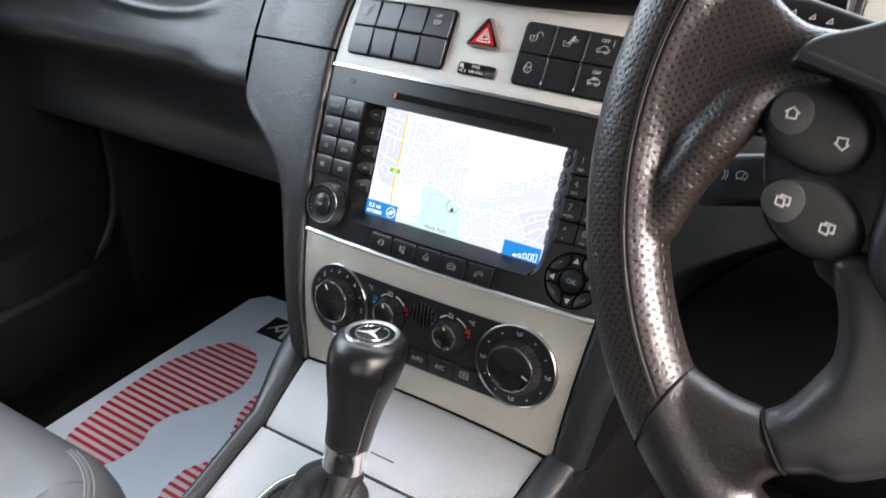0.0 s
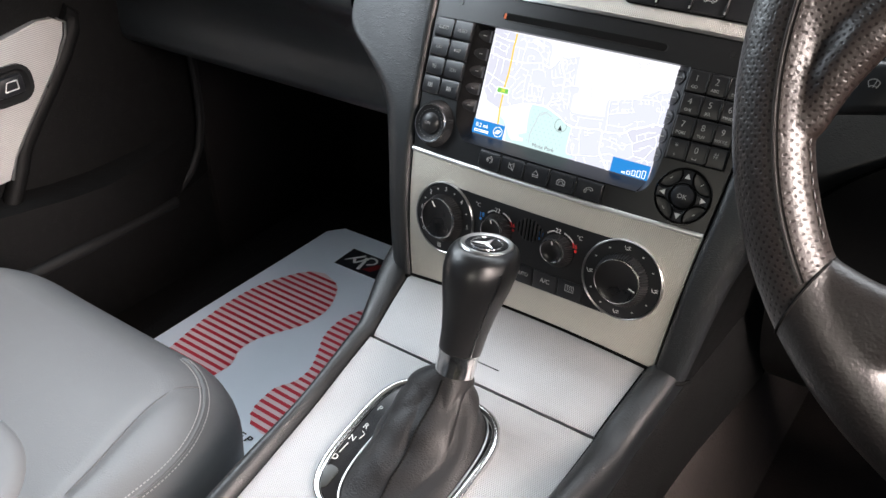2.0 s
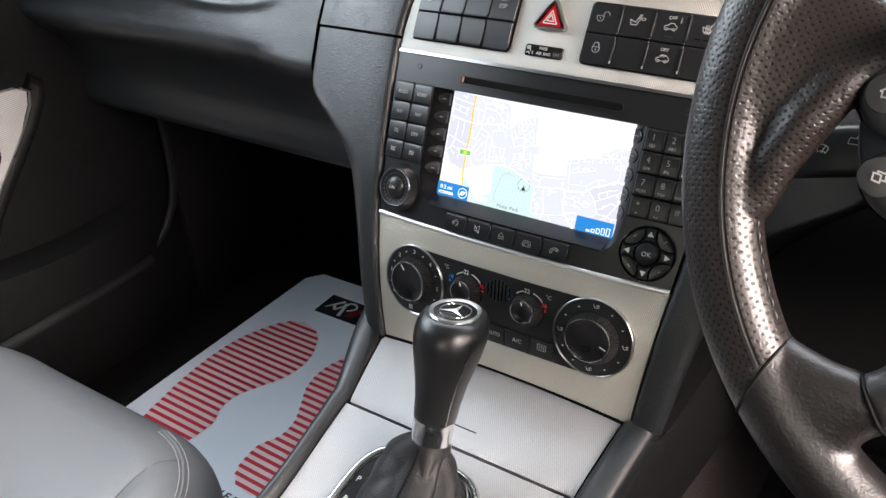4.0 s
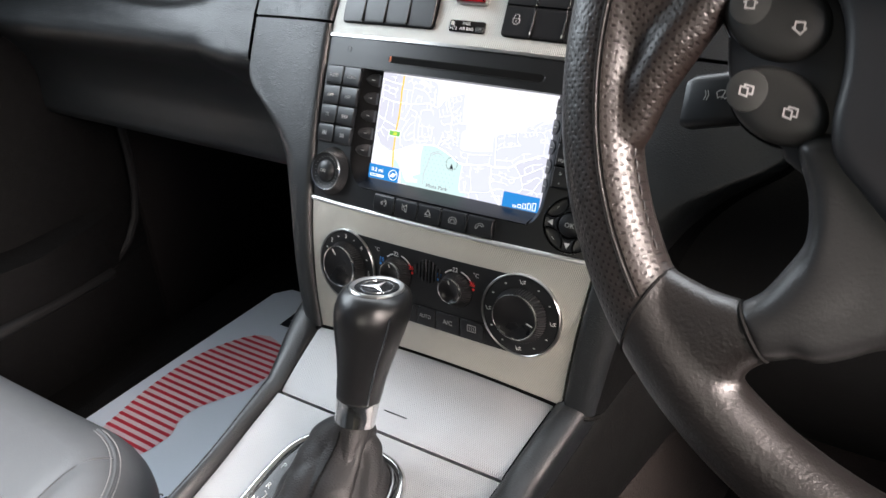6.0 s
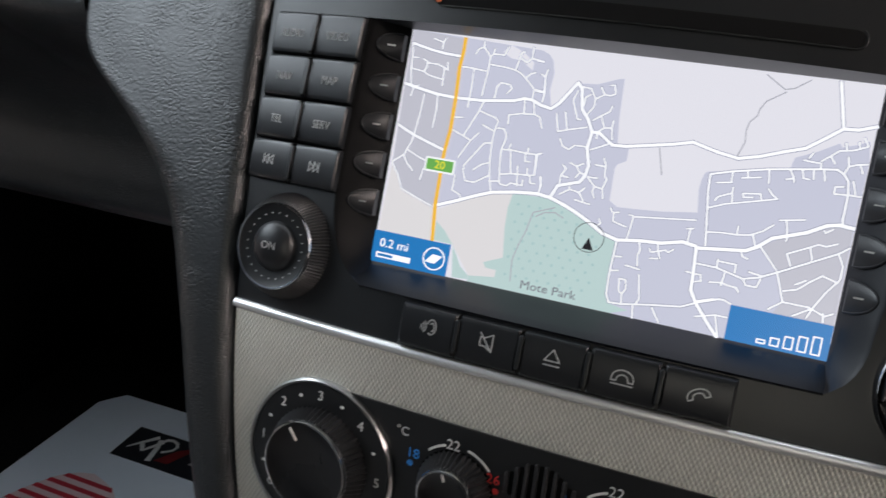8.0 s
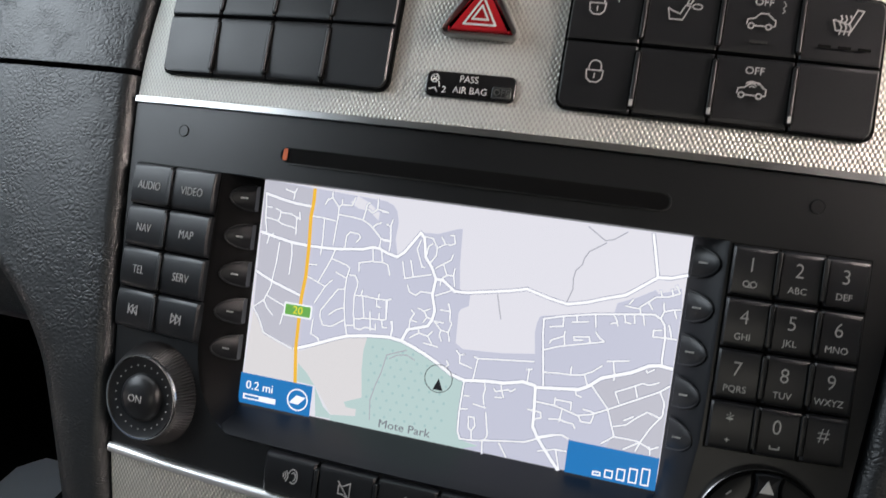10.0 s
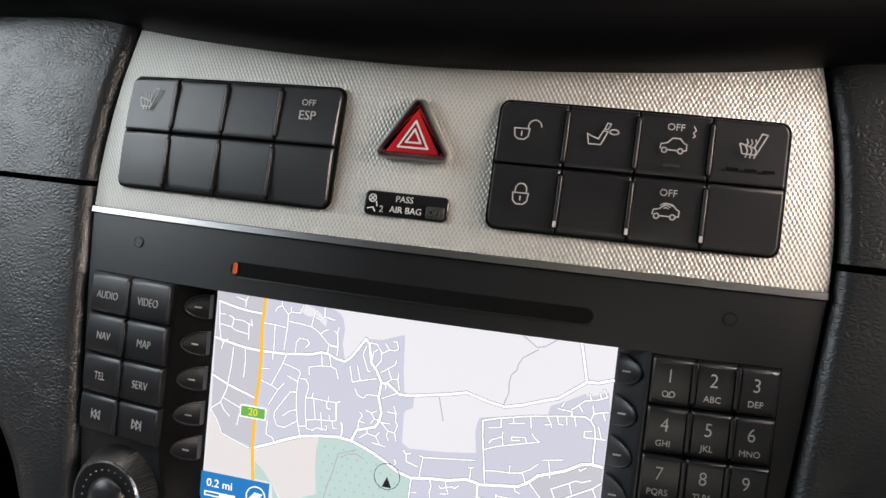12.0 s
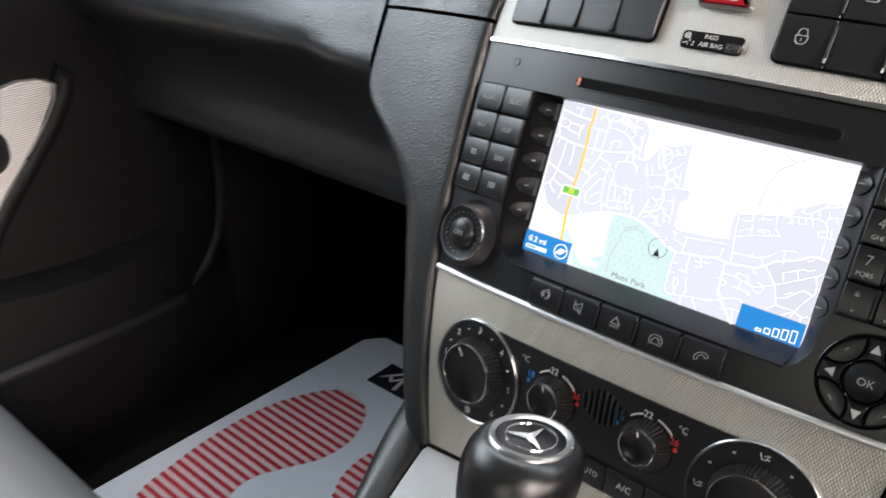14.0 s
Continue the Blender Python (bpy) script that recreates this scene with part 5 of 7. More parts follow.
south_streets = ([(8.4, -22.4), (10.3, -22.2)],
    [(7.8, -27), (10.1, -26.6)],
    [(14.6, -16.8), (15.3, -18.9), (14.8, -20.9), (15.4, -24)],
    [(11.9, -24.5), (16.2, -25)],
    [(16.4, -26.6), (17.9, -33.9), (17.1, -35.7)],
    [(12.9, -36.7), (12.4, -33.6), (11.3, -32.6), (10.9, -29), (12.8, -29), (13.4, -31.8), (12.4, -33.6)],
    [(16.4, -36.2), (16.9, -40.3)],
    [(22, -35.7), (24.9, -39.9)],
    [(20.1, -15.8), (20.5, -18), (21.5, -20.5)])
far_south_streets = ([(18, -18.1), (18.7, -19), (22.6, -17.6), (23.6, -18.1), (24.9, -16.9)],
    [(18.7, -20.9), (20.9, -20.6)],
    [(29.7, -22.7), (31.8, -22.9), (34, -22.9), (34.3, -24.7), (32.3, -25.4)],
    [(28.4, -13.8), (28.5, -10)],
    [(27.6, -9.9), (29.4, -9.5)],
    [(10.1, -8.9), (11.8, -9.2), (29.6, -6.9)],
    [(11.4, -9.3), (10.7, -16.5)],
    [(4.1, -7.9), (5.3, -9.3), (5.6, -11.8), (9.8, -12.8)],
    [(5.3, -9.1), (6.9, -8.7)],
    [(1.2, -11.9), (2, -13.1), (0.6, -14.6)])
ring_streets = ([(33.1, 5.3), (37.2, 6.1), (37, 9.2)],
    [(39.8, 7.9), (44.9, 8.9)],
    [(41, 10.3), (41.4, 8.3)],
    [(46.7, 11.5), (47.3, 7.6)],
    [(52.3, 12.4), (53.4, 10.7), (53.9, 9.1)],
    [(51.7, 9.5), (53.5, 10.1)],
    [(55.5, 12.8), (56.1, 10.6), (57.7, 10.5)],
    [(58.4, 13.3), (58.8, 10.8)],
    [(61, 13.8), (61.8, 10.8)],
    [(33.7, -0), (34.3, 1.2), (38, 3), (38, 4.7)],
    [(38, 3), (38.5, 0.1)],
    [(43.9, 2.7), (41.3, 2.3), (41, 3.4), (45.7, 4.1), (46.3, 2.2)],
    [(47.6, 5.9), (48.9, 4.4), (50.5, 3.4)],
    [(32.1, -2.6), (36.6, -0.6), (45.7, 2), (50.5, 3.4)])
east_streets = ([(55.3, 15.8), (57.5, 15.6), (59.9, 15.6), (60.1, 14)],
    [(56.5, 16.6), (57.3, 18.1)],
    [(59.8, 16.2), (62.1, 18.2), (63.9, 19.9), (67.5, 20.6), (70.9, 22.2)],
    [(65.1, 22.3), (65.7, 20.5)],
    [(68.4, 23.1), (69, 21.1)],
    [(69.5, 24.5), (70.9, 22.2)],
    [(62.1, 17.9), (63.4, 16.1)],
    [(66.3, 13.7), (67, 15.8), (69.2, 16.7), (71.7, 17.2)],
    [(67.1, 15.8), (66.5, 18.5)],
    [(70, 16.5), (70.9, 14.4)],
    [(66.9, 10), (64.7, 9.5), (64.8, 7.5), (68.6, 7.8), (71.7, 7.8)],
    [(69, 11.9), (70.2, 8.2)])
close_streets = ([(33.2, -9.8), (37.4, -9.2), (41.9, -9), (45.2, -8.4), (48.3, -6.7), (50.9, -4.3)],
    [(41.6, -6.4), (41.6, -9)],
    [(46, -8.3), (47.3, -11.5)],
    [(52.3, -2.6), (58.8, -1.3)],
    [(54.1, -2.3), (55.1, -6.7), (55.1, -8.3)],
    [(43.8, -13.6), (44.3, -15.1), (45.9, -15.5)],
    [(64.3, -3.4), (64.8, -4), (66.6, -2.6)],
    [(38, -19.6), (37.9, -17.3)],
    [(38, -17.8), (43.1, -17.8), (43.2, -20.4)],
    [(45.9, -21.7), (46.8, -23.3), (49.8, -23.3), (50.5, -20.6)],
    [(46.9, -19.2), (50.4, -19.7)],
    [(36.8, -24.5), (40.4, -23.9), (41.6, -24.4), (44.5, -24.6), (45.3, -25.9)],
    [(40.5, -20.9), (40.1, -24.8)])
corner_streets = ([(48.7, -11.3), (54.4, -17.5), (57.5, -25.9)],
    [(57.6, -15.2), (56, -11.9), (61.7, -8.8), (63.7, -7.6), (65.8, -7.8), (68.5, -6.5)],
    [(61.7, -8.9), (62.8, -12.3)],
    [(69.3, -9.3), (71, -12.6), (71, -16.5), (68, -21.1), (65.6, -26.1)],
    [(57, -22.8), (60.6, -21.6), (63.4, -18.8), (66.4, -16.3), (70.6, -17.5)],
    [(59.8, -20.3), (62.5, -18.5)],
    [(57.5, -26), (64.5, -26), (69.1, -27.7), (71.1, -26.5)],
    [(57.5, -26), (54.1, -28.9)],
    [(65.6, -26.1), (60.8, -29.4)],
    [(65.6, -26.1), (64.5, -29.2)],
    [(68.5, -27), (69, -29.5)],
    [(34.1, -31), (38.4, -29.4), (41.8, -28.9), (43.9, -29.7)],
    [(34.8, -35.6), (40.3, -33.9), (43.7, -33.9)],
    [(40.3, -33.9), (42.1, -40.3)])
main_roads = ((0.9, [(-71, 21.6), (-67, 20.8), (-59.1, 19.5), (-52.7, 19.2), (-43.1, 19.5), (-32.8, 20.9), (-29.4, 22.1), (-26.9, 22), (-23.6, 20.7), (-20.3, 20.1), (-17.9, 22.2), (-13.2, 29.4), (-11.7, 27.6), (-10.5, 21.4), (-8, 18.4), (-6.1, 14.7), (-3.7, 14.7), (0.8, 11.6), (4.8, 11.8), (18.8, 14.7), (24.3, 16.2), (26.6, 15.6), (31.9, 14.3), (37.7, 13.4), (43.6, 15), (49.8, 17.4), (55, 19.2), (59.7, 22.9), (63.7, 26.2), (67.6, 26.5), (72, 28.1)]),
    (0.9, [(-6.1, 14.7), (-6.6, 9.3), (-5.1, 4.1), (-5.6, 0.7), (-6.9, -1.5), (-13.5, -3.8), (-15, -7.5)]),
    (0.8, [(-70.7, 35.4), (-64, 34), (-59, 33.3), (-53.3, 33)]),
    (0.8, [(-71.2, 7.5), (-64.5, 4.7), (-58.9, 3), (-53.4, 1.4)]))
cross_roads = ((1.0, [(-53.1, -17.6), (-46.4, -14.9), (-39.4, -11.7), (-34.3, -9.7), (-26.9, -8.3), (-19.9, -7.5), (-15.1, -8), (-10.5, -9.5), (-6.9, -10.9), (-2.6, -12.9), (3.1, -16.1), (7.9, -17.3), (14.8, -16.2), (21, -15.7), (27, -14.1), (30.8, -14.6), (31.5, -15.1), (44.9, -13.2), (47.9, -11.4), (51.3, -8.2), (54.9, -6.8), (60, -4.8), (64.9, -1.8), (67.9, -1.1), (71.7, -1.4)]),
    (0.8, [(60.6, 39.3), (62.3, 32.2), (63.7, 26.3)]),
    (0.9, [(31.2, -14.9), (31.8, -22.4), (32.1, -28), (34.1, -31.4), (38.7, -36.9), (41.8, -40.3)]),
    (0.55, [(33.6, -13.9), (31.9, -1.8), (31.3, 2.2), (30.9, 7.5), (36.7, 9.3), (46.4, 11.6), (60.1, 13.9), (64.3, 14.5), (66.3, 13.5), (67.7, 11.7), (68.4, 7.9), (68.4, 0.6), (68.7, -0.8)]),
    (0.5, [(7.9, -17.4), (7.6, -28), (7.9, -34.5), (9, -36.9), (12.9, -36.7), (21, -35.1), (30.2, -33.6), (34.7, -31.3), (40.6, -28.9)]),
    (0.5, [(32.2, -19.7), (37.7, -19.8), (41, -20.5), (45.7, -21.6), (49.9, -20.3), (54.5, -17.8), (62.4, -13.2), (69.3, -9.2), (71.8, -7)]))
streets = [pts for quarter in (west_streets, far_west_streets, north_streets, far_north_streets, mid_streets, estate_streets, hill_streets, far_hill_streets, slope_streets, south_streets, far_south_streets, ring_streets, east_streets, close_streets, corner_streets) for pts in quarter]
bm = bmesh.new()
for pts in streets:
    road(bm, pts, 0.78)
for w, pts in main_roads + cross_roads:
    road(bm, pts, w + 0.42)
part("map_road_edge", bm, S_CASE, screen, smooth=False, kind="stuff")
LAYER[0] += 2
bm = bmesh.new()
for pts in streets:
    road(bm, pts, 0.46)
part("map_side_street", bm, S_ROAD, screen, smooth=False, kind="stuff")
LAYER[0] += 1
bm = bmesh.new()
for w, pts in main_roads + cross_roads:
    road(bm, pts, w)
part("map_road", bm, S_ROAD, screen, smooth=False, kind="stuff")
LAYER[0] += 2
bm = bmesh.new()
road(bm, [(-52.7, 38.9), (-52.6, 34.8), (-53, 29.2), (-52.4, 19.6), (-52.2, 8.5), (-52.9, 0.6), (-52.8, -7.1), (-52.7, -17), (-51.4, -29.1)], 1.25)
part("map_main_road", bm, S_YELLOW, screen, smooth=False, kind="stuff")
LAYER[0] = 26
area("map_badge", rrect(-58.7, -48.2, -6.4, -1.6, 0.4, 2), S_ROAD)
area("map_badge", rrect(-58.2, -48.7, -5.9, -2.1, 0.3, 2), S_GREEN)
legend("20", -0.0534, -0.0040, 0.0027, S_GOLD, screen, name="map_text", y=-0.00150)
area("map_scale_panel", [(-72, -40.3), (-44.4, -40.3), (-44.4, -29.4), (-72, -29.4)], S_BLUE)
area("map_signal_panel", [(44.0, -40.3), (72, -40.3), (72, -29.8), (44.0, -29.8)], S_BLUE)
area("map_scale_bar", [(-70.2, -38.6), (-57.6, -38.6), (-57.6, -36.7), (-70.2, -36.7)], S_ROAD)
area("map_scale_bar", [(-69.6, -38.1), (-64.0, -38.1), (-64.0, -37.2), (-69.6, -37.2)], S_BLUE)
legend("0.2 mi", -0.0642, -0.0335, 0.0030, S_ROAD, screen, name="map_text", y=-0.00165)
icon([["c"] + arc(0, 0, 1.0, 0, 345, 23)], -0.0494, -0.0352, 0.0037, S_ROAD, screen, w=0.0004, y=-0.00165, name="map_compass")
area("map_compass", [(-52.4, -36.6), (-50.0, -33.7), (-46.6, -34.0), (-49.0, -36.8)], S_ROAD)
for x, h in ((0, 0.28), (1.02, 0.62), (2.04, 0.95), (3.06, 1.2), (4.08, 1.42)):
    icon([["c", (x, 0), (x + 0.62, 0), (x + 0.62, h), (x, h)]], 0.0528, -0.0391, 0.0036, S_ROAD, screen, w=0.0004, y=-0.00165, name="map_signal_bar")
icon([["c"] + arc(0, 0, 1.0, 0, 345, 23)], -0.0006, -0.0182, 0.0047, S_INK, screen, w=0.0002, y=-0.00150, name="map_position")
area("map_position", [(-0.5, -18.2), (-2.1, -22.1), (1.4, -22.1)], S_INK)
legend("Mote Park", -0.0102, -0.0374, 0.0027, S_NAME, screen, name="map_text", y=-0.00165, wide=1.12)
# the display lies a little behind the bezel
screen.location = (-0.0020, 0.0045, -0.0002)
screen.scale = (1.015, 1.0, 0.992)

# ---- climate panel ----
cli = thing("climate_panel", "silver climate control panel with four black dials", "climate panel", (0, 0, -0.11), DASH)
bm = bmesh.new()
panel(bm, steps(-0.1688, -0.0658, 26), lambda z: -stack_edge(z), stack_edge, 40)
for v in bm.verts:
    # the lower edge is arched
    v.co.z += 0.0042 * max(0.0, 1 - (v.co.x / 0.110) ** 2) * max(0.0, min(1.0, (-0.140 - v.co.z) / 0.0288))
part("silver_panel", bm, M_SILVER, cli, "embossed silver trim plate", angle=60)
bm = bmesh.new()
se = stack_edge(-0.063)
loft(bm, [[(x, face(x, -0.0644) - 0.0006 - 0.0015 * math.sin(radians(a)), -0.0644 + 0.0017 * math.cos(radians(a))) for a in range(-15, 196, 15)] for x in steps(-se, se, 40)])
part("chrome_strip", bm, M_STAR, cli, "satin chrome strip", angle=60)
FX, FZ, BX, BZ = -0.0772, -0.1104, 0.0752, -0.1104
bm = bmesh.new()
pz = steps(-0.1395, -0.0832, 16)
panel(bm, pz, lambda z: FX + 0.004, lambda z: BX - 0.004, 26, -0.0012, 0.003)
cp = part("control_plate", bm, M_FACE, cli, "satin black control plate")


def dial(cx, cz, r_disc, r_knob, rise, pointer, label):
    if r_disc:
        bm = bmesh.new()
        lathe(bm, cx, cz, [(0.0001, -0.0026), (r_disc * 0.4, -0.0026), (r_disc * 0.7, -0.0026), (r_disc - 0.0016, -0.0026), (r_disc - 0.0012, -0.0020), (r_disc - 0.0011, 0.004)], 96)
        disc = part("dial", bend(bm), M_FACE, cli, label)
        bm = bmesh.new()
        lathe(bm, cx, cz, [(r_disc - 0.0013, 0.002), (r_disc - 0.0013, -0.0028), (r_disc - 0.0006, -0.0034), (r_disc + 0.0001, -0.0026), (r_disc + 0.0002, 0.005)], 96, None, 0.0, (False, False))
        part("dial_ring", bend(bm), M_SATIN, disc, "thin chrome ring")
    else:
        bm = bmesh.new()
        lathe(bm, cx, cz, [(0.0001, -0.0014), (r_knob + 0.0012, -0.0014), (r_knob + 0.0014, 0.002)], 48)
        disc = part("dial", bend(bm), M_DARK, cli, label)
    bm = bmesh.new()
    seg = 120 if r_disc else 84
    lathe(bm, cx, cz, [(r_knob - 0.0032, -rise + 0.0004), (r_knob - 0.0026, -rise + 0.0008), (r_knob - 0.0020, -rise + 0.0022), (r_knob + 0.0010, -0.0022), (r_knob + 0.0010, 0.001)], seg, (2, 3, 0.0009), 0.0, (False, False))
    part("grip", bend(bm), M_RUBBER, disc, "ribbed black grip")
    bm = bmesh.new()
    k = r_knob - 0.0036
    lathe(bm, cx, cz, [(0.0001, -rise + 0.0024), (k * 0.3, -rise + 0.0022), (k * 0.55, -rise + 0.0017), (k * 0.78, -rise + 0.0010), (k * 0.92, -rise + 0.0003), (k, -rise - 0.0002), (k + 0.0002, -rise + 0.003)], 64)
    part("knob_face", bend(bm), M_BOWL, disc)
    bm = bmesh.new()
    lathe(bm, cx, cz, [(k - 0.0001, -rise), (k + 0.0001, -rise - 0.0006), (k + 0.0006, -rise - 0.0005), (k + 0.0010, -rise + 0.0006), (k + 0.0012, -rise + 0.002)], 64, None, 0.0, (False, False))
    part("knob_ring", bend(bm), M_CHROME, disc, "thin chrome ring")
    u = Vector((math.cos(radians(pointer)), math.sin(radians(pointer))))
    bm = bmesh.new()
    sweep(bm, [(cx + u.x * k * f, -rise + (0.0012 if f < 0.7 else 0.0), cz + u.y * k * f) for f in (0.62, 0.93)], 0.0005, 6)
    part("pointer", bend(bm), M_WHITE, disc)
    return disc


fan = dial(FX, FZ, 0.0288, 0.0186, 0.0122, 118, "black fan speed dial numbered one to six")
for num, a in (("1", 172), ("2", 132), ("3", 92), ("4", 48), ("5", -2), ("6", -52)):
    legend(num, FX + 0.0232 * math.cos(radians(a)), FZ + 0.0232 * math.sin(radians(a)), 0.0033, M_WHITE, fan, -0.0028)
for a in (152, 112, 70, 24, -27, 196):
    icon([[(-0.3, 0), (0.3, 0)]], FX + 0.0232 * math.cos(radians(a)), FZ + 0.0232 * math.sin(radians(a)), 0.0012, M_WHITE, fan, w=0.0009, d=-0.0028, name="dot")
icon([["c", (-0.8, -0.9), (0.8, -0.9), (0.8, 0.9), (-0.8, 0.9)], [(-0.6, -0.6), (0.6, 0.6)], [(-0.6, 0.6), (0.6, -0.6)], [(0, 0.7), (0, -0.7)]], FX + 0.0232 * math.cos(radians(-96)), FZ + 0.0232 * math.sin(radians(-96)), 0.0018, M_GREYPRINT, fan, w=0.0004, d=-0.0028)
icon([arc(0, 0, 1, 60, 300, 8)], FX + 0.0232 * math.cos(radians(-144)), FZ + 0.0232 * math.sin(radians(-144)), 0.0012, M_WHITE, fan, w=0.0004, d=-0.0028)
air = dial(BX, BZ, 0.0296, 0.0190, 0.0122, -14, "black air distribution dial with white symbols")
for i in range(12):
    a = 90 - 30 * i
    px, pz2 = BX + 0.0240 * math.cos(radians(a)), BZ + 0.0240 * math.sin(radians(a))
    if i % 3:
        icon([[(-0.3, 0), (0.3, 0)]], px, pz2, 0.0012, M_WHITE, air, w=0.0009, d=-0.0028, name="dot")
    else:
        icon([[(-0.9, 0.6), (-0.4, -0.5), (0.4, -0.5), (0.7, 0.3)], [(0.0, 0.2), (0.6, 0.6), (1.1, 0.5)], [(0.5, -0.2), (1.1, -0.3)]], px, pz2, 0.0021, M_WHITE, air, w=0.0004, d=-0.0028)
for cx, name in ((-0.0272, "a"), (0.0245, "b")):
    t = dial(cx, -0.1045, 0.0, 0.0118, 0.0120, 97, "small black temperature dial")
    dd = -0.0014
    cz = -0.1045
    legend("22", cx - 0.0018, cz + 0.0144, 0.0033, M_WHITE, t, dd)
    legend("18", cx - 0.0152, cz + 0.0076, 0.0033, M_BLUEPRINT, t, dd)
    legend("26", cx + 0.0124, cz + 0.0072, 0.0033, M_REDPRINT, t, dd)
    icon([["c"] + arc(0, 0, 0.6, 0, 300, 6)], cx - 0.0160, cz + 0.0042, 0.0010, M_BLUEPRINT, t, dd, 0.0009, "dot")
    icon([["c"] + arc(0, 0, 0.6, 0, 300, 6)], cx + 0.0136, cz + 0.0036, 0.0010, M_REDPRINT, t, dd, 0.0009, "dot")
    icon([arc(0, 0, 0.0145, 132, 108, 6)], cx, cz, 1.0, M_WHITE, t, dd, 0.0008, "scale")
    icon([arc(0, 0, 0.0145, 76, 42, 6)], cx, cz, 1.0, M_WHITE, t, dd, 0.0008, "scale")
    legend("°C", cx - 0.0196 if name == "a" else cx + 0.0152, cz + 0.0142, 0.0030, M_GREYPRINT, t, dd)
bm = bmesh.new()
for i in range(7):
    x = -0.0090 + i * 0.0030
    h = (0.0040, 0.0064, 0.0080, 0.0084, 0.0080, 0.0064, 0.0040)[i]
    plate(bm, rrect(x - 0.0008, x + 0.0008, -0.0965 - h, -0.0965 + h, 0.0007, 2), -0.0015, 0.0)
grille = part("sensor_grille", bend(bm), M_DARK, cp, "slotted sensor grille")
for i in range(8):
    x = -0.0105 + i * 0.0030
    h = (0.0036, 0.0058, 0.0078, 0.0086, 0.0086, 0.0078, 0.0058, 0.0036)[i]
    bm = bmesh.new()
    plate(bm, rrect(x - 0.0006, x + 0.0006, -0.0965 - h, -0.0965 + h, 0.0005, 2), -0.0024, 0.0, 0.0003)
    part("grille_bar", bend(bm), M_RUBBER, grille)
for x0, x1 in ((-0.0500, -0.0300), (-0.0292, -0.0092), (-0.0084, 0.0072), (0.0080, 0.0280), (0.0288, 0.0480)):
    bm = bmesh.new()
    plate(bm, rrect(x0, x1, -0.1388, -0.1246, 0.0008, 2), -0.0030, 0.0, 0.0006)
    part("climate_key", bend(bm), M_KEY, cp)
legend("A/C", 0.0182, -0.1310, 0.0034, M_GREYPRINT, cp, -0.0032)
legend("AUTO", -0.0012, -0.1312, 0.0030, M_GREYPRINT, cp, -0.0032, wide=0.85)
icon([["c", (-1.0, -0.7), (1.0, -0.7), (1.0, 0.7), (-1.0, 0.7)]] + [[(x, -0.45), (x + 0.12, -0.1), (x - 0.05, 0.15), (x + 0.08, 0.45)] for x in (-0.5, 0, 0.5)], 0.0384, -0.1300, 0.0033, M_GREYPRINT, cp, -0.0032, 0.0004)
icon([["c", (-1.2, 0.8), (1.2, 0.8), (0.8, -0.5), (-0.8, -0.5)]] + [[(x, -0.9), (x + 0.12, -0.4), (x - 0.05, 0.0), (x + 0.08, 0.45)] for x in (-0.4, 0, 0.4)], -0.0395, -0.1300, 0.0032, M_GREYPRINT, cp, -0.0032, 0.0004)

# ---- centre console ----
CA = radians(34)
LID = 39
CS, CC = math.sin(CA), math.cos(CA)


def deck(s, x, h=0.0):
    """A point of the console's sloping top: s metres back from the lid's lower edge, x across, h above."""
    return Vector((x, -0.036 - s * CC - h * CS, -0.213 - s * CS + h * CC))


def lid(s, x, h=0.0):
    """A point of the steeper lid, s metres up from its lower edge."""
    a = radians(LID)
    return Vector((x, -0.036 + s * math.cos(a) - h * math.sin(a), -0.213 + s * math.sin(a) + h * math.cos(a)))


def deck_edge(s, side=-1):
    """Half the width of the deck at s."""
    if side < 0:
        return smooth_at([(0, 0.1000), (0.036, 0.0968), (0.075, 0.0926), (0.107, 0.0905), (0.174, 0.0868), (0.36, 0.080)], max(0, s))
    return smooth_at([(0, 0.0975), (0.026, 0.0960), (0.075, 0.0925), (0.36, 0.080)], max(0, s))


def lid_edge(s, side=-1):
    """Half the width of the lid at s."""
    return (0.0985 + 0.0120 * s / 0.066) if side < 0 else (0.0965 + 0.0060 * s / 0.066)


con = thing("centre_console", "black and silver centre console round the gear lever", "console", deck(0.1, 0), DASH)
bm = bmesh.new()
rows = []
for s in steps(0.0022, 0.36, 30):
    wa, wb = deck_edge(s, -1), deck_edge(s, 1)
    rows.append([deck(s, -wa + (wa + wb) * i / 20) for i in range(21)])
rows = [[p - Vector((0, -CS, CC)) * 0.008 for p in rows[0]]] + rows
loft(bm, rows, (False, False), closed=False)
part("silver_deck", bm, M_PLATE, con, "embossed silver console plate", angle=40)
ash = thing("ashtray", "silver ashtray lid below the climate controls", "ashtray", lid(0.03, 0), DASH)
bm = bmesh.new()
rows = []
for s in steps(0.0008, 0.0662, 14):
    wa, wb = lid_edge(s, -1), lid_edge(s, 1)
    row = []
    for i in range(21):
        x = -wa + (wa + wb) * i / 20
        # the upper edge follows the arch of the panel above
        row.append(lid(s * (1 + 0.075 * max(0.0, 1 - (x / 0.108) ** 2)), x, 0.0008 * math.sin(math.pi * s / 0.0662)))
    rows.append(row)
lid_up = Vector((0, -math.sin(radians(LID)), math.cos(radians(LID))))
rows = [[p - lid_up * 0.008 for p in rows[0]], [p - lid_up * 0.0012 for p in rows[0]]] + rows[1:] + [[p - lid_up * 0.008 for p in rows[-1]]]
loft(bm, rows, (False, False), closed=False)
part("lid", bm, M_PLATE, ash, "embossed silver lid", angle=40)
bm = bmesh.new()
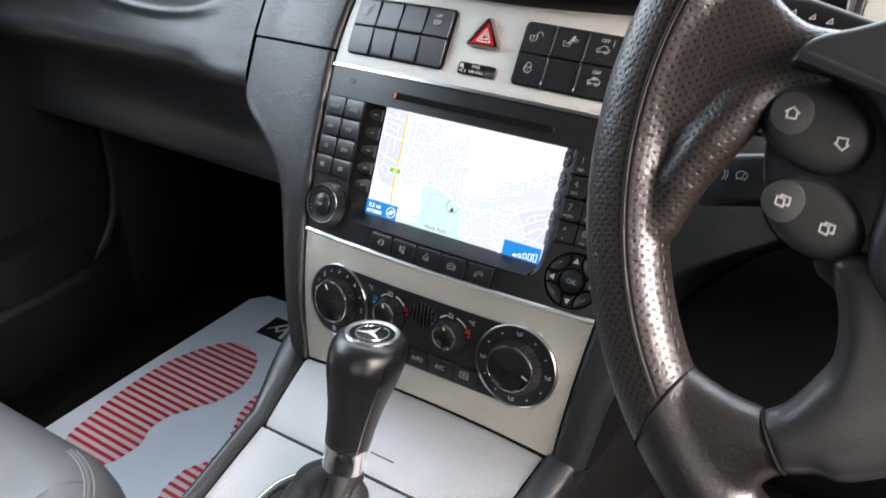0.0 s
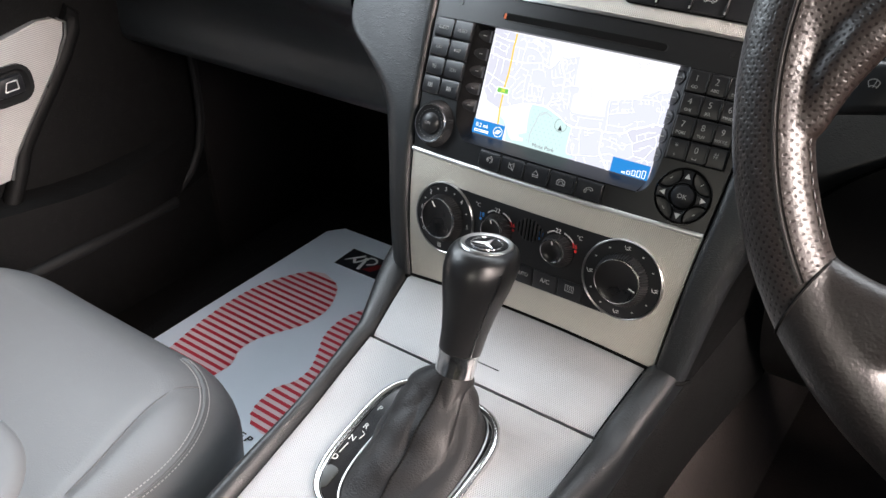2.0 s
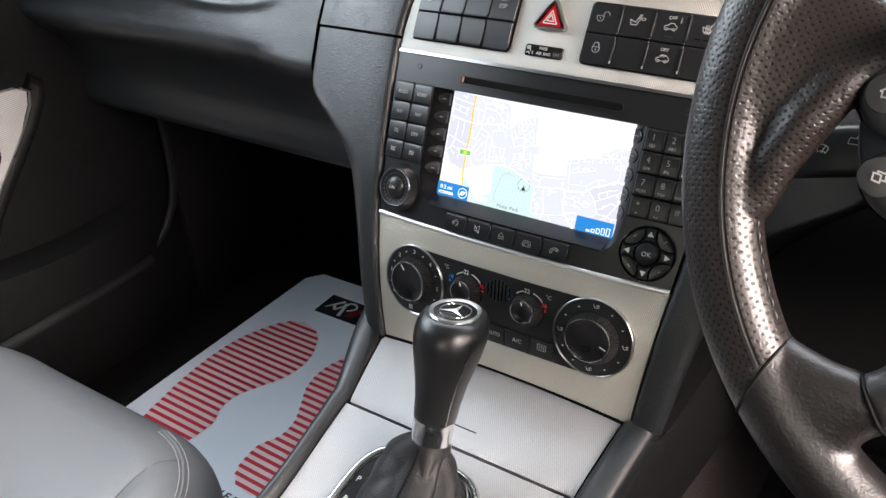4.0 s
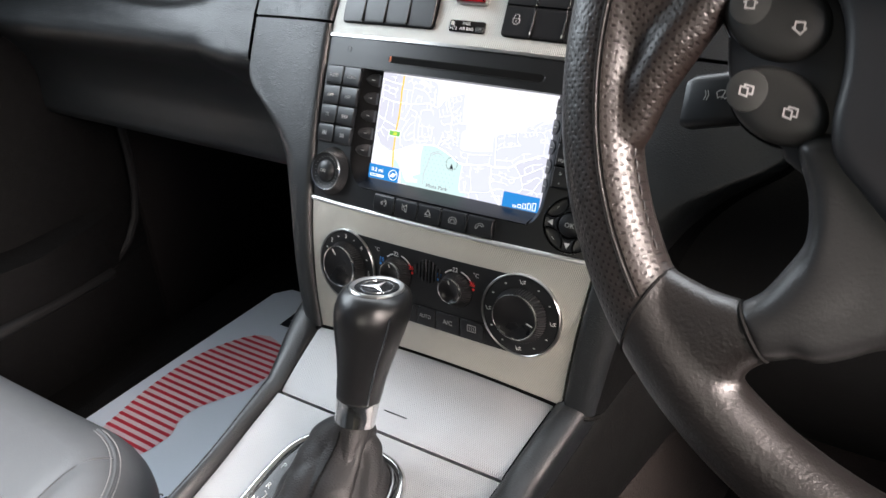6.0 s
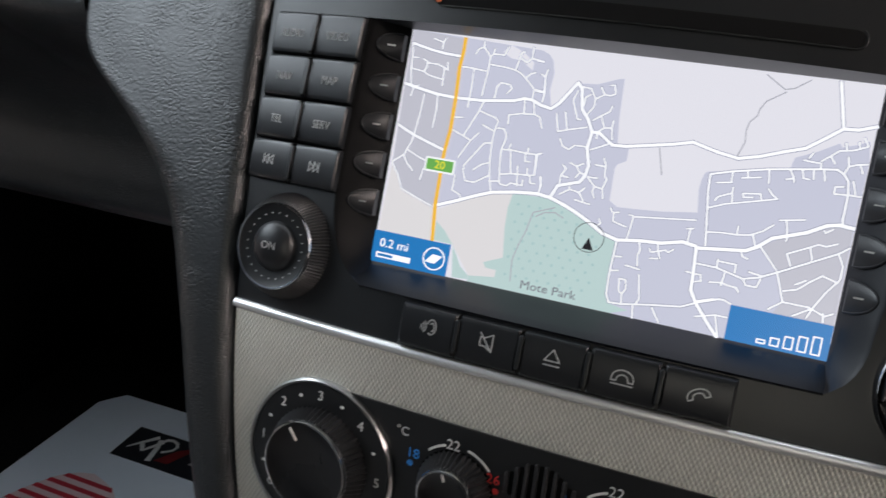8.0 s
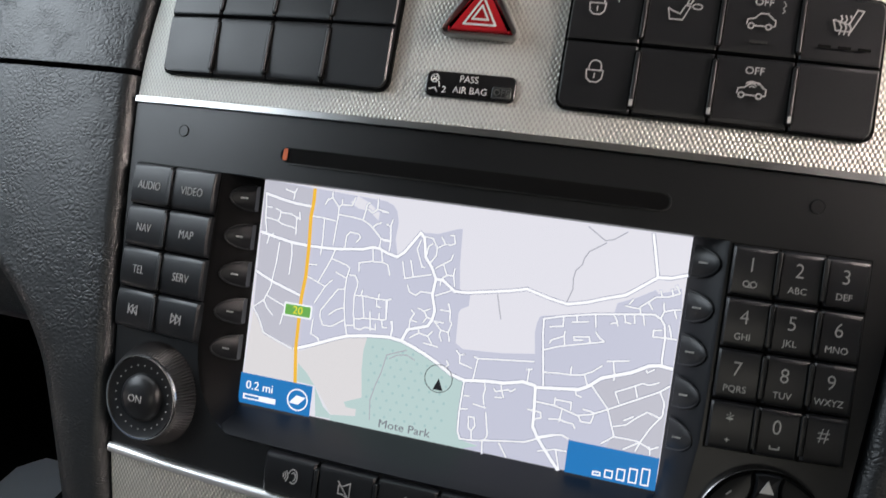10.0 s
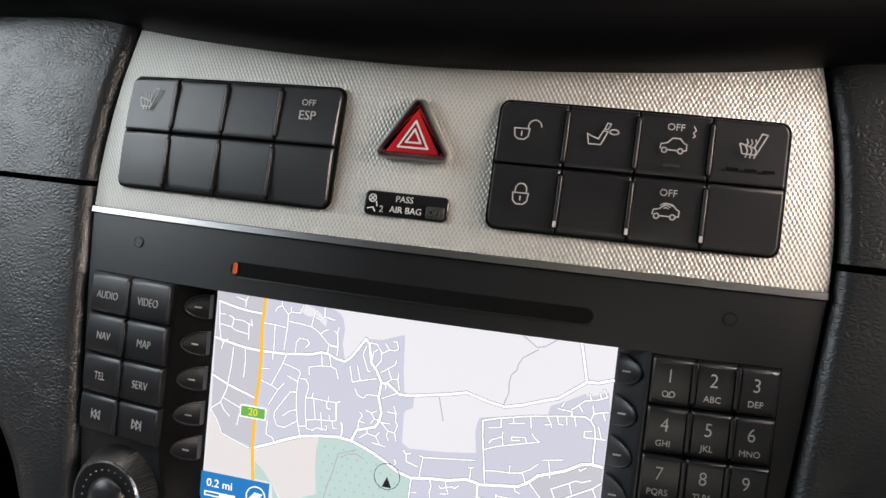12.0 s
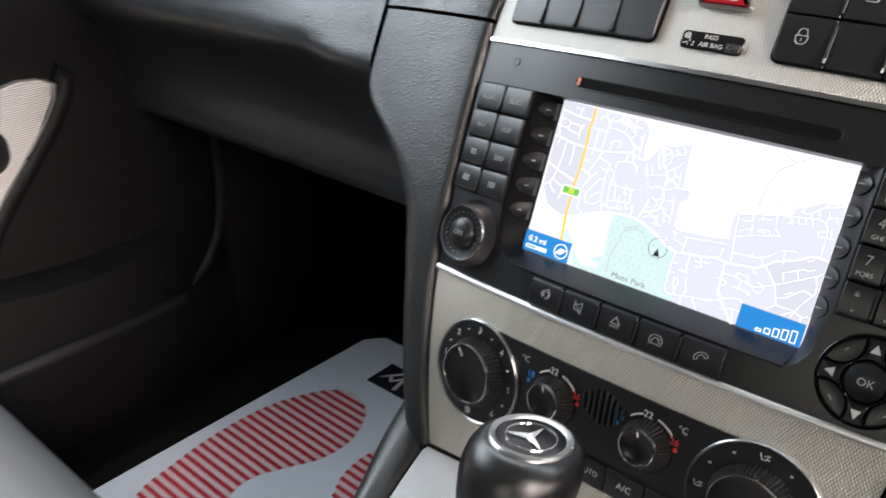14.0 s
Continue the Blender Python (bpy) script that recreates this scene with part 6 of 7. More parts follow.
sweep(bm, [lid(0.0680 * (1 + 0.075 * max(0.0, 1 - (x / 0.108) ** 2)), x, 0.0004) for x in steps(-0.109, 0.103, 20)], 0.0014, 6)
part("lid_gap", bm, M_DARK, ash)
bm = bmesh.new()
sweep(bm, [lid(0.0165, -0.010 + 0.020 * i / 4, 0.0004) for i in range(5)], 0.0006, 6)
part("pull_mark", bm, M_BLACK, ash)
bm = bmesh.new()
loft(bm, [[lid(-0.006, x, -0.007), lid(0.078, x, -0.007)] for x in steps(-0.12, 0.12, 4)], (False, False), closed=False)
loft(bm, [[deck(-0.006, x, -0.007), deck(0.37, x, -0.007)] for x in steps(-0.11, 0.11, 4)], (False, False), closed=False)
part("inner_backing", bm, M_DARK, con, smooth=False)
# padded rails along both sides: rounded pad, and driver's-side flank coloured darker for shade
RAIL_W = [(-0.20, 0.036), (-0.075, 0.031), (-0.05, 0.0275), (-0.028, 0.0225), (0.0, 0.0172), (0.05, 0.0142), (0.10, 0.0146), (0.15, 0.0178), (0.36, 0.020)]
for side in (-1, 1):
    bm, flank = bmesh.new(), bmesh.new()
    rings, sides = [], []
    for k in range(61):
        u = -0.200 + 0.56 * k / 60
        if u < 0:
            base = lambda x, h: lid(-u, x, h)
            xi = lid_edge(-u, side)
        else:
            base = lambda x, h: deck(u, x, h)
            xi = deck_edge(u, side)
        xi += 0.0010
        if side < 0:
            w = smooth_at(RAIL_W, u)
            hh = 0.0065 + 0.002 * max(0.0, min(1.0, u / 0.1))
        else:
            w = 0.0245
            hh = 0.0065 + 0.0145 * max(0.0, min(1.0, u / 0.085))
        sec = [(xi, -0.012), (xi, -0.001), (xi + w * 0.07, hh * 0.42), (xi + w * 0.22, hh * 0.80), (xi + w * 0.42, hh), (xi + w * 0.62, hh * 0.94), (xi + w * 0.82, hh * 0.62), (xi + w * 0.95, -hh * 0.05), (xi + w, -0.010), (xi + w * 0.99, -0.018)]
        if side < 0:
            sec += [(xi + w, -0.040), (xi + w + 0.001, -0.10), (xi + w + 0.001, -0.20)]
        else:
            low = [(xi + w * 0.97, -0.0155), (xi + w + 0.0020, -0.0195), (xi + w + 0.007, -0.050), (xi + w + 0.010, -0.10), (xi + w + 0.010, -0.20)]
            ring = [base(p.x, p.y) for p in fine(low, 2)]
            for p in ring:
                # the flank ends on a level line, over the carpet
                p.z = max(p.z, (0.230 - 0.5 + 0.4067 * p.y) / 0.9135)
            sides.append(ring)
        rings.append([base(side * p.x, p.y) for p in fine(sec, 3)])
    loft(bm, rings, (False, False), closed=False)
    part("side_rail", bm, M_TRIM, con, "padded black rail beside the console plate", angle=60)
    if sides:
        loft(flank, sides, (False, False), closed=False)
        # the flank's darker colour stands for the shade on it
        part("rail_side", flank, M_DOOR, con, "plain side of the console, darkened for its shade", angle=60)
    else:
        flank.free()
    bm = bmesh.new()
    to_dash = DASH.inverted()
    section = ((0.09, 0.225), (0.118, 0.232), (0.1235, 0.226), (0.127, 0.20), (0.134, 0.12), (0.150, 0.04), (0.165, 0.012), (0.09, 0.012)) if side > 0 else ((0.09, 0.225), (0.112, 0.225), (0.115, 0.20), (0.117, 0.10), (0.118, 0.012), (0.09, 0.012))
    loft(bm, [[to_dash @ Vector((side * x, y, z)) for x, z in section] for y in steps(-0.42, 0.46, 10)])
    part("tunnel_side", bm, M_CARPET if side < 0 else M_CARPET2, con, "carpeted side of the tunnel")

# plain side below the column
bm = bmesh.new()
poly = ((0.03, -0.250), (0.03, -0.180), (0.10, -0.150), (0.34, -0.10), (0.34, -0.18), (0.22, -0.206), (0.10, -0.232))
loft(bm, [[(x, y, z) for y, z in poly] for x in (0.112, 0.1192)])
part("console_side", bm, M_TRIM, con)

# gear gate
GO = []
for i in range(64):
    a = 2 * math.pi * i / 64
    ca, sa = math.cos(a), math.sin(a)
    GO.append((-0.0055 + 0.0525 * math.copysign(abs(ca) ** 0.60, ca) * (1 - 0.05 * sa), 0.0790 + 0.0635 * math.copysign(abs(sa) ** 0.60, sa)))
bm = bmesh.new()
rings = []
for d, h in ((0.0, -0.002), (0.0, 0.0022), (0.0012, 0.0040), (0.0034, 0.0044), (0.0052, 0.0034), (0.0062, 0.0022), (0.0066, -0.001)):
    rings.append([deck(s, x, h) for x, s in inset(GO, d)])
loft(bm, rings, (False, False))
bez = part("gate_bezel", bm, M_CHROME, con, "chrome surround of the gear gate", angle=60)
bm = bmesh.new()
loft(bm, [[deck(s, x, 0.0002) for x, s in inset(GO, 0.0060)], [deck(s, x, 0.0014) for x, s in inset(GO, 0.0064)]])
part("gate_plate", bm, M_GLOSS, bez, "gloss black gear position plate")


def deck_text(string, x, s, h, material, parent, rot=0):
    ob = legend(string, 0, 0, h, material, parent, y=0.0)
    m = Matrix((( 1, 0, 0, 0), (0, 0, -CC, 0), (0, 0, -CS, 0), (0, 0, 0, 1)))
    c, si = math.cos(radians(rot)), math.sin(radians(rot))
    for v in ob.data.vertices:
        px, pz = v.co.x, v.co.z
        v.co = deck(s - (px * si + pz * c), x + px * c - pz * si, 0.0017 - v.co.y)
    return ob


for ch, x, s in (("P", -0.0470, 0.0556), ("R", -0.0460, 0.073), ("N", -0.0482, 0.086), ("D", -0.0488, 0.1044), ("S", -0.0430, 0.036)):
    deck_text(ch, x, s, 0.0045, M_WHITE, bez)
bm = bmesh.new()
sweep(bm, [deck(s, x, 0.0016) for x, s in ((-0.0455, 0.0775), (-0.0425, 0.079), (-0.0435, 0.084))], 0.0003, 5)
sweep(bm, [deck(s, x, 0.0016) for x, s in ((-0.0483, 0.0905), (-0.0487, 0.100))], 0.0003, 5)
part("gate_line", bm, M_WHITE, bez)
bm = bmesh.new()
pts = rrect(-0.0490, -0.0385, 0.1105, 0.1285, 0.004)
loft(bm, [[deck(s, x, 0.0010) for x, s in pts], [deck(s, x, 0.0022) for x, s in pts], [deck(s, x, 0.0025) for x, s in inset(pts, 0.001)]])
part("mode_button", bm, M_POD, bez, "grey mode button")

# ---- gear lever ----
lev = thing("gear_lever", "black leather gear lever with chrome collar and gaiter", "gear lever", (0.002, -0.073, -0.21), DASH)


LX, TIP = 0.0005, 12


def lever_ring(z, r, tilt, n=40, ry=None):
    """A ring of the knob at height z on its axis, tipped back by tilt degrees."""
    c, s = math.cos(radians(tilt)), math.sin(radians(tilt))
    yc = -0.0735 + 0.02 * ((z + 0.185) / 0.085) ** 2 * 0.12
    out = []
    for i in range(n):
        a = 2 * math.pi * i / n
        dx, dy = r * math.cos(a), (ry or r) * math.sin(a)
        out.append((LX + dx, yc + dy * c, z + dy * s))
    return out


KP = [(-0.1805, 0.0140, 0), (-0.1790, 0.0146, 0), (-0.1760, 0.0150, 0), (-0.165, 0.0160, 1), (-0.152, 0.0181, 3), (-0.140, 0.0210, 5), (-0.130, 0.0234, 7), (-0.121, 0.0249, 9), (-0.1145, 0.0251, 11), (-0.1090, 0.0242, 12), (-0.1056, 0.0225, 12), (-0.1038, 0.0203, 12), (-0.1030, 0.0186, 12)]
bm = bmesh.new()
loft(bm, [lever_ring(z, r, t, ry=r * 1.06) for z, r, t in KP])
part("knob", bm, M_KNOB, lev, "smooth black leather knob", angle=60)
bm = bmesh.new()
loft(bm, [lever_ring(z, r, TIP, ry=r * 1.06) for z, r in ((-0.1048, 0.0183), (-0.1024, 0.0181), (-0.1016, 0.0173), (-0.1022, 0.0148), (-0.1028, 0.0144))], (False, False))
badge = part("badge", bm, M_SATIN, lev, "round chrome badge")
bm = bmesh.new()
loft(bm, [lever_ring(z, r, TIP, ry=r * 1.06) for z, r in ((-0.1036, 0.0160), (-0.1024, 0.0158))])
part("badge_disc", bm, M_GLOSS, badge)
bm = bmesh.new()
c20, s20 = math.cos(radians(TIP)), math.sin(radians(TIP))
for a in (90, 210, 330):
    u = Vector((math.cos(radians(a)), math.sin(radians(a))))
    v = Vector((-u.y, u.x))
    tip, wl, wr, tail = u * 0.0106, v * 0.0020, v * -0.0020, u * -0.0010
    def up(p, h):
        return Vector((LX + p.x, -0.0723 + p.y * c20 - h * s20, -0.1022 + p.y * s20 + h * c20))
    q = [up(tip, 0.0004), up(wl, 0.0002), up(tail, 0.0002), up(wr, 0.0002)]
    top_v = [bm.verts.new(p) for p in q]
    ridge = bm.verts.new(up(Vector((0, 0)), 0.0016))
    for i in range(4):
        bm.faces.new((top_v[i], top_v[(i + 1) % 4], ridge))
part("badge_star", bm, M_STAR, badge, smooth=False)
bm = bmesh.new()
loft(bm, [lever_ring(z, r, TIP, ry=r * 1.06) for z, r in ((-0.1028, 0.0112), (-0.1020, 0.0110), (-0.1019, 0.0107), (-0.1020, 0.0104), (-0.1028, 0.0102))], (False, False))
part("badge_ring", bm, M_CHROME, badge)
bm = bmesh.new()
loft(bm, [lever_ring(z, r, 0) for z, r in ((-0.1970, 0.0130), (-0.1966, 0.0138), (-0.1900, 0.0140), (-0.1820, 0.0144), (-0.1800, 0.0150), (-0.1790, 0.0149), (-0.1788, 0.0140))])
part("collar", bm, M_CHROME, lev, "polished chrome collar", angle=50)
bm = bmesh.new()
strip = [Vector(lever_ring(z, r, t, 40, r * 1.06)[37]) for z, r, t in KP[1:9]]
sweep(bm, strip, 0.0007, 6)
part("chrome_inlay", bm, M_CHROME, lev, "thin chrome inlay")
# gaiter: falls in folds from the collar to the gate
bm = bmesh.new()
N = 96
base_pts = []
for i in range(N):
    a = 2 * math.pi * i / N
    ca, sa = math.cos(a), math.sin(a)
    base_pts.append((0.0020 + 0.0365 * math.copysign(abs(ca) ** 0.66, ca), 0.0785 - 0.0575 * math.copysign(abs(sa) ** 0.66, sa)))
rings = []
topc = lever_ring(-0.1955, 0.0136, 0, N)
for k in range(41):
    f = k / 40
    ring = []
    for i in range(N):
        x, s = base_pts[i]
        b = deck(s, x, 0.0015)
        t = Vector(topc[i])
        g = f ** 1.75
        p = t.lerp(b, g)
        p.z = t.z + (b.z - t.z) * f ** 1.05
        sag = math.sin(math.pi * f)
        c = Vector((0.003, -0.074, p.z)).lerp(deck(0.079, 0.0055, 0.0), f * 0.6)
        out = Vector((p.x - c.x, p.y - c.y, 0))
        if out.length:
            out.normalize()
        ang = math.atan2(out.y, out.x)
        twist = ang * 1.5 + f * 1.6 + 1.1 * noise.noise(Vector((p.x * 22, p.y * 22, f * 2)))
        crease = 1 - abs(math.sin(twist)) ** 0.7
        ruck = 1 - abs(math.sin(f * 6.5 + 1.8 * math.sin(ang * 2.0 + 0.6) + 1.6 * noise.noise(Vector((p.x * 28, p.y * 28, 3))))) ** 0.55
        fold = -0.0060 * crease - 0.0042 * ruck * math.sin(math.pi * min(1, f * 1.2)) + noise.noise(Vector((p.x * 45, p.y * 40, p.z * 45))) * 0.0045
        lean = max(0.0, -out.x) ** 2 * math.sin(math.pi * min(1.0, f ** 0.8)) * 0.0150
        p = p + out * (sag * (0.0050 + fold) + lean)
        ring.append(p)
    rings.append(ring)
loft(bm, rings, (False, False))
rim = bmesh.new()
cx0, cs0 = sum(p[0] for p in base_pts) / N, sum(p[1] for p in base_pts) / N
sweep(rim, [deck(cs0 + (s - cs0) * 1.015, cx0 + (x - cx0) * 1.02, 0.0024) for x, s in base_pts], 0.0008, 8, closed=True)
part("gaiter_ring", rim, M_SATIN, lev, "thin chrome ring round the gaiter")
gaiter = part("gaiter", bm, M_GAITER, lev, "creased black leather gaiter", angle=80)
bm = bmesh.new()
seam = []
for k in range(2, 41):
    seam.append(rings[k][int(N * 0.76)] + Vector((-0.0004, -0.0006, 0.0004)))
for a, b in zip(seam, seam[1:]):
    o = (b - a).cross(Vector((-0.6, -0.8, 0.3))).normalized() * 0.0021
    for sg in (-1, 1):
        sweep(bm, [a.lerp(b, 0.1) + o * sg, a.lerp(b, 0.62) + o * sg], 0.00045, 5)
part("seam_stitches", bm, M_DARK, gaiter, kind="stuff")
bm = bmesh.new()
sweep(bm, [p + Vector((0.0002, 0.0002, 0.0)) for p in seam], 0.0005, 6)
part("seam_fold", bm, M_DARK, gaiter)

# ---- passenger seat ----
seat = thing("passenger_seat", "grey leather passenger seat with twin-stitched edges", "seat", (-0.38, -0.5, 0.02))
SX0, SX1, SY0, SY1 = -0.64, -0.156, -0.85, -0.150


CREASE = [(-0.34, -0.2185), (-0.30, -0.2275), (-0.2764, -0.2340), (-0.243, -0.2427), (-0.217, -0.2445), (-0.2033, -0.2404), (-0.190, -0.2325)]


def seat_top(x, y):
    """Height of the cushion at x, y: raised bolsters, a sunk middle and a lip that rolls over at the front."""
    mid = math.exp(-(((x + 0.39) / 0.17) ** 4))
    z = 0.255 + 0.008 * (1 - mid) - 0.004 * mid
    z += 0.010 * math.exp(-(((y + 0.26) / 0.09) ** 2)) * mid
    # the creased seam between the bolster and the front panel
    cx = smooth_at(CREASE, max(-0.34, min(-0.190, y)))
    z -= 0.0020 * math.exp(-((x - cx) / 0.0060) ** 2) * min(1.0, max(0.0, (-0.180 - y) / 0.02))
    return z


def cushion_ring(d, n=14):
    """The cushion's plan, pulled in by d, with points along its straights too."""
    r = max(0.005, 0.140 - d)
    pts = rrect(SX0 + d, SX1 - d, SY0 + d, SY1 - d, r, n)
    out = []
    for i, p in enumerate(pts):
        out.append(p)
        if i % (n + 1) == n:
            q = pts[(i + 1) % len(pts)]
            out += [(p[0] + (q[0] - p[0]) * k / 120, p[1] + (q[1] - p[1]) * k / 120) for k in range(1, 120)]
    return out


bm = bmesh.new()
rings = []
R = 0.055


def ring_at(d):
    if d <= 0.08:
        return cushion_ring(d)
    base = cushion_ring(0.08)
    f = (d - 0.08) / 0.20
    out = []
    for p in base:
        q = Vector((max(SX0 + 0.24, min(SX1 - 0.24, p[0])), max(SY0 + 0.24, min(SY1 - 0.24, p[1]))))
        v = Vector(p).lerp(q, f)
        out.append((v.x, v.y))
    return out


for z in (0.03, 0.10, 0.16):
    rings.append([(x, y, z) for x, y in cushion_ring(0.012 if z < 0.05 else 0.004)])
for k in range(9):
    t = math.pi / 2 * k / 8
    d = R * (1 - math.cos(t))
    rings.append([(x, y, seat_top(x, y) - R * (1 - math.sin(t)) * 1.05) for x, y in ring_at(d)])
for k in range(1, 151):
    d = R + (0.278 - R) * k / 150
    rings.append([(x, y, seat_top(x, y)) for x, y in ring_at(d)])
loft(bm, rings)
part("cushion", bm, M_SEAT, seat, "smooth grey leather cushion", angle=80)
# piping and twin stitching round the front corner
path = []
for x, y in ring_at(0.024):
    z = seat_top(x, y) - R * (1 - math.sqrt(1 - (1 - 0.024 / R) ** 2)) * 1.05
    path.append(Vector((x, y, z + 0.0006)))
lo = [p for p in path if p.x > -0.288 and p.y > -0.70]
lo.sort(key=lambda p: math.atan2(p.y + 0.5, p.x + 0.45))


def resample(pts, step):
    out = [pts[0]]
    for a, b in zip(pts, pts[1:]):
        while (b - out[-1]).length >= step and (b - a).length > 0:
            out.append(out[-1] + (b - out[-1]).normalized() * step)
    return out


lo = resample(lo, 0.0035)
bm = bmesh.new()
sweep(bm, lo, 0.0016, 6)
part("seam", bm, M_SEAT, seat)
bm = bmesh.new()
for a, b in zip(lo, lo[1:]):
    t = (b - a).normalized()
    o = Vector((-t.y, t.x, 0)) * 0.0034
    for s in (-1, 1):
        dz = -0.0016 if (o * s).dot(Vector((a.x + 0.4, a.y + 0.5, 0))) > 0 else 0.0022
        sweep(bm, [a + o * s + Vector((0, 0, dz)), a.lerp(b, 0.62) + o * s + Vector((0, 0, dz))], 0.0005, 5)
part("stitching", bm, M_THREAD, seat, "pale twin stitching", kind="stuff")


def skin_z(x, y):
    """Height of the cushion's skin, its rolled front corner included."""
    d = 0.140 - math.hypot(max(0.0, x - SX1 + 0.140), max(0.0, y - SY1 + 0.140))
    c = 1 - min(R, max(0.0, d)) / R
    return seat_top(x, y) - R * (1 - math.sqrt(1 - c * c)) * 1.05


# a dark tube laid along the crease in place of its shade
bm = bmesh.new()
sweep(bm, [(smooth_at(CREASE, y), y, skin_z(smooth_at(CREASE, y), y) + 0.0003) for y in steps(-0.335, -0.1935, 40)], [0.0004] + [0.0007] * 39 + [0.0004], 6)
part("crease_shade_line", bm, M_FOLD, seat, "dark line for the shade in the crease")
bm = bmesh.new()
pts = rrect(-0.540, -0.225, -0.84, -0.318, 0.10, 10)
rings = []
for k in range(6):
    t = math.pi / 2 * k / 5
    rings.append([(x, y, seat_top(x, y) + 0.0125 * math.sin(t) - 0.003) for x, y in inset(pts, 0.016 * (1 - math.cos(t)))])
for k in range(1, 6):
    rings.append([(x, y, seat_top(x, y) + 0.0095) for x, y in inset(pts, 0.016 + 0.024 * k)])
loft(bm, rings)
part("insert", bm, M_INSERT, seat, "perforated paler grey leather insert", angle=80)
bm = bmesh.new()
box(bm, -0.62, -0.16, -1.02, -0.86, 0.16, 0.80, 0.05, 5)
part("backrest", bm, M_SEAT, seat)

# ---- paper floor mat ----
matt = thing("paper_floor_mat", "white protective paper floor mat printed with red soles", "floor mat", (-0.38, 0.07, 0.016))
MZ = 0.029


def mat_z(x, y):
    return MZ + 0.0016 * math.sin(9 * x + 4 * y) * math.sin(7 * y + 2) + 0.010 * max(0, (y - 0.30) / 0.05) ** 2 * 0.4


bm = bmesh.new()
xs2, ys2 = steps(-0.583, -0.12, 40), steps(-0.24, 0.333, 48)
vs = {}
for i, x in enumerate(xs2):
    for j, y in enumerate(ys2):
        yy = y
        cut = max(0.0, (-0.560 - x) * 0.9)
        if y > 0.300:
            yy = min(y, 0.333 - cut)
        vs[i, j] = bm.verts.new((x + 0.018 * (y - 0.05) * (1 if i == 0 else 0.6), yy, mat_z(x, yy)))
for i in range(len(xs2) - 1):
    for j in range(len(ys2) - 1):
        bm.faces.new((vs[i, j], vs[i + 1, j], vs[i + 1, j + 1], vs[i, j + 1]))
ext = bmesh.ops.extrude_face_region(bm, geom=bm.faces[:])
for g in ext["geom"]:
    if isinstance(g, bmesh.types.BMVert):
        g.co.z -= 0.0012
part("sheet", bm, M_PAPER, matt, "bluish-white coated paper sheet", angle=60)
bm = bmesh.new()
box(bm, -0.62, -0.125, -0.30, 0.40, 0.012, 0.0245, 0.004)
tagged(part("carpet_mat", bm, M_CARPET), "black carpet mat under the paper mat", "floor mat")


def printed(name, polys, material, lift=0.0006, label=""):
    """Flat printing on the sheet: polygons of x, y."""
    bm = bmesh.new()
    for pts in polys:
        f = bm.faces.new([bm.verts.new((x, y, mat_z(x, y) + lift)) for x, y in pts])
    return part(name, bm, material, matt, label, smooth=False)


SL = [(-0.066, -0.500), (-0.062, -0.525), (-0.045, -0.545), (0.0, -0.5545), (0.042, -0.561), (0.103, -0.5625), (0.151, -0.555), (0.198, -0.533), (0.215, -0.515), (0.2205, -0.498)]
SR = [(-0.066, -0.500), (-0.060, -0.478), (-0.042, -0.463), (-0.018, -0.4585), (0.0, -0.4585), (0.024, -0.470), (0.051, -0.469), (0.079, -0.456), (0.114, -0.438), (0.154, -0.4345), (0.190, -0.449), (0.211, -0.468), (0.2205, -0.498)]
for mirror in (False, True):
    mx = (lambda x: -0.838 - x) if mirror else (lambda x: x)
    ys = steps(-0.066, 0.2205, 60)
    left = [(mx(smooth_at(SL, y)), y) for y in ys]
    right = [(mx(smooth_at(SR, y)), y) for y in ys]
    polys = []
    for i in range(60):
        q = [left[i], right[i], right[i + 1], left[i + 1]]
        polys.append(q if not mirror else q[::-1])
    printed("sole_tint", polys, M_PINK, 0.0006, "pale pink sole print")
    stripes = []
    pitch = 0.0112
    for k in range(40):
        y0 = -0.085 + k * pitch
        ym = y0 + 0.0022
        if not (-0.064 < ym < 0.219):
            continue
        xl, xr = smooth_at(SL, ym), smooth_at(SR, ym)
        xl2, xr2 = smooth_at(SL, ym + 0.0026), smooth_at(SR, ym + 0.0026)
        parts_n = 5
        for j in range(parts_n):
            f0, f1 = j / parts_n, (j + 1) / parts_n
            q = [(mx(xl + (xr - xl) * f0), ym - 0.0026), (mx(xl + (xr - xl) * f1), ym - 0.0026), (mx(xl2 + (xr2 - xl2) * f1), ym + 0.0026), (mx(xl2 + (xr2 - xl2) * f0), ym + 0.0026)]
            stripes.append(q if not mirror else q[::-1])
    printed("sole_stripes", stripes, M_STRIPE, 0.0012, "red striped sole print")
logo = printed("printed_banner", [[(-0.507 + 0.21 * i / 8, 0.250), (-0.507 + 0.21 * (i + 1) / 8, 0.250), (-0.507 + 0.21 * (i + 1) / 8, 0.2965), (-0.507 + 0.21 * i / 8, 0.2965)] for i in range(8)], M_INK, 0.0006, "black printed banner with plain white shapes")


def slant(x0, x1, y0, y1, k=0.35):
    return [(x0 + k * (y0 - 0.26), y0), (x1 + k * (y0 - 0.26), y0), (x1 + k * (y1 - 0.26), y1), (x0 + k * (y1 - 0.26), y1)]


def banner_shapes(polys, material):
    for pts in polys:
        printed("banner_shape", [[(x - 0.004, y + 0.0015) for x, y in pts]], material, 0.0011)


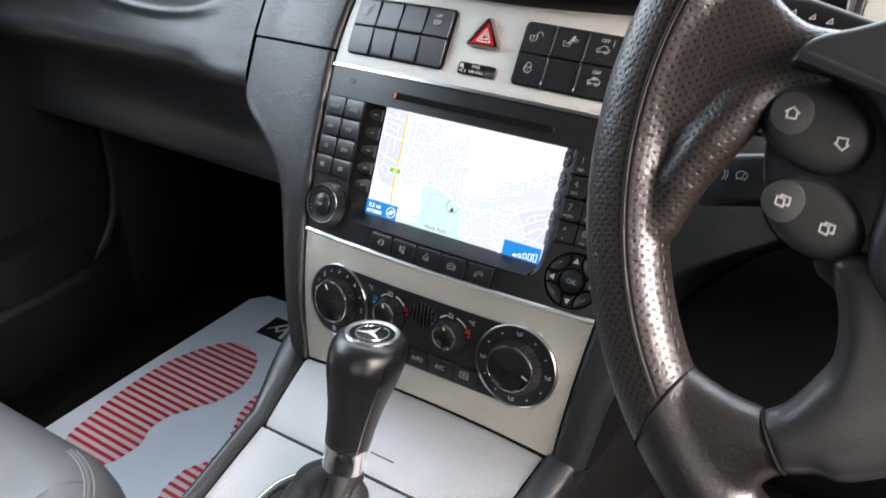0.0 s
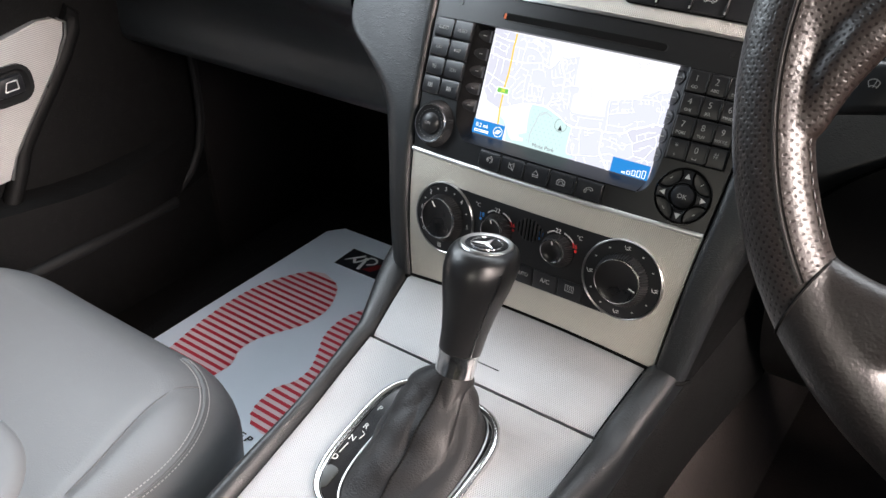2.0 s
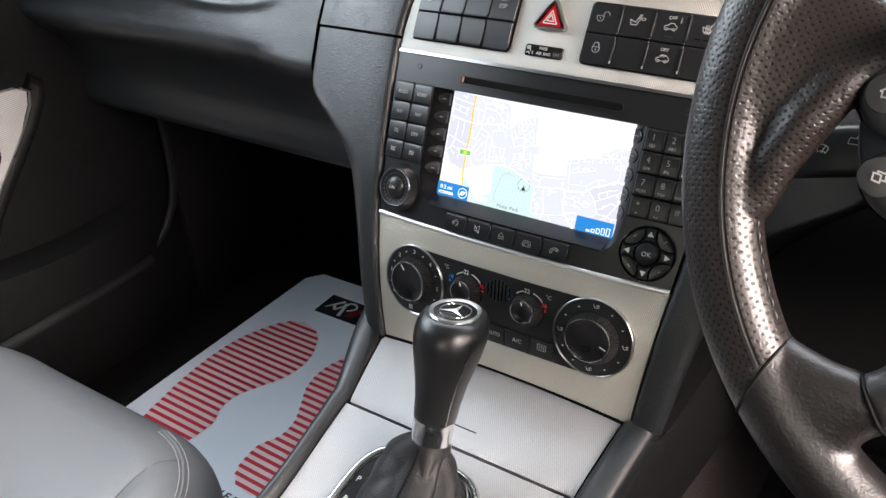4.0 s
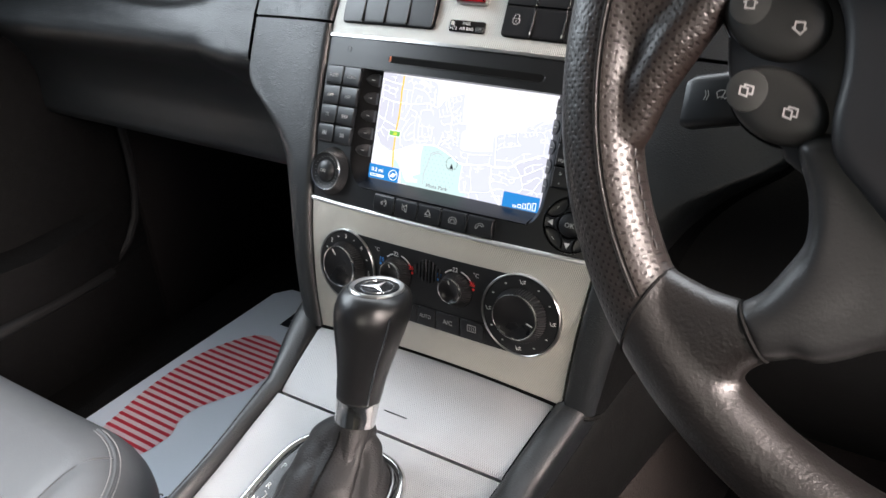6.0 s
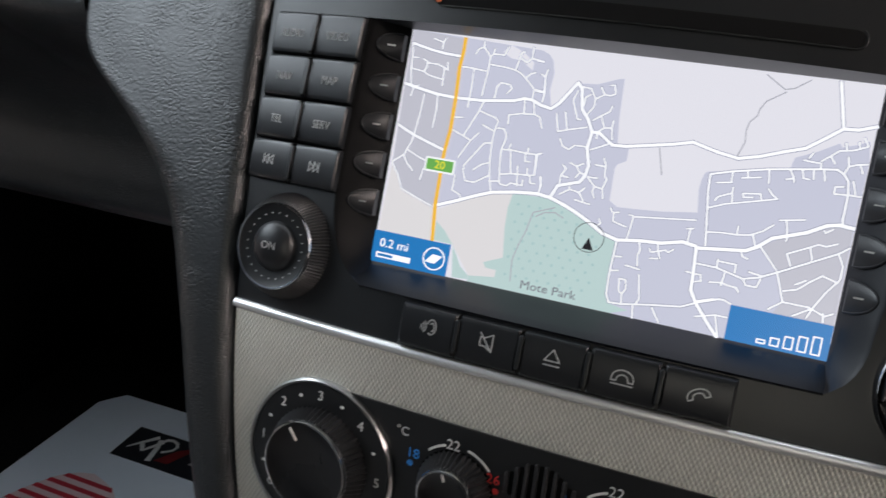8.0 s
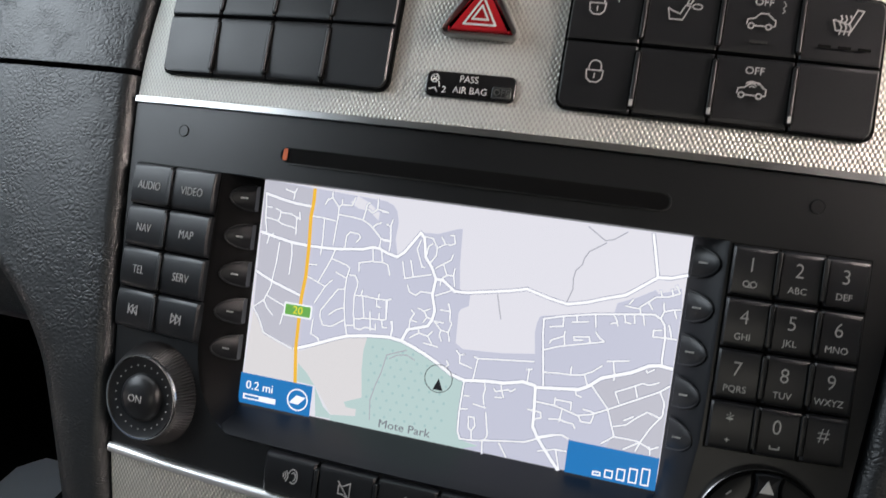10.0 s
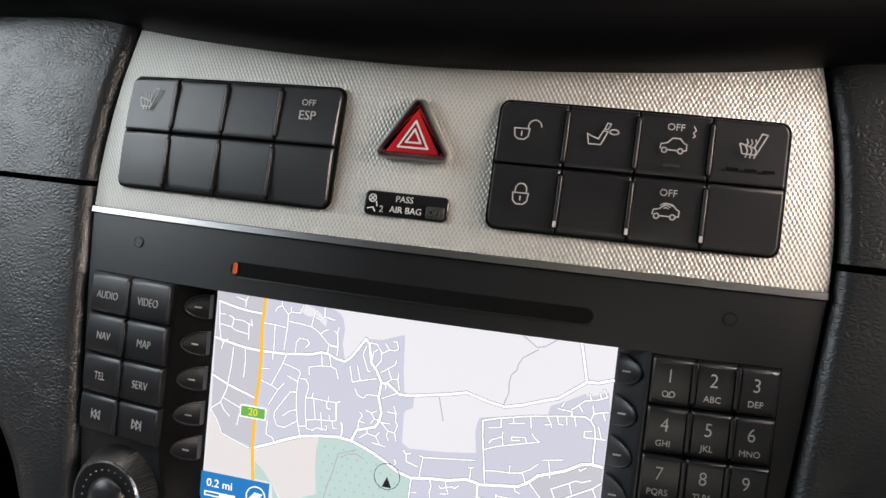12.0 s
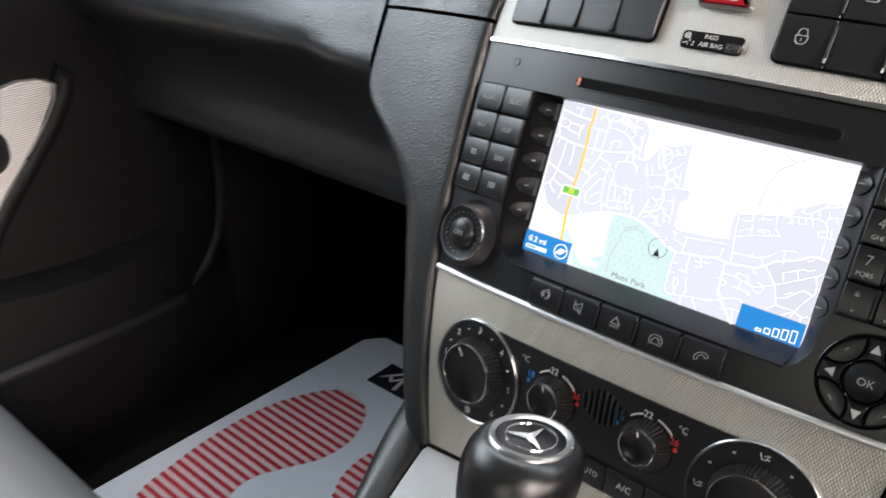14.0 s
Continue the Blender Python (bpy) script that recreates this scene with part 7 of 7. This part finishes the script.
def ribbon(pts, w0, w1):
    """A drawn stroke through pts, its width going from w0 to w1."""
    a, b = [], []
    n = len(pts)
    for i, p in enumerate(pts):
        p = Vector(p)
        d = (Vector(pts[min(n - 1, i + 1)]) - Vector(pts[max(0, i - 1)])).normalized()
        w = (w0 + (w1 - w0) * i / (n - 1)) / 2
        a.append(tuple(p + Vector((-d.y, d.x)) * w))
        b.append(tuple(p - Vector((-d.y, d.x)) * w))
    return [(b[k], b[k + 1], a[k + 1], a[k]) for k in range(n - 1)]


# a slanted zigzag, a hook beside it, a red wedge and a row of small grey blocks
banner_shapes(ribbon([(-0.4945, 0.2635), (-0.4860, 0.2730), (-0.4725, 0.2880)], 0.0016, 0.0052), M_WHITE)
banner_shapes(ribbon([(-0.4830, 0.2735), (-0.4775, 0.2665), (-0.4760, 0.2640)], 0.0050, 0.0035), M_WHITE)
banner_shapes(ribbon([(-0.4760, 0.2650), (-0.4700, 0.2740), (-0.4640, 0.2835)], 0.0030, 0.0050), M_WHITE)
banner_shapes(ribbon([(-0.4690, 0.2850), (-0.4650, 0.2750), (-0.4610, 0.2540)], 0.0045, 0.0060), M_WHITE)
banner_shapes(ribbon([(-0.4660, 0.2820), (-0.4625, 0.2878), (-0.4560, 0.2892), (-0.4500, 0.2870), (-0.4468, 0.2822), (-0.4480, 0.2770), (-0.4530, 0.2725), (-0.4570, 0.2700)], 0.0040, 0.0030), M_WHITE)
banner_shapes([[(-0.4560, 0.2570), (-0.4400, 0.2580), (-0.4250, 0.2890), (-0.4420, 0.2790)]], M_DULLRED)
banner_shapes([slant(-0.424 + 0.0125 * i, -0.4145 + 0.0125 * i, 0.2655, 0.2735, 0.5) for i in range(9)], M_GREYPRINT)
tx = legend("SABLE P", -0.365, 0, 0.0095, M_INK, matt, y=0.0, bold=0.0003, wide=1.12, name="printed_words")
for v in tx.data.vertices:
    x, z = v.co.x, v.co.z
    v.co = Vector((x + 0.12 * z, -0.0815 + z, mat_z(x, -0.08) + 0.0007 - v.co.y))

# ---- steering wheel ----
WX, WY, WZ, WR = 0.3503, -0.1840, 0.060, 0.1743
wheel = thing("steering_wheel", "black leather sports steering wheel with perforated grips", "steering wheel", (WX, WY, WZ), DASH)


def rim_section(a, k=1.0):
    """Cross-section of the rim at a degrees: an oval with a thumb swell."""
    c, s = math.cos(radians(a)), math.sin(radians(a))
    grip = 1.0 + 0.04 * math.exp(-(((a - 150 if a < 270 else a - 390)) / 22.0) ** 2)
    out = []
    for i in range(28):
        t = 2 * math.pi * i / 28
        rr = 0.0161 * k * grip * (1 + 0.05 * math.cos(2 * t) + 0.025 * math.cos(3 * t))
        out.append((WX + (WR + rr * math.cos(t)) * c, WY + rr * 1.04 * math.sin(t), WZ + (WR + rr * math.cos(t)) * s))
    return out


def arm(bm, path):
    """A blended arm: path of (x, y, z, half height, half depth, tilt degrees)."""
    rings = []
    n = len(path)
    for i in range(n - 1):
        for s in range(6):
            t = s / 6
            vals = []
            for c in range(6):
                p0, p1, p2, p3 = (path[max(0, min(n - 1, j))][c] for j in (i - 1, i, i + 1, i + 2))
                vals.append(0.5 * ((2 * p1) + (p2 - p0) * t + (2 * p0 - 5 * p1 + 4 * p2 - p3) * t * t + (3 * p1 - p0 - 3 * p2 + p3) * t ** 3))
            rings.append(vals)
    rings.append(list(path[-1]))
    loops = []
    for x, y, z, hh, hd, tilt in rings:
        c, s = math.cos(radians(tilt)), math.sin(radians(tilt))
        loops.append([(x + s * u, y + v, z + c * u) for u, v in ((math.copysign(abs(math.cos(t)) ** 0.8, math.cos(t)) * hh, math.sin(t) * hd) for t in (2 * math.pi * k / 24 for k in range(24)))])
    loft(bm, loops)
    return bm


def grow(bm, voxel=0.0018, rounds=12):
    """Grows overlapping solids together into one eased skin."""
    me = bpy.data.meshes.new("skin")
    bmesh.ops.recalc_face_normals(bm, faces=bm.faces[:])
    bm.to_mesh(me)
    bm.free()
    tmp = bpy.data.objects.new("skin", me)
    scene.collection.objects.link(tmp)
    rm = tmp.modifiers.new("grown", 'REMESH')
    rm.mode, rm.voxel_size, rm.adaptivity = 'VOXEL', voxel, 0.0
    sm = tmp.modifiers.new("eased", 'SMOOTH')
    sm.factor, sm.iterations = 0.5, rounds
    out = bpy.data.meshes.new_from_object(tmp.evaluated_get(bpy.context.evaluated_depsgraph_get()))
    bpy.data.objects.remove(tmp)
    bpy.data.meshes.remove(me)
    return out


# the leather body: rim and arms grown together, then cut into its sewn sections
bm = bmesh.new()
loft(bm, [rim_section(a) for a in steps(0, 356, 178)] + [rim_section(0)], (False, False))
bmesh.ops.remove_doubles(bm, verts=bm.verts[:], dist=1e-5)
for m in (-1, 1):
    X = (lambda x: x) if m < 0 else (lambda x: 2 * WX - x)
    t = -m
    arm(bm, [(X(0.186), WY - 0.001, 0.082, 0.046, 0.013, 6 * t), (X(0.201), WY - 0.001, 0.082, 0.040, 0.0115, 8 * t), (X(0.213), WY - 0.002, 0.083, 0.029, 0.0105, 12 * t), (X(0.225), WY - 0.002, 0.087, 0.019, 0.011, 16 * t), (X(0.246), WY - 0.002, 0.092, 0.013, 0.012, 10 * t)])
    sweep(bm, [(X(0.194), WY - 0.003, 0.018), (X(0.199), WY - 0.005, 0.040), (X(0.207), WY - 0.006, 0.058), (X(0.217), WY - 0.006, 0.075), (X(0.230), WY - 0.004, 0.089)], [0.008, 0.0100, 0.0108, 0.0098, 0.007], 14)
    arm(bm, [(X(0.220), WY, -0.064, 0.042, 0.013, -36 * t), (X(0.235), WY - 0.001, -0.055, 0.031, 0.0135, -36 * t), (X(0.248), WY - 0.003, -0.049, 0.0175, 0.0125, -35 * t), (X(0.2585), WY - 0.0040, -0.0458, 0.0125, 0.0120, -35 * t)])
grown = grow(bm)


def section_of(co):
    """Which sewn section of the leather a place belongs to."""
    x = co.x if co.x < WX else 2 * WX - co.x
    a = math.degrees(math.atan2(co.z - WZ, x - WX)) % 360
    if a > 214.5 + 210 * (math.hypot(x - WX, co.z - WZ) - 0.155):
        return 0
    if a < 130:
        return 1
    return 2 if co.x < WX else 3


names = ("smooth black leather lower rim and spokes", "smooth black leather upper rim", "perforated black leather grip", "perforated black leather grip")
verts = [v.co.copy() for v in grown.vertices]
groups = [[], [], [], []]
for p in grown.polygons:
    groups[section_of(p.center)].append(tuple(p.vertices))
for faces, label, material in zip(groups, names, (M_WHEEL2, M_WHEEL2, M_WHEEL, M_WHEEL)):
    used = sorted({i for f in faces for i in f})
    where = {i: k for k, i in enumerate(used)}
    me = bpy.data.meshes.new("rim")
    me.from_pydata([verts[i] for i in used], [], [[where[i] for i in f] for f in faces])
    me.polygons.foreach_set("use_smooth", [True] * len(me.polygons))
    me.materials.append(material)
    # leather laid along the rim, and flat over the arms
    uv = []
    for v in me.vertices:
        r, a = math.hypot(v.co.x - WX, v.co.z - WZ), math.atan2(v.co.z - WZ, v.co.x - WX) % (2 * math.pi)
        t = math.atan2(-(v.co.y - WY), r - WR)
        uv.append((a * WR, 0.0175 * t if r > WR - 0.008 else 0.0355 * (1 if t > 0 else -1) + WR - 0.008 - r))
    layer = me.uv_layers.new(name="laid")
    flat_uv = [c for lp in me.loops for c in uv[lp.vertex_index]]
    layer.data.foreach_set("uv", flat_uv)
    ob = new("rim", me)
    ob.parent = wheel
    ob.matrix_parent_inverse = Matrix.Translation(-ORIGIN[wheel.name])
    tagged(ob, label)
bpy.data.meshes.remove(grown)
for a in (130, 50):
    bm = bmesh.new()
    loft(bm, [rim_section(a - 0.3, 1.012), rim_section(a + 0.3, 1.012)])
    part("rim_joint", bm, M_DARK, wheel)
for m in (-1, 1):
    bm = bmesh.new()
    ring = []
    for i in range(28):
        t = 2 * math.pi * i / 28
        rr = 0.0161 * 1.005 * (1 + 0.05 * math.cos(2 * t) + 0.025 * math.cos(3 * t))
        r = WR + rr * math.cos(t)
        a = radians(214.5 + 210 * (r - 0.155))
        ring.append((WX - m * r * math.cos(a), WY + rr * 1.04 * math.sin(t), WZ + r * math.sin(a)))
    sweep(bm, ring, 0.0007, 6, closed=True)
    part("rim_joint", bm, M_DARK, wheel)
# sewn seam along the front of the grips, and the sewn inner edge
for a0, a1 in ((132, 217), (-37, 48)):
    for o, r, material in ((-0.0030, 0.0008, M_WHEEL2), (-0.0046, 0.0004, M_DARK)):
        bm = bmesh.new()
        sweep(bm, [(WX + (WR + o) * math.cos(radians(a)), WY - 0.0163 * math.sqrt(1 - (o / 0.0166) ** 2) - 0.0002, WZ + (WR + o) * math.sin(radians(a))) for a in steps(a0, a1, 60)], r, 6)
        part("rim_seam", bm, material, wheel)
for a0, a1 in ((190, 212), (-32, -10)):
    bm = bmesh.new()
    n = int((a1 - a0) / 2.0)
    for i in range(n):
        pts = []
        for f in (0.1, 0.3, 0.5, 0.7, 0.9):
            a = radians(a0 + (a1 - a0) * (i + f) / n)
            r = WR - 0.0150 - 0.0006 * math.sin(math.pi * f)
            pts.append((WX + r * math.cos(a), WY - 0.0062, WZ + r * math.sin(a)))
        sweep(bm, pts, [0.0003, 0.0005, 0.0006, 0.0005, 0.0003], 6)
    part("rim_stitching", bm, M_BLACK, wheel, kind="stuff")


def rounded_line(pts, k=5, closed=True):
    """The outline smoothed through its corners."""
    n = len(pts)
    out = []
    for i in range(n):
        p0, p1, p2, p3 = (Vector(pts[j % n]) for j in (i - 1, i, i + 1, i + 2))
        for s in range(k):
            t = s / k
            v = 0.5 * ((2 * p1) + (p2 - p0) * t + (2 * p0 - 5 * p1 + 4 * p2 - p3) * t * t + (3 * p1 - p0 - 3 * p2 + p3) * t ** 3)
            out.append((v.x, v.y))
    return out


def shrink(pts, d):
    """The outline pulled in by d, of any shape."""
    n = len(pts)
    area2 = sum(pts[i - 1][0] * pts[i][1] - pts[i][0] * pts[i - 1][1] for i in range(n))
    sg = 1 if area2 > 0 else -1
    out = []
    for i in range(n):
        t = Vector(pts[(i + 1) % n]) - Vector(pts[i - 1])
        t.normalize()
        out.append((pts[i][0] - sg * t.y * d, pts[i][1] + sg * t.x * d))
    return out


def moulding(pts, back, front, r, dome, centre):
    """A moulded cover of outline pts with a rounded rim of radius r and a slightly domed front."""
    bm = bmesh.new()
    rings = [[(x, back, z) for x, z in pts]]
    for k in range(6):
        t = math.pi / 2 * k / 5
        rings.append([(x, front + r * (1 - math.sin(t)), z) for x, z in shrink(pts, r * (1 - math.cos(t)))])
    edge = shrink(pts, r)
    for k in range(1, 8):
        f = k / 8
        rings.append([(x + (centre[0] - x) * f, front - dome * math.sin(f * math.pi / 2), z + (centre[1] - z) * f) for x, z in edge])
    loft(bm, rings)
    return bm


half = [(0.2285, 0.0885), (0.240, 0.0865), (0.256, 0.082), (0.2655, 0.070), (0.2695, 0.052), (0.2695, 0.034), (0.2735, 0.0215), (0.284, 0.0115), (0.297, 0.000), (0.315, -0.012), (0.335, -0.018)]
upper = [(0.234, 0.0985), (0.250, 0.1055), (0.270, 0.116), (0.292, 0.128), (0.318, 0.137)]
hub_all = rounded_line(half + [(2 * WX - x, z) for x, z in reversed(half)] + [(2 * WX - x, z) for x, z in upper] + [(WX, 0.140)] + [p for p in reversed(upper)], 4)
part("airbag_cover", moulding(hub_all, WY + 0.03, WY - 0.0215, 0.006, 0.012, (WX, 0.06)), M_HUB, wheel, "black grained airbag cover", angle=70)
half = [(0.2585, 0.026), (0.2605, 0.0185), (0.2655, 0.008), (0.2682, -0.005), (0.2675, -0.016), (0.2660, -0.034), (0.2680, -0.0480), (0.2800, -0.0525), (0.292, -0.047), (0.302, -0.041), (0.325, -0.035)]
low_all = rounded_line(half + [(2 * WX - x, z) for x, z in reversed(half)] + [(0.43, 0.030), (0.40, 0.005), (WX, -0.005), (0.304, 0.005), (0.274, 0.030)], 3)
bm = bmesh.new()
rings = [[(x, WY + 0.010, z) for x, z in low_all]]
for d, y in ((0.0, -0.006), (0.0010, -0.0100), (0.0030, -0.0135), (0.0060, -0.0155)):
    rings.append([(x, WY + y, z) for x, z in shrink(low_all, d)])
loft(bm, rings)
for m in (-1, 1):
    X = (lambda x: x) if m < 0 else (lambda x: 2 * WX - x)
    t = -m
    arm(bm, [(X(0.2572), WY - 0.0040, -0.0466, 0.0122, 0.0118, -35 * t), (X(0.266), WY - 0.0040, -0.0415, 0.0138, 0.0122, -40 * t), (X(0.277), WY - 0.0040, -0.0310, 0.0180, 0.0125, -45 * t), (X(0.290), WY - 0.0030, -0.0160, 0.0240, 0.0125, -46 * t)])
skin = grow(bm, 0.0016, 8)
skin.name = "spoke_cover"
skin.polygons.foreach_set("use_smooth", [True] * len(skin.polygons))
skin.materials.clear()
skin.materials.append(M_SPOKE)
cover = new("spoke_cover", skin)
cover.parent = wheel
cover.matrix_parent_inverse = Matrix.Translation(-ORIGIN[wheel.name])
tagged(cover, "grained hard plastic spoke cover")
for m in (-1, 1):
    bm = bmesh.new()
    c, sn = math.cos(radians(35)), math.sin(radians(35)) * m
    ring = []
    for k in range(24):
        a = 2 * math.pi * k / 24
        u, v = math.copysign(abs(math.cos(a)) ** 0.8, math.cos(a)) * 0.0118, math.sin(a) * 0.0116
        ring.append(((0.2575 if m < 0 else 2 * WX - 0.2575) + sn * u, WY - 0.0040 + v, -0.0464 + c * u))
    sweep(bm, ring, 0.0011, 6, closed=True)
    part("spoke_joint", bm, M_DARK, wheel)


PY = WY + 0.007


def pod(cx, cz, ha, hb, rot, icons):
    """An oval thumb switch with two pictograms."""
    bm = bmesh.new()
    c, s = math.cos(radians(rot)), math.sin(radians(rot))
    rings = []
    for f, y in ((1.09, -0.006), (1.09, -0.0135), (1.06, -0.0145), (1.02, -0.0138)):
        rings.append([(cx + ha * f * math.cos(t) * c - hb * f * math.sin(t) * s, PY + y, cz + ha * f * math.cos(t) * s + hb * f * math.sin(t) * c) for t in (2 * math.pi * k / 40 for k in range(40))])
    loft(bm, rings)
    surround = part("switch_surround", bm, M_GLOSS, wheel)
    bm = bmesh.new()
    rings = []
    for f, y in ((1.0, -0.008), (1.0, -0.0160), (0.96, -0.0182), (0.85, -0.0196), (0.6, -0.0206), (0.3, -0.0209), (0.02, -0.0210)):
        rings.append([(cx + ha * f * math.cos(t) * c - hb * f * math.sin(t) * s, PY + y, cz + ha * f * math.cos(t) * s + hb * f * math.sin(t) * c) for t in (2 * math.pi * k / 40 for k in range(40))])
    loft(bm, rings)
    ob = part("thumb_switch", bm, M_POD, wheel, "oval grey thumb switch with white pictograms", angle=60)
    for i, (x, z, lines, w) in enumerate(icons):
        if i == 0:
            bm = bmesh.new()
            lathe(bm, x, z, [(0.0004, -0.0212), (0.0068, -0.0211), (0.0075, -0.0208), (0.0078, -0.0195)], 32, cy=PY)
            part("switch_disc", bm, M_DISC, ob, "paler round disc")
        icon(lines, x, z, 0.0023, M_GREYPRINT, ob, y=PY - 0.0214, w=w)
    return ob


house = [["c", (0, 1.0), (-1.0, 0.2), (-0.7, 0.2), (-0.7, -0.7), (0.7, -0.7), (0.7, 0.2), (1.0, 0.2)]]
pages = [["c", (-1.0, -0.6), (0.2, -0.9), (0.2, 0.4), (-1.0, 0.6)], [(-0.4, 0.6), (-0.4, 0.95), (1.0, 0.7), (1.0, -0.5), (0.3, -0.4)]]
turned = [["c", (0.3, -1.0), (1.0, -0.1), (0.7, -0.1), (0.7, 0.8), (-0.7, 0.8), (-0.7, -0.1), (-1.0, -0.1)]]
pod(0.2425, 0.0690, 0.0200, 0.0152, -22, [(0.2335, 0.0720, house, 0.0006), (0.2520, 0.0650, turned, 0.0006)])
pod(0.2495, 0.0375, 0.0190, 0.0128, -24, [(0.2385, 0.0412, pages, 0.0006), (0.2552, 0.0352, pages, 0.0006)])
pod(2 * WX - 0.2425, 0.0690, 0.0200, 0.0152, 22, [])
pod(2 * WX - 0.2495, 0.0375, 0.0190, 0.0128, 24, [])
# webs behind the switches
for m in (-1, 1):
    bm = bmesh.new()
    pts = rounded_line([(x if m < 0 else 2 * WX - x, z) for x, z in ((0.2600, 0.016), (0.2510, 0.024), (0.238, 0.032), (0.230, 0.044), (0.226, 0.060), (0.226, 0.076), (0.234, 0.088), (0.285, 0.098), (0.290, 0.010))], 3)
    loft(bm, [[(x, y, z) for x, z in pts] for y in (WY + 0.012, WY - 0.006)] + [[(x, WY - 0.008, z) for x, z in shrink(pts, 0.002)]])
    part("switch_web", bm, M_HUB, wheel, angle=60)

# column, stalks and cluster hood behind the wheel
col = thing("steering_column", "black plastic steering column shroud", "steering column", (WX, -0.05, 0.03), DASH)
bm = bmesh.new()
rings = []
for y, s in ((-0.145, 0.80), (-0.14, 0.9), (-0.08, 1.0), (0.08, 1.15)):
    rings.append([(x, y, z) for x, z in rrect(WX - 0.062 * s, WX + 0.062 * s, 0.045 - 0.062 * s, 0.045 + 0.055 * s, 0.022)])
loft(bm, rings)
part("shroud", bm, M_HUB, col)
stalk = thing("wiper_stalk", "black wiper stalk printed with white pictograms", "stalk", (0.25, -0.08, 0.05), DASH)
bm = bmesh.new()
rings = []
for x, z, hh, hd in ((0.1815, 0.0405, 0.006, 0.004), (0.1822, 0.0407, 0.0115, 0.007), (0.186, 0.0415, 0.0135, 0.009), (0.21, 0.047, 0.0135, 0.0095), (0.25, 0.055, 0.0125, 0.009), (0.31, 0.062, 0.010, 0.008)):
    rings.append([(x, -0.080 + v, z + u) for u, v in rrect(-hh, hh, -hd, hd, min(hh, hd) * 0.5, 3)])
loft(bm, rings)
part("lever", bm, M_FACE, stalk)
icon([[(-0.5, 0.9), (-0.2, 0.0), (-0.5, -0.9)], [(-1.0, 0.9), (-0.7, 0.0), (-1.0, -0.9)]], 0.1955, 0.0455, 0.0026, M_GREYPRINT, stalk, y=-0.0897, w=0.0004)
icon([arc(0, -0.4, 1.1, 30, 150, 6), arc(0, -1.2, 0.8, 40, 140, 5), [(-0.95, 0.15), (-0.6, -0.7)], [(0.95, 0.15), (0.6, -0.7)], [(0, -0.7), (0.4, 0.6)]], 0.2015, 0.0468, 0.0030, M_GREYPRINT, stalk, y=-0.0897, w=0.0004)
icon([["c", (-0.9, -0.5), (0.9, -0.5), (0.7, 0.5), (-0.7, 0.5)], [(0.2, 0.5), (0.5, 1.1)]], 0.2150, 0.0530, 0.0030, M_GREYPRINT, stalk, y=-0.0897, w=0.0004)
cruise = thing("cruise_stalk", "black speed control stalk printed with white pictograms", "stalk", (0.25, -0.08, 0.12), DASH)
bm = bmesh.new()
rings = []
for x, z, hh, hd in ((0.188, 0.1275, 0.003, 0.003), (0.190, 0.1275, 0.0075, 0.006), (0.21, 0.1265, 0.0085, 0.007), (0.25, 0.118, 0.008, 0.007), (0.31, 0.100, 0.007, 0.006)):
    rings.append([(x, -0.080 + v, z + u) for u, v in rrect(-hh, hh, -hd, hd, min(hh, hd) * 0.5, 3)])
loft(bm, rings)
part("lever", bm, M_BLACK, cruise)
for x in (0.197, 0.204, 0.213, 0.221):
    icon([["c", (-0.6, -0.5), (0.6, -0.5), (0.4, 0.5)]], x, 0.1275 - 0.12 * max(0, x - 0.2), 0.0022, M_GREYPRINT, cruise, y=-0.0875, w=0.0005)

slab("driver_floor", 0.15, 0.71, -0.42, 0.49, 0.010, 0.021, M_CARPET2, "brown carpet of the driver's footwell", "carpet")

# ---- brake pedal in the driver's footwell ----
pedal = thing("brake_pedal", "dark pedal with a bright metal edge", "pedal", (0.30, 0.30, 0.12))
bm = bmesh.new()
box(bm, 0.225, 0.305, 0.30, 0.315, 0.13, 0.185, 0.004)
part("pad", bm, M_RUBBER, pedal)
bm = bmesh.new()
sweep(bm, [(0.228, 0.296, 0.150), (0.226, 0.296, 0.182), (0.232, 0.296, 0.190), (0.250, 0.296, 0.191)], 0.0035, 8)
part("edge", bm, M_CHROME, pedal, "bright metal edge")
bm = bmesh.new()
sweep(bm, [(0.268, 0.31, 0.17), (0.275, 0.36, 0.25), (0.28, 0.42, 0.36), (0.28, 0.50, 0.44)], 0.008, 8)
part("arm", bm, M_BLACK, pedal)

# ---- instrument cluster behind the wheel ----
cluster = thing("instrument_cluster", "instrument cluster with pale dial faces behind the steering wheel", "instrument cluster", (WX, 0.05, 0.17), DASH)
bm = bmesh.new()
plate(bm, rrect(0.184, 0.520, 0.118, 0.232, 0.012), 0.052, 0.075, 0.002)
part("housing", bm, M_FACE, cluster)
for x0, x1 in ((0.1905, 0.2105), (0.2175, 0.4865), (0.4935, 0.5135)):
    bm = bmesh.new()
    plate(bm, rrect(x0, x1, 0.1455, 0.225, 0.004), 0.0495, 0.053, 0.0008)
    part("dial_face", bm, M_DIALFACE, cluster, "pale dial face")
for x in (0.214, 0.490):
    bm = bmesh.new()
    plate(bm, rrect(x - 0.0032, x + 0.0032, 0.1450, 0.226, 0.003), 0.0475, 0.053, 0.0008)
    part("divider", bm, M_POD, cluster)
